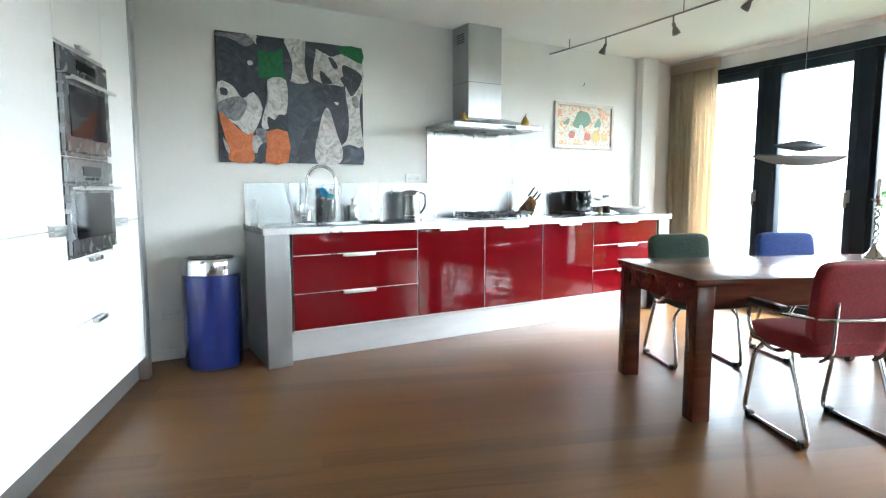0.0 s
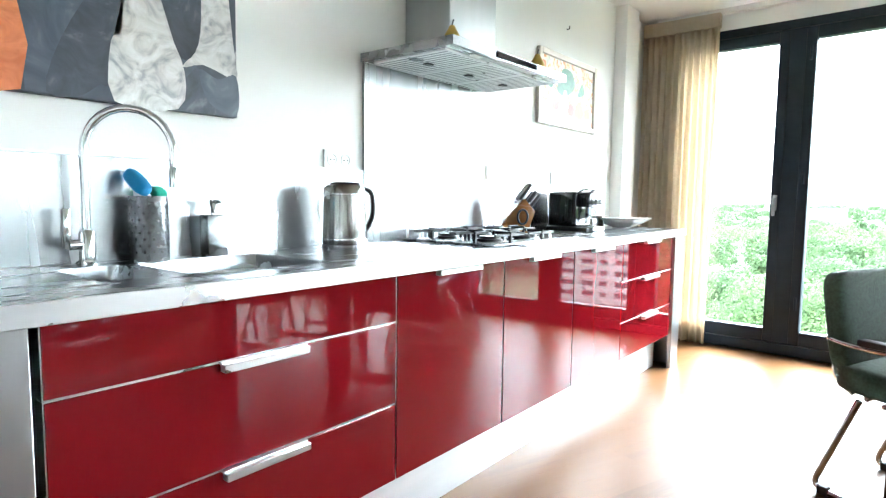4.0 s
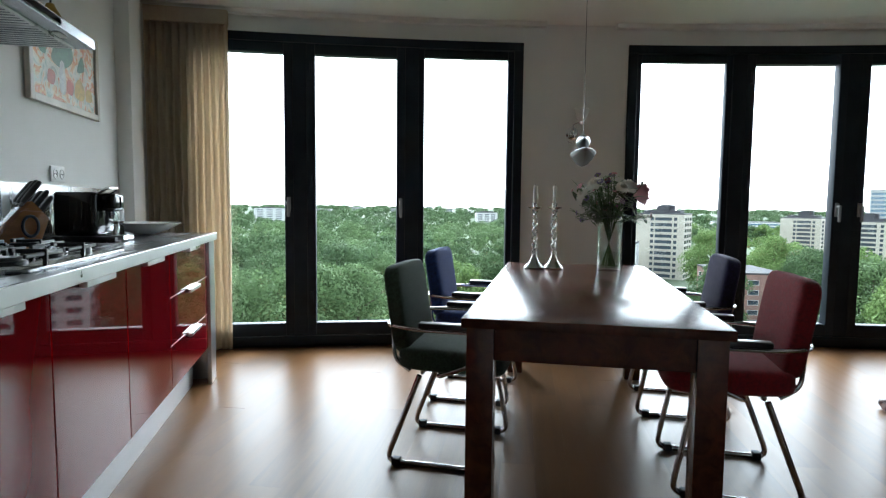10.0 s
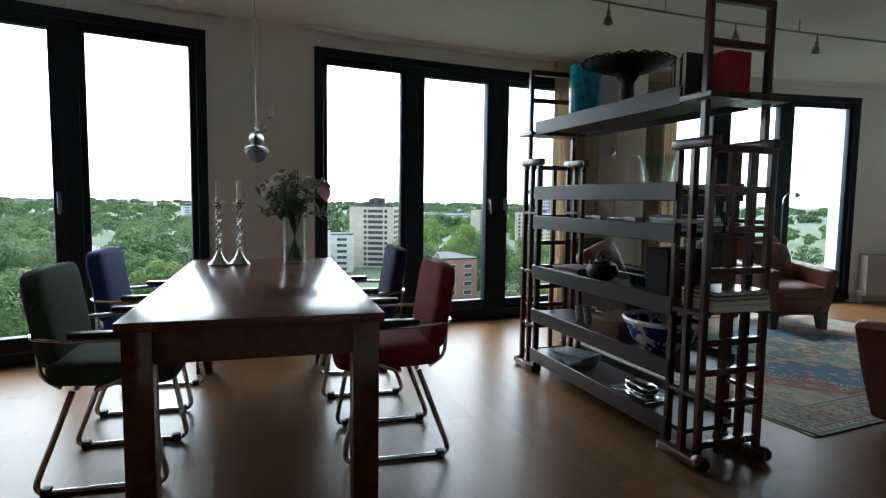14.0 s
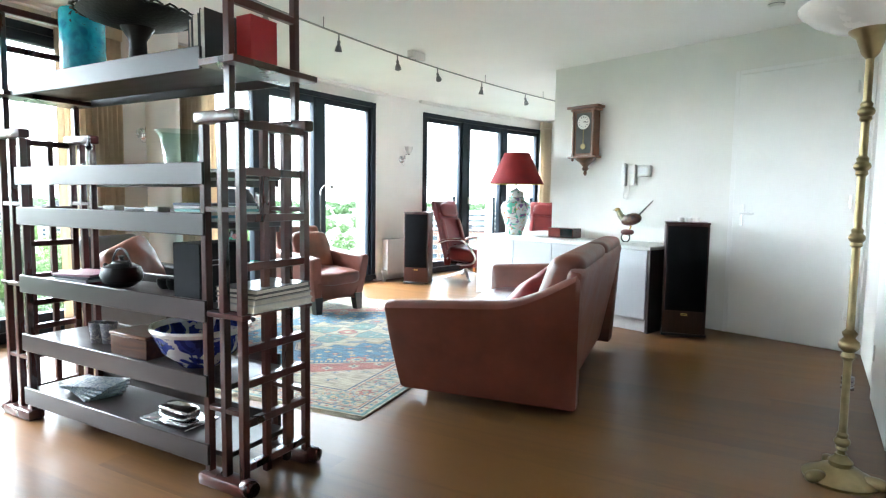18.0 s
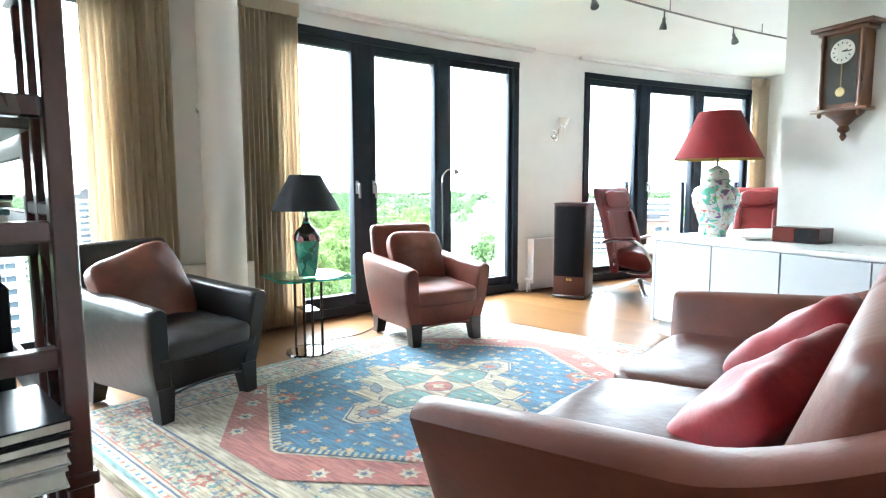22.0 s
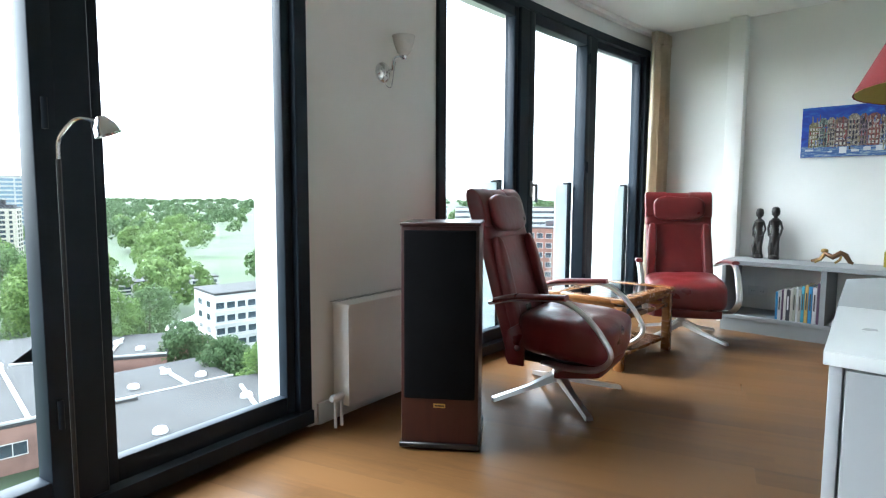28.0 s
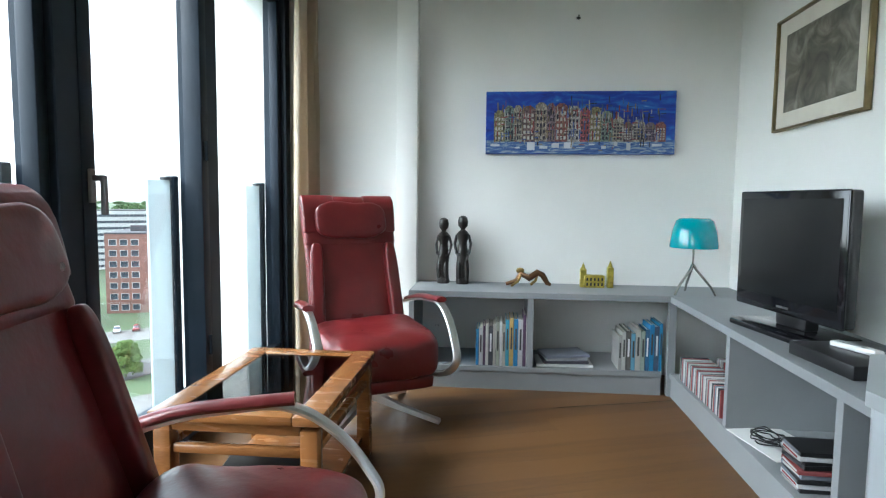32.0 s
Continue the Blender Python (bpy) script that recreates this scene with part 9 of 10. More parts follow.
# townscape painting
tp_ = thing("painting", "long unframed painting of canal houses under a deep blue sky", "painting", RAD @ pose(6.54, PN, 1.375, 0, 0, 180))
SKY = stroke_mat("blue_sky_paint", [(0.30, (0.008, 0.02, 0.20)), (0.50, (0.012, 0.05, 0.36)), (0.66, (0.03, 0.16, 0.50)), (0.8, (0.35, 0.5, 0.65))], 3.2, 2, stretch=(1, 1, 3))
WATER = stroke_mat("canal_paint", [(0.3, (0.02, 0.06, 0.25)), (0.5, (0.08, 0.16, 0.36)), (0.62, (0.35, 0.42, 0.5)), (0.75, (0.12, 0.14, 0.2))], 9, 2, stretch=(1, 1, 6))
part("canvas", box(0, 1.14, -0.03, -0.002, 0, 0.38, 0.002, 1), SKY, tp_)
part("canal", box(0.004, 1.136, -0.0312, -0.0301, 0.003, 0.085), WATER, tp_)
hx, hr = 0.05, random.Random(9)
HC = [(0.17, 0.15, 0.08), (0.13, 0.17, 0.15), (0.22, 0.20, 0.16), (0.12, 0.08, 0.08), (0.24, 0.21, 0.17), (0.15, 0.11, 0.13), (0.17, 0.07, 0.06), (0.34, 0.32, 0.30), (0.26, 0.07, 0.08)]
HM = [stroke_mat("house_paint", [(0.35, tuple(c * 0.45 for c in col)), (0.5, col), (0.64, tuple(min(0.7, c * 2.2) for c in col))], 30, 4) for col in HC]
DK = pmat("dark_window_paint", (0.03, 0.03, 0.05), 0.6)
LT = pmat("light_window_paint", (0.55, 0.52, 0.45), 0.6)
i_ = 0
while hx < 1.05:
    w = hr.uniform(0.05, 0.085)
    top = 0.20 + 0.11 * math.sin(math.pi * min(1, (hx + 0.1) / 0.9)) ** 0.7 * (1 if hx < 0.75 else 0.8) + hr.uniform(-0.012, 0.014)
    h_ = part("house", prism([(hx, 0.075), (hx + w, 0.075), (hx + w, top - 0.02), (hx + w * 0.7, top), (hx + w * 0.3, top), (hx, top - 0.02)], 0.0312, 0.0325, m=pose(0, 0, 0, 90, 0, 0)), HM[i_ % 9], tp_)
    wb_ = bmesh.new()
    for r in range(5):
        for c in range(3):
            x0, z0 = hx + w * (0.12 + 0.29 * c), 0.088 + r * (top - 0.12) / 5
            box(x0, x0 + w * 0.17, -0.0332, -0.0325, z0, z0 + (top - 0.12) / 9, bm=wb_)
    tagged(part("window_daub", wb_, DK if i_ % 3 else LT, h_), "tiny daubs of window paint", kind="stuff")
    hx += w
    i_ += 1
STROKES = [pmat("brush_stroke", c, 0.6, var=0.2, scale=30) for c in ((0.02, 0.02, 0.035), (0.42, 0.40, 0.36), (0.25, 0.05, 0.05), (0.05, 0.10, 0.30), (0.22, 0.17, 0.10))]
for q, sm_ in enumerate(STROKES):
    sb = bmesh.new()
    for k in range(70):
        x0, z0 = hr.uniform(0.05, 1.06), hr.uniform(0.06, 0.27)
        w_, h_ = (hr.uniform(0.003, 0.008), hr.uniform(0.015, 0.06)) if k % 3 else (hr.uniform(0.01, 0.04), hr.uniform(0.003, 0.007))
        box(x0, x0 + w_, -0.0345 - 0.0003 * q, -0.0332, z0, z0 + h_, bm=sb, m=pose(0, 0, 0, 0, hr.uniform(-4, 4), 0))
    tagged(part("paint_layer", sb, sm_, tp_), "thin loose strokes of paint", kind="stuff")
br = bmesh.new()
for k in range(14):
    x0 = 0.03 + k * 0.075
    box(x0, x0 + hr.uniform(0.02, 0.06), -0.0335, -0.0318, 0.05 + hr.uniform(-0.03, 0.02), 0.062 + hr.uniform(-0.03, 0.02), bm=br)
part("light_strokes", br, pmat("white_stroke", (0.6, 0.62, 0.65), 0.6), tp_)
hk2 = thing("picture_hook", "small dark hook in the painting wall", "hook", RAD @ pose(5.99, PN, 2.19, 0, 0, 180))
part("nail", tube([(0, 0, 0), (0, -0.02, 0), (0, -0.02, 0.02)], 0.004, 8, bm=box(-0.012, 0.012, -0.006, 0, 0.0, 0.012)), BLACK_PL, hk2)
ETCH = stroke_mat("etching_ink", [(0.3, (0.05, 0.045, 0.035)), (0.5, (0.13, 0.12, 0.09)), (0.7, (0.26, 0.25, 0.20))], 7, 1.5)
framed("framed_print", "dark etching in a gilt frame with a cream mount", RAD @ pose(5.03, -9.48, 1.445, 0, 0, 90), 0.77, 0.555, 0.014, BRASS, pmat("cream_mount", (0.66, 0.62, 0.53), 0.8, var=0.03), 0.075, ETCH)


# ---- outdoors, seen from the eleventh floor ----
GZ = -34.0
EYE_A, EYE_B, EYE_C = (0.0, -1.45), (1.0, -5.2), (1.38, -8.1)


def far(az, dist, z=GZ, origin=EYE_A):
    """A place at a compass angle and distance."""
    return Vector((origin[0] + dist * math.cos(radians(az)), origin[1] + dist * math.sin(radians(az)), z))


def leaf_mat(name, c1, c2):
    """Leaves: colour varies leaf by leaf and a little over the crown, with some light passing through."""
    m, nt, b = nodes_of(name)
    out = nt.nodes["Material Output"]
    geo = nt.nodes.new("ShaderNodeNewGeometry")
    tc = nt.nodes.new("ShaderNodeTexCoord")
    n = nt.nodes.new("ShaderNodeTexNoise")
    n.inputs["Scale"].default_value, n.inputs["Detail"].default_value = 0.12, 3
    nt.links.new(tc.outputs["Object"], n.inputs["Vector"])
    add = nt.nodes.new("ShaderNodeMath")
    add.operation = "MULTIPLY_ADD"
    add.inputs[1].default_value = 0.5
    nt.links.new(geo.outputs["Random Per Island"], add.inputs[0])
    nt.links.new(n.outputs[0], add.inputs[2])
    rp = nt.nodes.new("ShaderNodeValToRGB")
    rp.color_ramp.elements[0].position, rp.color_ramp.elements[1].position = 0.4, 1.0
    rp.color_ramp.elements[0].color, rp.color_ramp.elements[1].color = (*c2, 1), (*c1, 1)
    nt.links.new(add.outputs[0], rp.inputs[0])
    nt.links.new(rp.outputs[0], b.inputs["Base Color"])
    b.inputs["Roughness"].default_value = 0.7
    b.inputs["Specular IOR Level"].default_value = 0.1
    tl = nt.nodes.new("ShaderNodeBsdfTranslucent")
    nt.links.new(rp.outputs[0], tl.inputs[0])
    mix = nt.nodes.new("ShaderNodeMixShader")
    mix.inputs[0].default_value = 0.3
    nt.links.new(b.outputs[0], mix.inputs[1])
    nt.links.new(tl.outputs[0], mix.inputs[2])
    nt.links.new(mix.outputs[0], out.inputs[0])
    return m


LEAF_GREY = leaf_mat("grey_green_foliage", (0.120, 0.180, 0.076), (0.055, 0.090, 0.038))
LEAF_BRIGHT = leaf_mat("bright_green_foliage", (0.142, 0.210, 0.068), (0.066, 0.110, 0.034))
LEAF_DARK = leaf_mat("dark_green_foliage", (0.085, 0.132, 0.058), (0.040, 0.070, 0.031))
BARK = pmat("tree_bark", (0.09, 0.07, 0.05), 0.9, var=0.3, scale=4, bump=0.5, bscale=10)
LEAVES = (LEAF_GREY, LEAF_BRIGHT, LEAF_DARK)


def leaf_quads(rng, centres, radii, per, size, squash=0.85):
    """Small leaf tufts scattered over the outside of many lumps."""
    n = len(centres) * per
    c = np.repeat(np.asarray(centres), per, axis=0)
    r = np.repeat(np.asarray(radii), per)[:, None]
    d = rng.normal(size=(n, 3))
    d[:, 2] = np.abs(d[:, 2]) * 0.9 - 0.35 + 0.3 * rng.normal(size=n)
    d /= np.linalg.norm(d, axis=1)[:, None] + 1e-6
    p = c + d * r * np.array([1, 1, squash]) * (0.72 + 0.38 * rng.random((n, 1)))
    nrm = d + 0.3 * rng.normal(size=(n, 3))
    nrm /= np.linalg.norm(nrm, axis=1)[:, None] + 1e-6
    a = np.cross(nrm, rng.normal(size=(n, 3)))
    a /= np.linalg.norm(a, axis=1)[:, None] + 1e-6
    b = np.cross(nrm, a)
    s = size * (0.55 + 0.9 * rng.random((n, 1)))
    q = np.stack([p - a * s - b * s * 0.5, p + a * s * 0.2 - b * s * 0.7, p + a * s + b * s * 0.4, p - a * s * 0.3 + b * s * 0.7], axis=1)
    return q.reshape(-1, 3)


def quad_mesh(name, verts, mat):
    me = bpy.data.meshes.new(name)
    n = len(verts)
    me.vertices.add(n)
    me.vertices.foreach_set("co", np.ascontiguousarray(verts, dtype=np.float32).ravel())
    me.loops.add(n)
    me.loops.foreach_set("vertex_index", np.arange(n, dtype=np.int32))
    me.polygons.add(n // 4)
    me.polygons.foreach_set("loop_start", np.arange(0, n, 4, dtype=np.int32))
    me.update()
    me.materials.append(mat)
    return me


def crown_lumps(rng, h, r, n, low=0.22):
    """Lump centres and sizes that fill an uneven crown."""
    cs, rs = [], []
    lean = rng.normal(size=2) * r * 0.08
    for k in range(n):
        t = (k + 0.5) / n
        z = low + (0.97 - low) * t
        prof = math.sin(math.pi * min(1, 0.18 + 0.82 * (z - low) / (1 - low)) ** 0.9) ** 0.6
        ang = k * 2.4 + rng.normal() * 0.5
        rad = r * prof * (0.45 + 0.4 * rng.random())
        cs.append((rad * math.cos(ang) + lean[0] * z, rad * math.sin(ang) + lean[1] * z, h * z * (0.95 + 0.05 * rng.random()) - r * 0.16))
        rs.append(r * (0.33 + 0.17 * rng.random()) * (0.55 + 0.45 * prof))
    return cs, rs


def tree(p, h, r, mat, label, seed, lumps=34, per=120, size=0.42, group="park trees"):
    rng = np.random.default_rng(seed)
    t = thing("tree", label, "tree", pose(p.x, p.y, p.z, 0, 0, seed * 37 % 360), group)
    tb = tube([(0, 0, 0), (0.1, 0, h * 0.25), (-0.1, 0.15, h * 0.55), (0, 0, h * 0.85)], lambda s: 0.016 * h * (1 - 0.85 * s), 10)
    for k in range(6):
        a = k * 1.1 + seed
        z = h * (0.2 + 0.09 * k)
        q = Vector((math.cos(a) * r * 0.7, math.sin(a) * r * 0.7, z + h * 0.18))
        tube([(0, 0, z), (q.x * 0.5, q.y * 0.5, z + h * 0.07), q], lambda s: 0.006 * h * (1 - 0.8 * s), 7, bm=tb)
    part("trunk", tb, BARK, t)
    cs, rs = crown_lumps(rng, h, r, lumps)
    crown = new("crown", quad_mesh("crown", leaf_quads(rng, cs, rs, per, size), mat))
    crown.parent = t
    return t


# ground, water, roads
GRASS = pmat("grass_and_earth", (0.040, 0.066, 0.026), 0.95, var=0.25, scale=0.03, bump=0.3, bscale=0.5, col2=(0.026, 0.040, 0.018))
ASPHALT = pmat("asphalt", (0.05, 0.05, 0.052), 0.85, var=0.15, scale=0.2, bump=0.2, bscale=3)
PAVING = pmat("pale_paving", (0.12, 0.118, 0.113), 0.85, var=0.12, scale=0.15)
LAKE = pmat("lake_water", (0.03, 0.05, 0.05), 0.08, var=0.1, scale=0.02, bump=0.1, bscale=0.3)
disc = [(12000 * math.cos(2 * math.pi * k / 96), 12000 * math.sin(2 * math.pi * k / 96)) for k in range(96)]
structure(link("ground", prism(disc, GZ - 1, GZ), GRASS), "grass and park ground reaching the horizon", "ground")


def strip(name, pts, width, z, mat, label, cat):
    """A flat band along a line of points."""
    bm = bmesh.new()
    ps = [Vector(p) for p in pts]
    rows = []
    for i, p in enumerate(ps):
        d = (ps[min(i + 1, len(ps) - 1)] - ps[max(i - 1, 0)]).normalized()
        s = Vector((-d.y, d.x, 0)) * width / 2
        rows.append([bm.verts.new((p + s).to_tuple()[:2] + (zz,)) for zz in (z - 0.3, z)] + [bm.verts.new((p - s).to_tuple()[:2] + (zz,)) for zz in (z, z - 0.3)])
    for a, b in zip(rows, rows[1:]):
        for k in range(4):
            bm.faces.new((a[k], a[(k + 1) % 4], b[(k + 1) % 4], b[k]))
    bm.faces.new(rows[0][::-1])
    bm.faces.new(rows[-1])
    bmesh.ops.recalc_face_normals(bm, faces=bm.faces)
    return structure(link(name, bm, mat), label, cat)


strip("water", [far(-4.6, 430), far(-7, 445), far(-9.5, 470)], 60, GZ + 0.12, LAKE, "still grey lake between the trees", "water")
strip("road_1", [far(-76, 118, GZ, EYE_C), far(-88, 126, GZ, EYE_C), far(-100, 142, GZ, EYE_C), far(-118, 190, GZ, EYE_C)], 11, GZ + 0.14, ASPHALT, "grey asphalt road beside the brick blocks", "road")
strip("road_2", [far(-60, 118, GZ, EYE_C), far(-66, 150, GZ, EYE_C), far(-72, 240, GZ, EYE_C)], 7, GZ + 0.10, ASPHALT, "narrow asphalt lane between lawns", "road")
strip("pavement_1", [far(-84, 96, GZ, EYE_C), far(-96, 104, GZ, EYE_C), far(-110, 118, GZ, EYE_C)], 22, GZ + 0.12, PAVING, "pale paved car park", "pavement")
strip("pavement_2", [far(-80, 166, GZ, EYE_C), far(-98, 170, GZ, EYE_C)], 14, GZ + 0.12, PAVING, "pale paved strip with parked cars", "pavement")

# buildings
CREAM = pmat("cream_brick_facade", (0.36, 0.335, 0.28), 0.85, var=0.06, scale=0.3, bump=0.1, bscale=3)
OFFWHITE = pmat("white_rendered_facade", (0.42, 0.42, 0.41), 0.85, var=0.06, scale=0.25)
CONCRETE = pmat("grey_concrete", (0.30, 0.30, 0.29), 0.9, var=0.12, scale=0.3)
REDBRICK = pmat("red_brick_facade", (0.18, 0.092, 0.072), 0.9, var=0.15, scale=0.5, bump=0.2, bscale=4)
PINKBRICK = pmat("pale_red_brick_facade", (0.20, 0.12, 0.097), 0.9, var=0.12, scale=0.5)
ROOF_DARK = pmat("dark_roofing", (0.045, 0.045, 0.05), 0.9, var=0.2, scale=0.2)
ROOF_PALE = pmat("grey_gravel_roof", (0.030, 0.031, 0.032), 0.95, var=0.2, scale=0.12, bump=0.3, bscale=3)
FAR_GLASS = pmat("far_window_glass", (0.045, 0.06, 0.075), 0.12, var=0.3, scale=0.4)
BLUE_GLASS = pmat("blue_tower_glass", (0.10, 0.16, 0.22), 0.15, var=0.2, scale=0.2)
WFRAME = pmat("white_window_frame", (0.45, 0.45, 0.44), 0.6, var=0.04)
PANE_MESH = {}


def far_window(parent, m, w, h, frame_mat=WFRAME, glass=FAR_GLASS, split=1):
    """A framed window on a facade: local x across, y out of the wall, z up."""
    key = (round(w, 2), round(h, 2), frame_mat.name, glass.name, split)
    if key not in PANE_MESH:
        b = box(-w / 2, w / 2, -0.12, 0.0, -h / 2, h / 2)
        t = 0.10
        g = box(-w / 2 + t, w / 2 - t, 0.002, 0.03, -h / 2 + t, h / 2 - t)
        mul = bmesh.new()
        mul.free()
        fr = box(-w / 2, w / 2, 0.0, 0.08, h / 2 - t, h / 2)
        box(-w / 2, w / 2, 0.0, 0.12, -h / 2, -h / 2 + t, bm=fr)
        for x in [-w / 2 + t / 2, w / 2 - t / 2] + [-w / 2 + w * k / split for k in range(1, split)]:
            box(x - t / 2, x + t / 2, 0.0, 0.078, -h / 2 + t, h / 2 - t, bm=fr)
        for f in g.faces:
            f.material_index = 1
        own = merge(fr, g)
        b.free()
        me = bpy.data.meshes.new("window")
        own.to_mesh(me)
        own.free()
        nf = len(me.polygons)
        idx = [0] * nf
        for k in range(nf - 6, nf):
            idx[k] = 1
        me.polygons.foreach_set("material_index", idx)
        me.materials.append(frame_mat)
        me.materials.append(glass)
        PANE_MESH[key] = me
    o = new("window", PANE_MESH[key])
    o.parent = parent
    o.matrix_basis = m
    return o


def building(name, label, az, dist, w, d, top, turn, floors, front, side, mat, roof_mat, origin=EYE_A, sides=(1,), plant=(), wh=1.5, bands=None, frame_mat=WFRAME, glass=FAR_GLASS, category="building", fh=None, group=""):
    """A block whose front looks at the viewer, turned by some degrees; top is the roof's height above the eye's floor."""
    p = far(az, dist, GZ, origin)
    h = top - GZ
    t = thing(name, label, category, pose(p.x, p.y, GZ, 0, 0, az - 90 + turn), group)
    part("wall", box(-w / 2, w / 2, 0, d, 0, h), mat, t)
    part("roof", box(-w / 2 - 0.15, w / 2 + 0.15, -0.15, d + 0.15, h, h + 0.5, 0.08, 1), roof_mat, t)
    fh = fh or (h - 1.0) / floors
    for f in range(floors):
        z = h - 1.0 - fh * (f + 0.45)
        if z < 1:
            break
        for x, ww in front:
            far_window(t, pose(x * w - w / 2, 0, z, 0, 0, 180), ww * w, wh, frame_mat, glass, max(1, int(ww * w / 1.6)))
        for s in sides:
            for y, ww in side:
                far_window(t, pose(s * w / 2, y * d, z, 0, 0, -90 * s), ww * d, wh, frame_mat, glass, max(1, int(ww * d / 1.6)))
        if bands is not None:
            part("floor_band", box(-w / 2 - 0.25, w / 2 + 0.25, -0.25, d * 0.98, z - fh * 0.5 - 0.18, z - fh * 0.5 + 0.18), bands, t)
    for x, y, pw, pd, ph in plant:
        part("roof_plant", box(x * w - w / 2 - pw / 2, x * w - w / 2 + pw / 2, y * d - pd / 2, y * d + pd / 2, h + 0.5, h + 0.5 + ph, 0.06, 1), ROOF_DARK, t)
    return t


PL = [(0.5, 0.5, 17, 9, 1.4), (0.42, 0.5, 2.2, 4, 3.6), (0.55, 0.4, 4, 4, 4.2), (0.68, 0.5, 2, 3, 4.0)]
TOWER = [(0.36, 0.065), (0.59, 0.34), (0.83, 0.065)]
building("apartment_tower", "cream apartment tower with dark window bands and roof plant", -31.4, 300, 23, 17, -2.8, -14, 11, TOWER, [(0.2, 0.22), (0.5, 0.2), (0.8, 0.2)], CREAM, ROOF_DARK, frame_mat=ROOF_DARK, plant=PL, bands=CREAM, group="apartment towers")
building("apartment_tower", "cream apartment tower rising behind the trees", -42.6, 420, 22, 17, -5.5, -14, 11, TOWER, [(0.3, 0.22), (0.7, 0.2)], CREAM, ROOF_DARK, frame_mat=ROOF_DARK, plant=PL, bands=CREAM, group="apartment towers")
building("apartment_tower", "pale apartment tower with a column of small windows", -47.0, 380, 20, 16, -6.2, -10, 11, [(0.14, 0.07), (0.55, 0.42), (0.88, 0.07)], [(0.3, 0.22), (0.7, 0.2)], CREAM, ROOF_DARK, frame_mat=ROOF_DARK, plant=PL, bands=CREAM, group="apartment towers")
building("office_tower", "blue-grey glass office tower above the skyline", -48.4, 500, 20, 20, 13.4, 8, 16, [(0.25, 0.46), (0.75, 0.46)], [(0.25, 0.46), (0.75, 0.46)], CONCRETE, ROOF_DARK, wh=1.9, glass=BLUE_GLASS, frame_mat=CONCRETE)
building("office_block", "long glass office block with pale floor bands", -38.6, 700, 66, 24, -15, 10, 6, [(0.25, 0.48), (0.75, 0.48)], [], OFFWHITE, ROOF_PALE, wh=2.0, glass=BLUE_GLASS)
building("apartment_block", "white apartment block with rows of windows", -23.8, 156, 21, 12, -7.3, 14, 9, [(0.14, 0.16), (0.36, 0.10), (0.56, 0.16), (0.82, 0.20)], [(0.3, 0.2), (0.7, 0.2)], OFFWHITE, ROOF_PALE, bands=OFFWHITE, sides=(1, -1))
building("apartment_block", "low pale apartment block beside the tower", -27.9, 280, 16, 12, -16, -6, 6, [(0.2, 0.25), (0.7, 0.3)], [], OFFWHITE, ROOF_PALE)
building("brick_block", "pale red brick block with a flat roof", -39.6, 190, 17, 24, -18.4, 24, 5, [(0.15, 0.14), (0.45, 0.18), (0.8, 0.18)], [(0.15, 0.08), (0.4, 0.1), (0.65, 0.1), (0.88, 0.08)], PINKBRICK, ROOF_PALE, sides=(1, -1))
building("apartment_tower", "white apartment tower far beyond the woods", -15.3, 700, 26, 14, -9, 5, 9, [(0.2, 0.2), (0.5, 0.2), (0.8, 0.2)], [(0.5, 0.4)], OFFWHITE, ROOF_DARK, plant=PL[:1], group="far towers")
building("apartment_tower", "white apartment tower on the horizon", 5.6, 900, 44, 14, -8, 3, 8, [(0.2, 0.2), (0.5, 0.2), (0.8, 0.2)], [], OFFWHITE, ROOF_DARK, plant=PL[:1], group="far towers")
rb5 = random.Random(12)
for k in range(26):
    az = 12 - 2.6 * k if k < 22 else -70 - 9 * (k - 21)
    if -50 < az < -28:
        continue
    dist = rb5.uniform(1500, 2600)
    building("far_building", "pale block on the distant skyline", az + rb5.uniform(-1, 1), dist, rb5.uniform(18, 46), 18, rb5.uniform(-24, -6), rb5.uniform(-20, 20), 5, [(0.25, 0.42), (0.75, 0.42)], [], rb5.choice((CONCRETE, CONCRETE, PINKBRICK)), ROOF_DARK, group="skyline blocks", wh=1.8, sides=())

# low roofs below the second and third window
for az, dist, w, d, top, turn, lab in ((-46.5, 90, 32, 52, -28, 5, "flat grey roofed low hall with skylights"), (-53.0, 118, 24, 18, -28.0, -12, "flat grey roofed low school wing"), (-59.5, 96, 18, 15, -28.5, 20, "flat grey roofed pavilion wing with roof lights"), (-65.5, 72, 34, 26, -28.3, 12, "flat grey roof with a small skylight dome")):
    b = building("low_building", lab, az, dist, w, d, top, turn, 1, [(0.2, 0.2), (0.5, 0.2), (0.8, 0.2)], [(0.5, 0.5)], PINKBRICK, ROOF_PALE, EYE_B, group="low flat-roofed wings", sides=(1, -1), wh=1.8, fh=4.2)
    h = top - GZ
    for kx, ky in ((0.25, 0.3), (0.6, 0.6), (0.8, 0.25)):
        part("skylight", lathe([(0.9, h + 0.5), (0.9, h + 0.8), (0.7, h + 1.1), (0, h + 1.3)], 12, m=Matrix.Translation((w * (kx - 0.5), d * ky, 0))), WFRAME, b)
    part("parapet", box(-w / 2, w / 2, -0.1, 0.25, h + 0.5, h + 0.8), CONCRETE, b)
    part("roof_duct", box(w * 0.1, w * 0.1 + 0.5, 0.5, d * 0.8, h + 0.5, h + 0.85), CONCRETE, b)
pv = far(-62.5, 143, GZ, EYE_B)
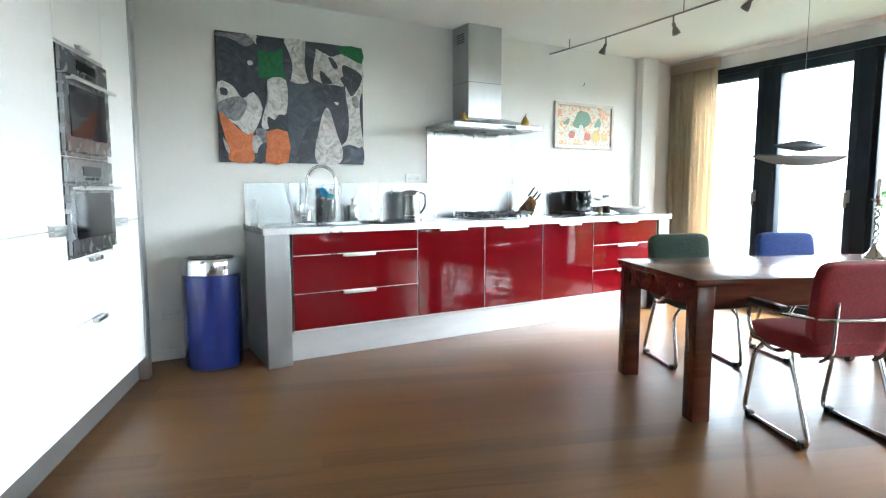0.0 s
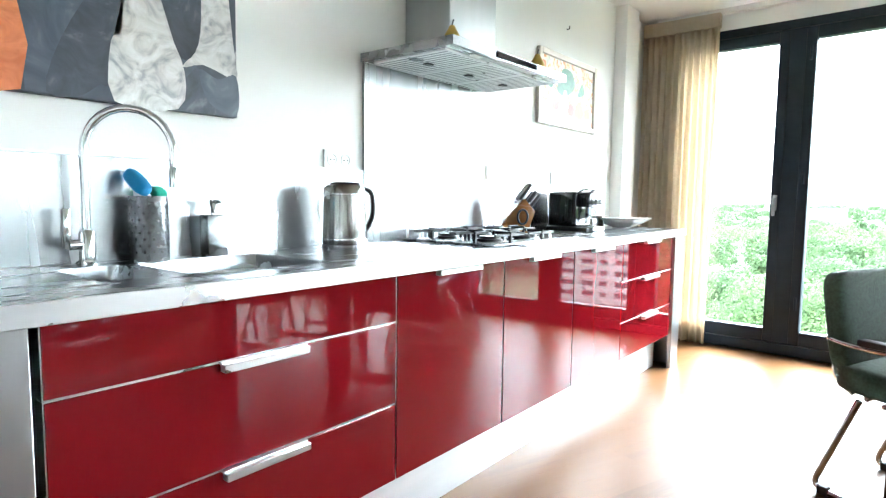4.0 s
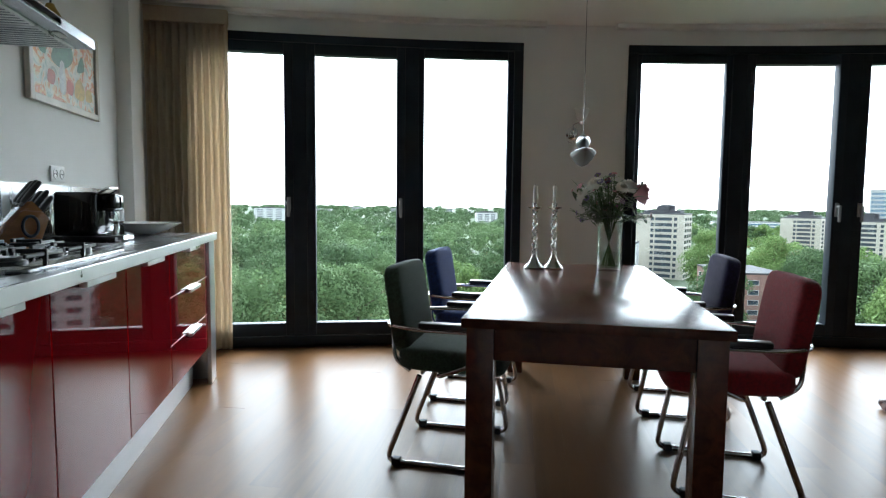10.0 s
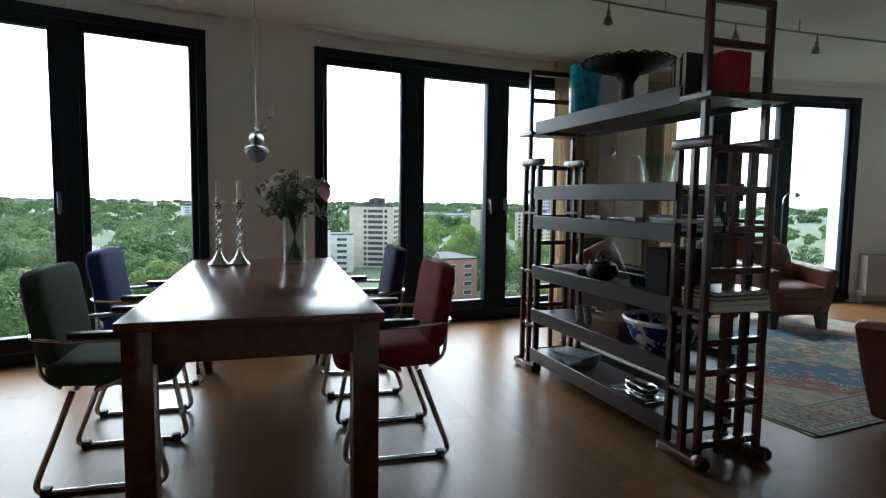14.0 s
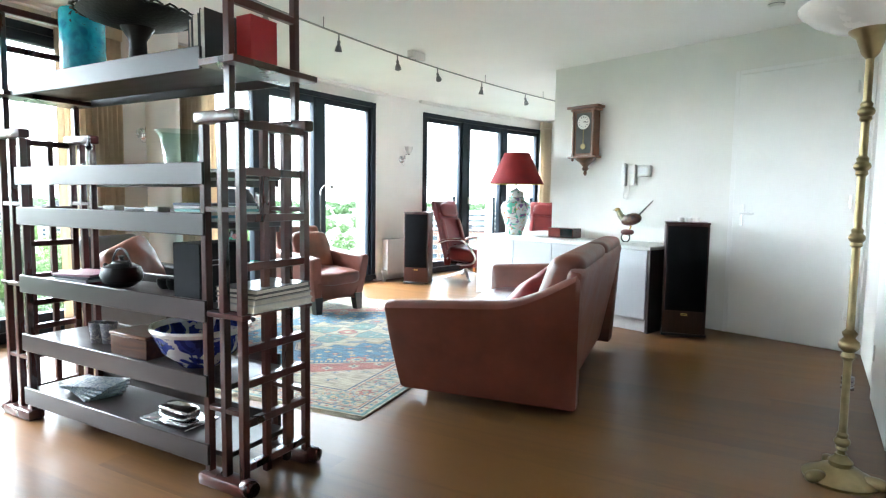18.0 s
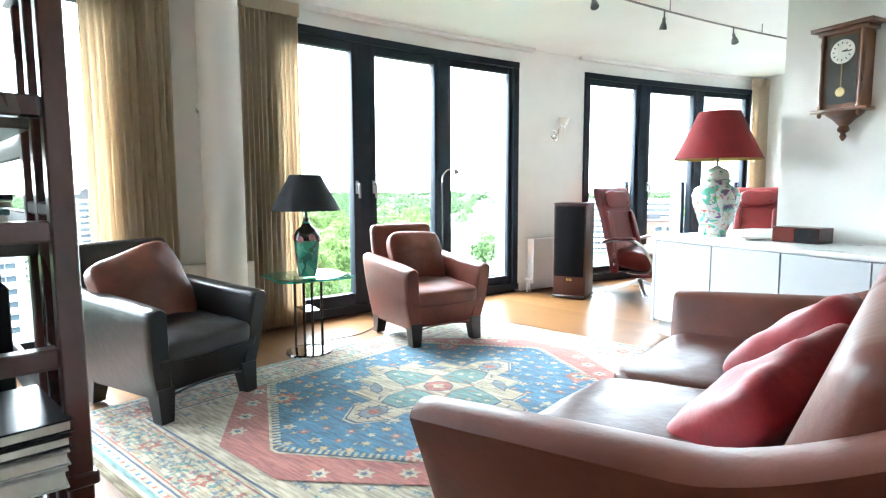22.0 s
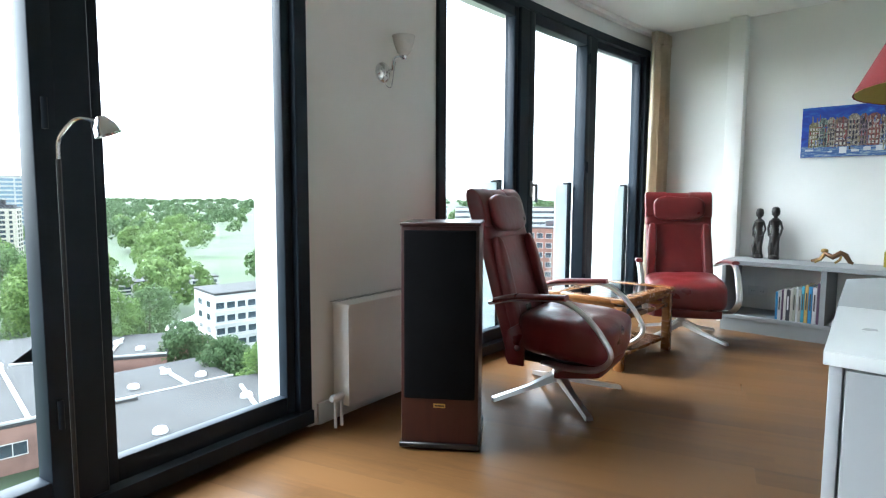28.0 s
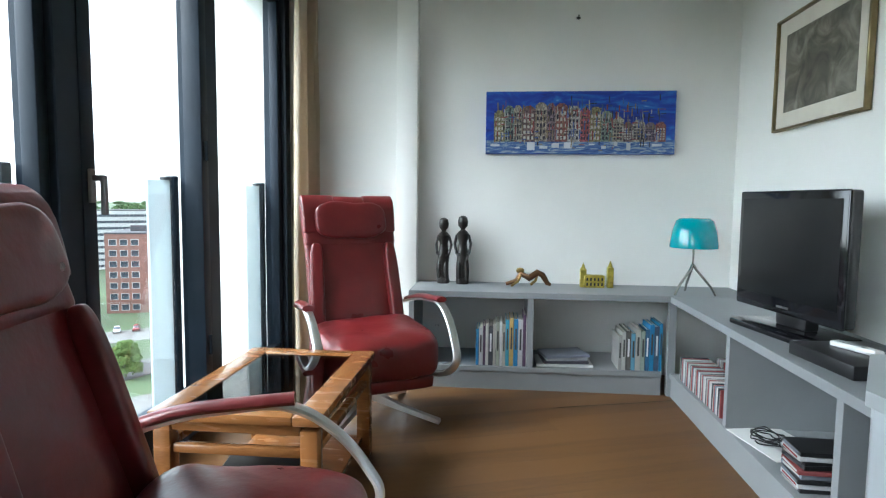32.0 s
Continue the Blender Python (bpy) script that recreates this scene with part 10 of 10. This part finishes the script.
pav = thing("pavilion", "round pavilion with a white pleated tent roof", "pavilion", pose(pv.x, pv.y, GZ))
ring = [(9.5 * math.cos(2 * math.pi * k / 24), 9.5 * math.sin(2 * math.pi * k / 24), 5.2 + 0.5 * (k % 2)) for k in range(24)]
mid_ = [(5 * math.cos(2 * math.pi * k / 24), 5 * math.sin(2 * math.pi * k / 24), 6.9 + 0.35 * (k % 2)) for k in range(24)]
top_ = [(1.2 * math.cos(2 * math.pi * k / 24), 1.2 * math.sin(2 * math.pi * k / 24), 9.2) for k in range(24)]
part("roof", shell([ring, mid_, top_]), WFRAME, pav)
part("wall", lathe([(8.6, 0), (8.6, 5.6)], 24), PINKBRICK, pav)
GRID = [(0.06 + 0.125 * k, 0.105) for k in range(8)]
building("apartment_block", "white gallery block with a grid of balconies", -58.6, 215, 36, 14, -28 + 0.5, 12, 5, GRID, [(0.5, 0.4)], OFFWHITE, ROOF_PALE, EYE_B, wh=1.6, bands=OFFWHITE, group="gallery blocks")
building("apartment_block", "white gallery block with stacked balconies", -66.6, 132, 18, 12, -19.5, 24, 5, GRID[:7], [(0.3, 0.2), (0.7, 0.2)], OFFWHITE, ROOF_PALE, EYE_B, wh=1.5, bands=OFFWHITE, sides=(1, -1), group="gallery blocks")
building("apartment_block", "white stepped apartment block behind the trees", -72.0, 185, 24, 14, -22.5, 10, 4, GRID, [(0.5, 0.3)], OFFWHITE, ROOF_PALE, EYE_C, wh=1.5, bands=OFFWHITE, group="gallery blocks")
COLS = [(0.10, 0.10), (0.24, 0.10), (0.38, 0.10), (0.62, 0.10), (0.76, 0.10), (0.90, 0.10)]
building("brick_block", "red brick office block with columns of white windows", -82.5, 205, 26, 20, -10.2, 6, 7, COLS, [(0.15, 0.1), (0.35, 0.1), (0.65, 0.1), (0.85, 0.1)], REDBRICK, ROOF_DARK, EYE_C, sides=(-1, 1), wh=1.9, group="red brick blocks", plant=[(0.5, 0.5, 9, 6, 1.8)])
building("brick_block", "red brick office block with pale glazed bays", -95.5, 200, 22, 40, -9.8, -14, 7, COLS, [(0.1, 0.05), (0.25, 0.05), (0.4, 0.05), (0.55, 0.05), (0.7, 0.05), (0.85, 0.05)], REDBRICK, ROOF_DARK, EYE_C, sides=(-1, 1), wh=1.9, group="red brick blocks", plant=[(0.4, 0.3, 8, 6, 1.8)])
building("brick_block", "red brick office block beside the road", -105.5, 205, 24, 24, -10.4, -10, 7, COLS, [(0.2, 0.1), (0.5, 0.1), (0.8, 0.1)], REDBRICK, ROOF_DARK, EYE_C, sides=(-1, 1), wh=1.9, group="red brick blocks", plant=[(0.5, 0.5, 9, 6, 1.8)])
building("brick_block", "red brick office block further down the road", -116.0, 240, 26, 24, -10.4, -10, 7, COLS, [], REDBRICK, ROOF_DARK, EYE_C, sides=(), wh=1.9, group="red brick blocks")
for az, lab in ((-79.0, "long white banded gallery block on the skyline"), (-91.5, "long white banded gallery block behind the brick offices"), (-104.0, "long white banded gallery block past the offices")):
    building("gallery_block", lab, az, 330, 68, 14, -5.2, 4, 9, [(0.25, 0.49), (0.75, 0.49)], [], OFFWHITE, ROOF_PALE, EYE_C, sides=(), wh=1.5, bands=OFFWHITE, group="long gallery blocks")


# parked cars
def car(p, rz, col, label):
    c = thing("car", label, "car", pose(p.x, p.y, p.z, 0, 0, rz), "parked cars")
    paint = pmat("car_paint", col, 0.2, var=0.03, coat=0.8)
    part("body", pillow(4.3, 1.75, 0.75, 6, 8, 0, m=pose(0, 0, 0.62)), paint, c)
    cab = [(-1.7, 0.9), (-1.1, 1.42), (0.5, 1.45), (1.25, 0.92)]
    part("cabin", prism([(x, z) for x, z in cab], -0.72, 0.72, m=pose(0, 0, 0, 90, 0, 0), bev=0.05), FAR_GLASS, c, "dark glass cabin")
    part("roof", pillow(1.7, 1.36, 0.10, 5, 6, 0, m=pose(-0.3, 0, 1.46)), paint, c)
    for x in (-1.35, 1.35):
        for y in (-0.8, 0.8):
            part("wheel", lathe([(0.15, -0.1), (0.31, -0.1), (0.33, -0.06), (0.33, 0.06), (0.31, 0.1), (0.15, 0.1), (0, 0.08)], 14, m=pose(x, y, 0.33, 90, 0, 0)), RUBBER, c)
    return c


for az, dist, rz, col, lab in ((-88.2, 174, 80, (0.5, 0.5, 0.52), "silver car in the row by the brick block"), (-90.0, 174, 82, (0.02, 0.02, 0.025), "black car in the row by the brick block"), (-91.4, 174, 78, (0.03, 0.05, 0.12), "dark blue car in the row by the brick block"),
                               (-93.2, 173, 84, (0.55, 0.55, 0.55), "white car in the row by the brick block"), (-94.7, 173, 80, (0.15, 0.02, 0.02), "dark red car in the row by the brick block"), (-96.4, 172, 82, (0.25, 0.26, 0.28), "grey car in the row by the brick block"),
                               (-90.5, 108, 15, (0.10, 0.18, 0.34), "blue car on the pale car park"), (-100.5, 112, 15, (0.5, 0.5, 0.5), "silver car on the pale car park"), (-83.0, 122, 5, (0.4, 0.4, 0.42), "silver car driving lane by the offices"), (-86.0, 100, 15, (0.03, 0.03, 0.04), "black car on the pale car park")):
    car(far(az, dist, GZ + 0.12, EYE_C), rz, col, lab)

# trees near enough to tell apart
NEAR = [(8.2, 84, 26.5, 9.5, 0), (2.6, 92, 27.5, 10.0, 0), (-2.6, 96, 27.0, 9.0, 0), (5.6, 118, 27, 9.5, 2), (-6.0, 138, 24.0, 7.5, 0), (-12.3, 150, 21, 8.0, 1), (-16.5, 165, 22, 9, 2), (12.5, 100, 26, 10, 2), (-0.6, 150, 27, 9.5, 2), (-20.6, 190, 25, 9, 0),
        (-36.6, 172, 22, 8, 2), (-40.8, 235, 26, 10, 1), (-44.0, 215, 24, 9, 2), (-35.8, 260, 27, 10, 1), (-47.8, 190, 23, 9, 0), (-50.5, 165, 22, 8.5, 1)]
for k, (az, dist, h, r, mi) in enumerate(NEAR):
    tree(far(az, dist), h, r, LEAVES[mi], ("tall grey-green park tree in full leaf", "bright green park tree in full leaf", "dark green park tree in full leaf")[mi], k + 1, size=0.19 if dist < 140 else 0.28, per=640 if dist < 140 else 320)
for k, (az, dist, h, r, mi, o) in enumerate(((-54.5, 140, 17, 6.5, 1, EYE_B), (-57.5, 150, 15, 6, 0, EYE_B), (-60.5, 120, 12, 5, 2, EYE_B), (-63.6, 108, 11, 4.5, 2, EYE_B), (-67.5, 100, 12, 5, 1, EYE_B), (-70.5, 112, 13, 5, 0, EYE_B), (-75.5, 150, 16, 6, 2, EYE_C), (-78.8, 160, 14, 5, 1, EYE_C),
                                             (-90.3, 186, 13, 4.2, 1, EYE_C), (-98.8, 182, 14, 4.4, 2, EYE_C), (-101.5, 150, 11, 3.8, 1, EYE_C), (-87.0, 140, 9, 3.2, 0, EYE_C), (-108.5, 170, 13, 4.5, 1, EYE_C), (-93.8, 128, 8, 2.8, 1, EYE_C))):
    tree(far(az, dist, GZ, o), h, r, LEAVES[mi], ("grey-green street tree in leaf", "bright green street tree in leaf", "dark green street tree in leaf")[mi], 40 + k, lumps=30, per=260, size=0.20, group="street trees")


def woods(name, label, seed, n, az0, az1, d0, d1, h, r, per, size, lumps, mat, skip=()):
    """Woods further off: many uneven crowns as one mesh."""
    rng = np.random.default_rng(seed)
    out = []
    for k in range(n):
        az, dist = rng.uniform(az0, az1), math.sqrt(rng.uniform(d0 * d0, d1 * d1))
        if any(a0 < az < a1 and e0 < dist < e1 for a0, a1, e0, e1 in skip):
            continue
        s = rng.uniform(0.75, 1.15)
        cs, rs = crown_lumps(rng, h * s, r * s, lumps, 0.35)
        p = far(az, dist)
        q = leaf_quads(rng, np.asarray(cs) + np.array(p), rs, per, size)
        out.append(q)
    ob = new(name, quad_mesh(name, np.concatenate(out), mat))
    return tagged(ob, label, "woods", kind="stuff")


LAKE_GAP = [(-10.5, -4, 390, 490), (-9, -5.5, 140, 440)]
TOWN = [(-35, -26.5, 0, 330), (-27, -18.5, 0, 175), (-60, -36.5, 0, 155), (-43, -37, 0, 215), (-50, -44.5, 330, 410), (-45.5, -40.5, 380, 440)]
woods("woods", "mixed green park woods in full leaf", 5, 90, -26, 15, 165, 360, 19, 9, 80, 0.5, 16, LEAF_DARK, LAKE_GAP + TOWN)
woods("woods", "grey-green park woods round the lake", 6, 130, -26, 15, 190, 620, 18, 9, 60, 0.55, 14, LEAF_GREY, LAKE_GAP + TOWN)
woods("woods", "green woods round the towers", 7, 90, -62, -34, 180, 620, 19, 8, 90, 0.55, 16, LEAF_BRIGHT, TOWN)
woods("woods", "dense dark woods in the distance", 8, 420, -66, 18, 480, 1400, 20, 12, 40, 1.1, 10, LEAF_DARK, LAKE_GAP + TOWN)
woods("woods", "far woods reaching the skyline", 9, 560, -125, 24, 1200, 4200, 20, 26, 26, 3.2, 9, LEAF_DARK)
woods("woods", "trees between the far blocks", 10, 120, -125, -62, 250, 1100, 14, 8, 44, 0.9, 9, LEAF_GREY, [(-125, -74, 0, 400)])

# glass screen panels outside the last window, beside each mullion
FROST = cloth_mat("frosted_screen_glass", (0.66, 0.72, 0.74), 0.5, 3.0)
for a in WINDOWS[3][1:]:
    sc = thing("glass_screen", "narrow pale frosted glass screen outside the window", "glass screen", arc_frame(a), "outer glass screens")
    part("pane", box(0.10, 0.27, -0.135, -0.123, -0.2, 1.16, 0.002, 1), FROST, sc)
    part("edge_channel", box(0.057, 0.10, -0.15, -0.105, -0.25, 1.18, 0.004, 1), FRAME, sc)
    part("clamp", box(0.10, 0.15, -0.145, -0.115, 1.16, 1.175, 0.003, 1), FRAME, sc)


# ---- floorboards, laid last: rows along the flat's long axis ----
FDIR = radians(-19)
FC, FS = math.cos(FDIR), math.sin(FDIR)
flo = [(x * FC + y * FS, -x * FS + y * FC) for x, y in outline]
rf = random.Random(21)
BW = 0.142
BOARD_MESH = {}


def board_mesh(ln):
    """A board with eased long edges, its top at zero."""
    key = round(ln, 2)
    if key not in BOARD_MESH:
        w, e, f = BW / 2 - 0.00005, 0.00012, 0.0012
        hx = ln / 2 - 0.00005
        vs = [(-hx, -w, -0.011), (hx, -w, -0.011), (hx, w, -0.011), (-hx, w, -0.011), (-hx, -w, -e), (hx, -w, -e), (hx, w, -e), (-hx, w, -e),
              (-hx + f, -w + f, 0), (hx - f, -w + f, 0), (hx - f, w - f, 0), (-hx + f, w - f, 0)]
        fs = [(0, 1, 5, 4), (1, 2, 6, 5), (2, 3, 7, 6), (3, 0, 4, 7), (4, 5, 9, 8), (5, 6, 10, 9), (6, 7, 11, 10), (7, 4, 8, 11), (8, 9, 10, 11)]
        me = bpy.data.meshes.new("floorboard")
        me.from_pydata(vs, [], fs)
        me.materials.append(FLOOR)
        BOARD_MESH[key] = me
    return BOARD_MESH[key]


boards = []
y = min(q for _, q in flo)
ymax = max(q for _, q in flo)
while y < ymax:
    yc = y + BW / 2
    xs = []
    for (x0, y0), (x1, y1) in zip(flo, flo[1:] + flo[:1]):
        if (y0 - yc) * (y1 - yc) < 0:
            xs.append(x0 + (x1 - x0) * (yc - y0) / (y1 - y0))
    xs.sort()
    for a, b in zip(xs[::2], xs[1::2]):
        x = a
        first = True
        while x < b - 0.05:
            ln = min(rf.choice((1.6, 1.9, 2.2, 2.5)) * (rf.uniform(0.3, 1.0) if first else 1.0), b - x)
            if b - x - ln < 0.3:
                ln = b - x
            boards.append((x + ln / 2, yc, ln))
            x += ln
            first = False
    y += BW
# the boards the walk passes nearest are single pieces
ROUTE = [(-0.7, -3.7), (0.1, -1.4), (0.1, -3.0), (0.9, -5.0), (1.4, -8.0)]


def off_route(b):
    wx, wy = b[0] * FC - b[1] * FS, b[0] * FS + b[1] * FC
    return min((wx - px) ** 2 + (wy - py) ** 2 for px, py in ROUTE)


boards.sort(key=off_route)
for bx, by, ln in boards[:300]:
    o = new("floorboard", board_mesh(ln))
    o.parent = floor
    o.matrix_basis = pose(bx * FC - by * FS, bx * FS + by * FC, 0, 0, 0, -19)
vs, fs = [], []
for bx, by, ln in boards[300:]:
    me = board_mesh(ln)
    k = len(vs)
    vs += [(v.co.x + bx, v.co.y + by, v.co.z) for v in me.vertices]
    fs += [tuple(i + k for i in p.vertices) for p in me.polygons]
me = bpy.data.meshes.new("floorboards_rest")
me.from_pydata(vs, [], fs)
me.materials.append(FLOOR_REST)
o = new("far_boarding", me)
o.parent = floor
o.matrix_basis = pose(0, 0, 0, 0, 0, -19)
tagged(o, "brown varnished floorboards along the room edges", kind="stuff")
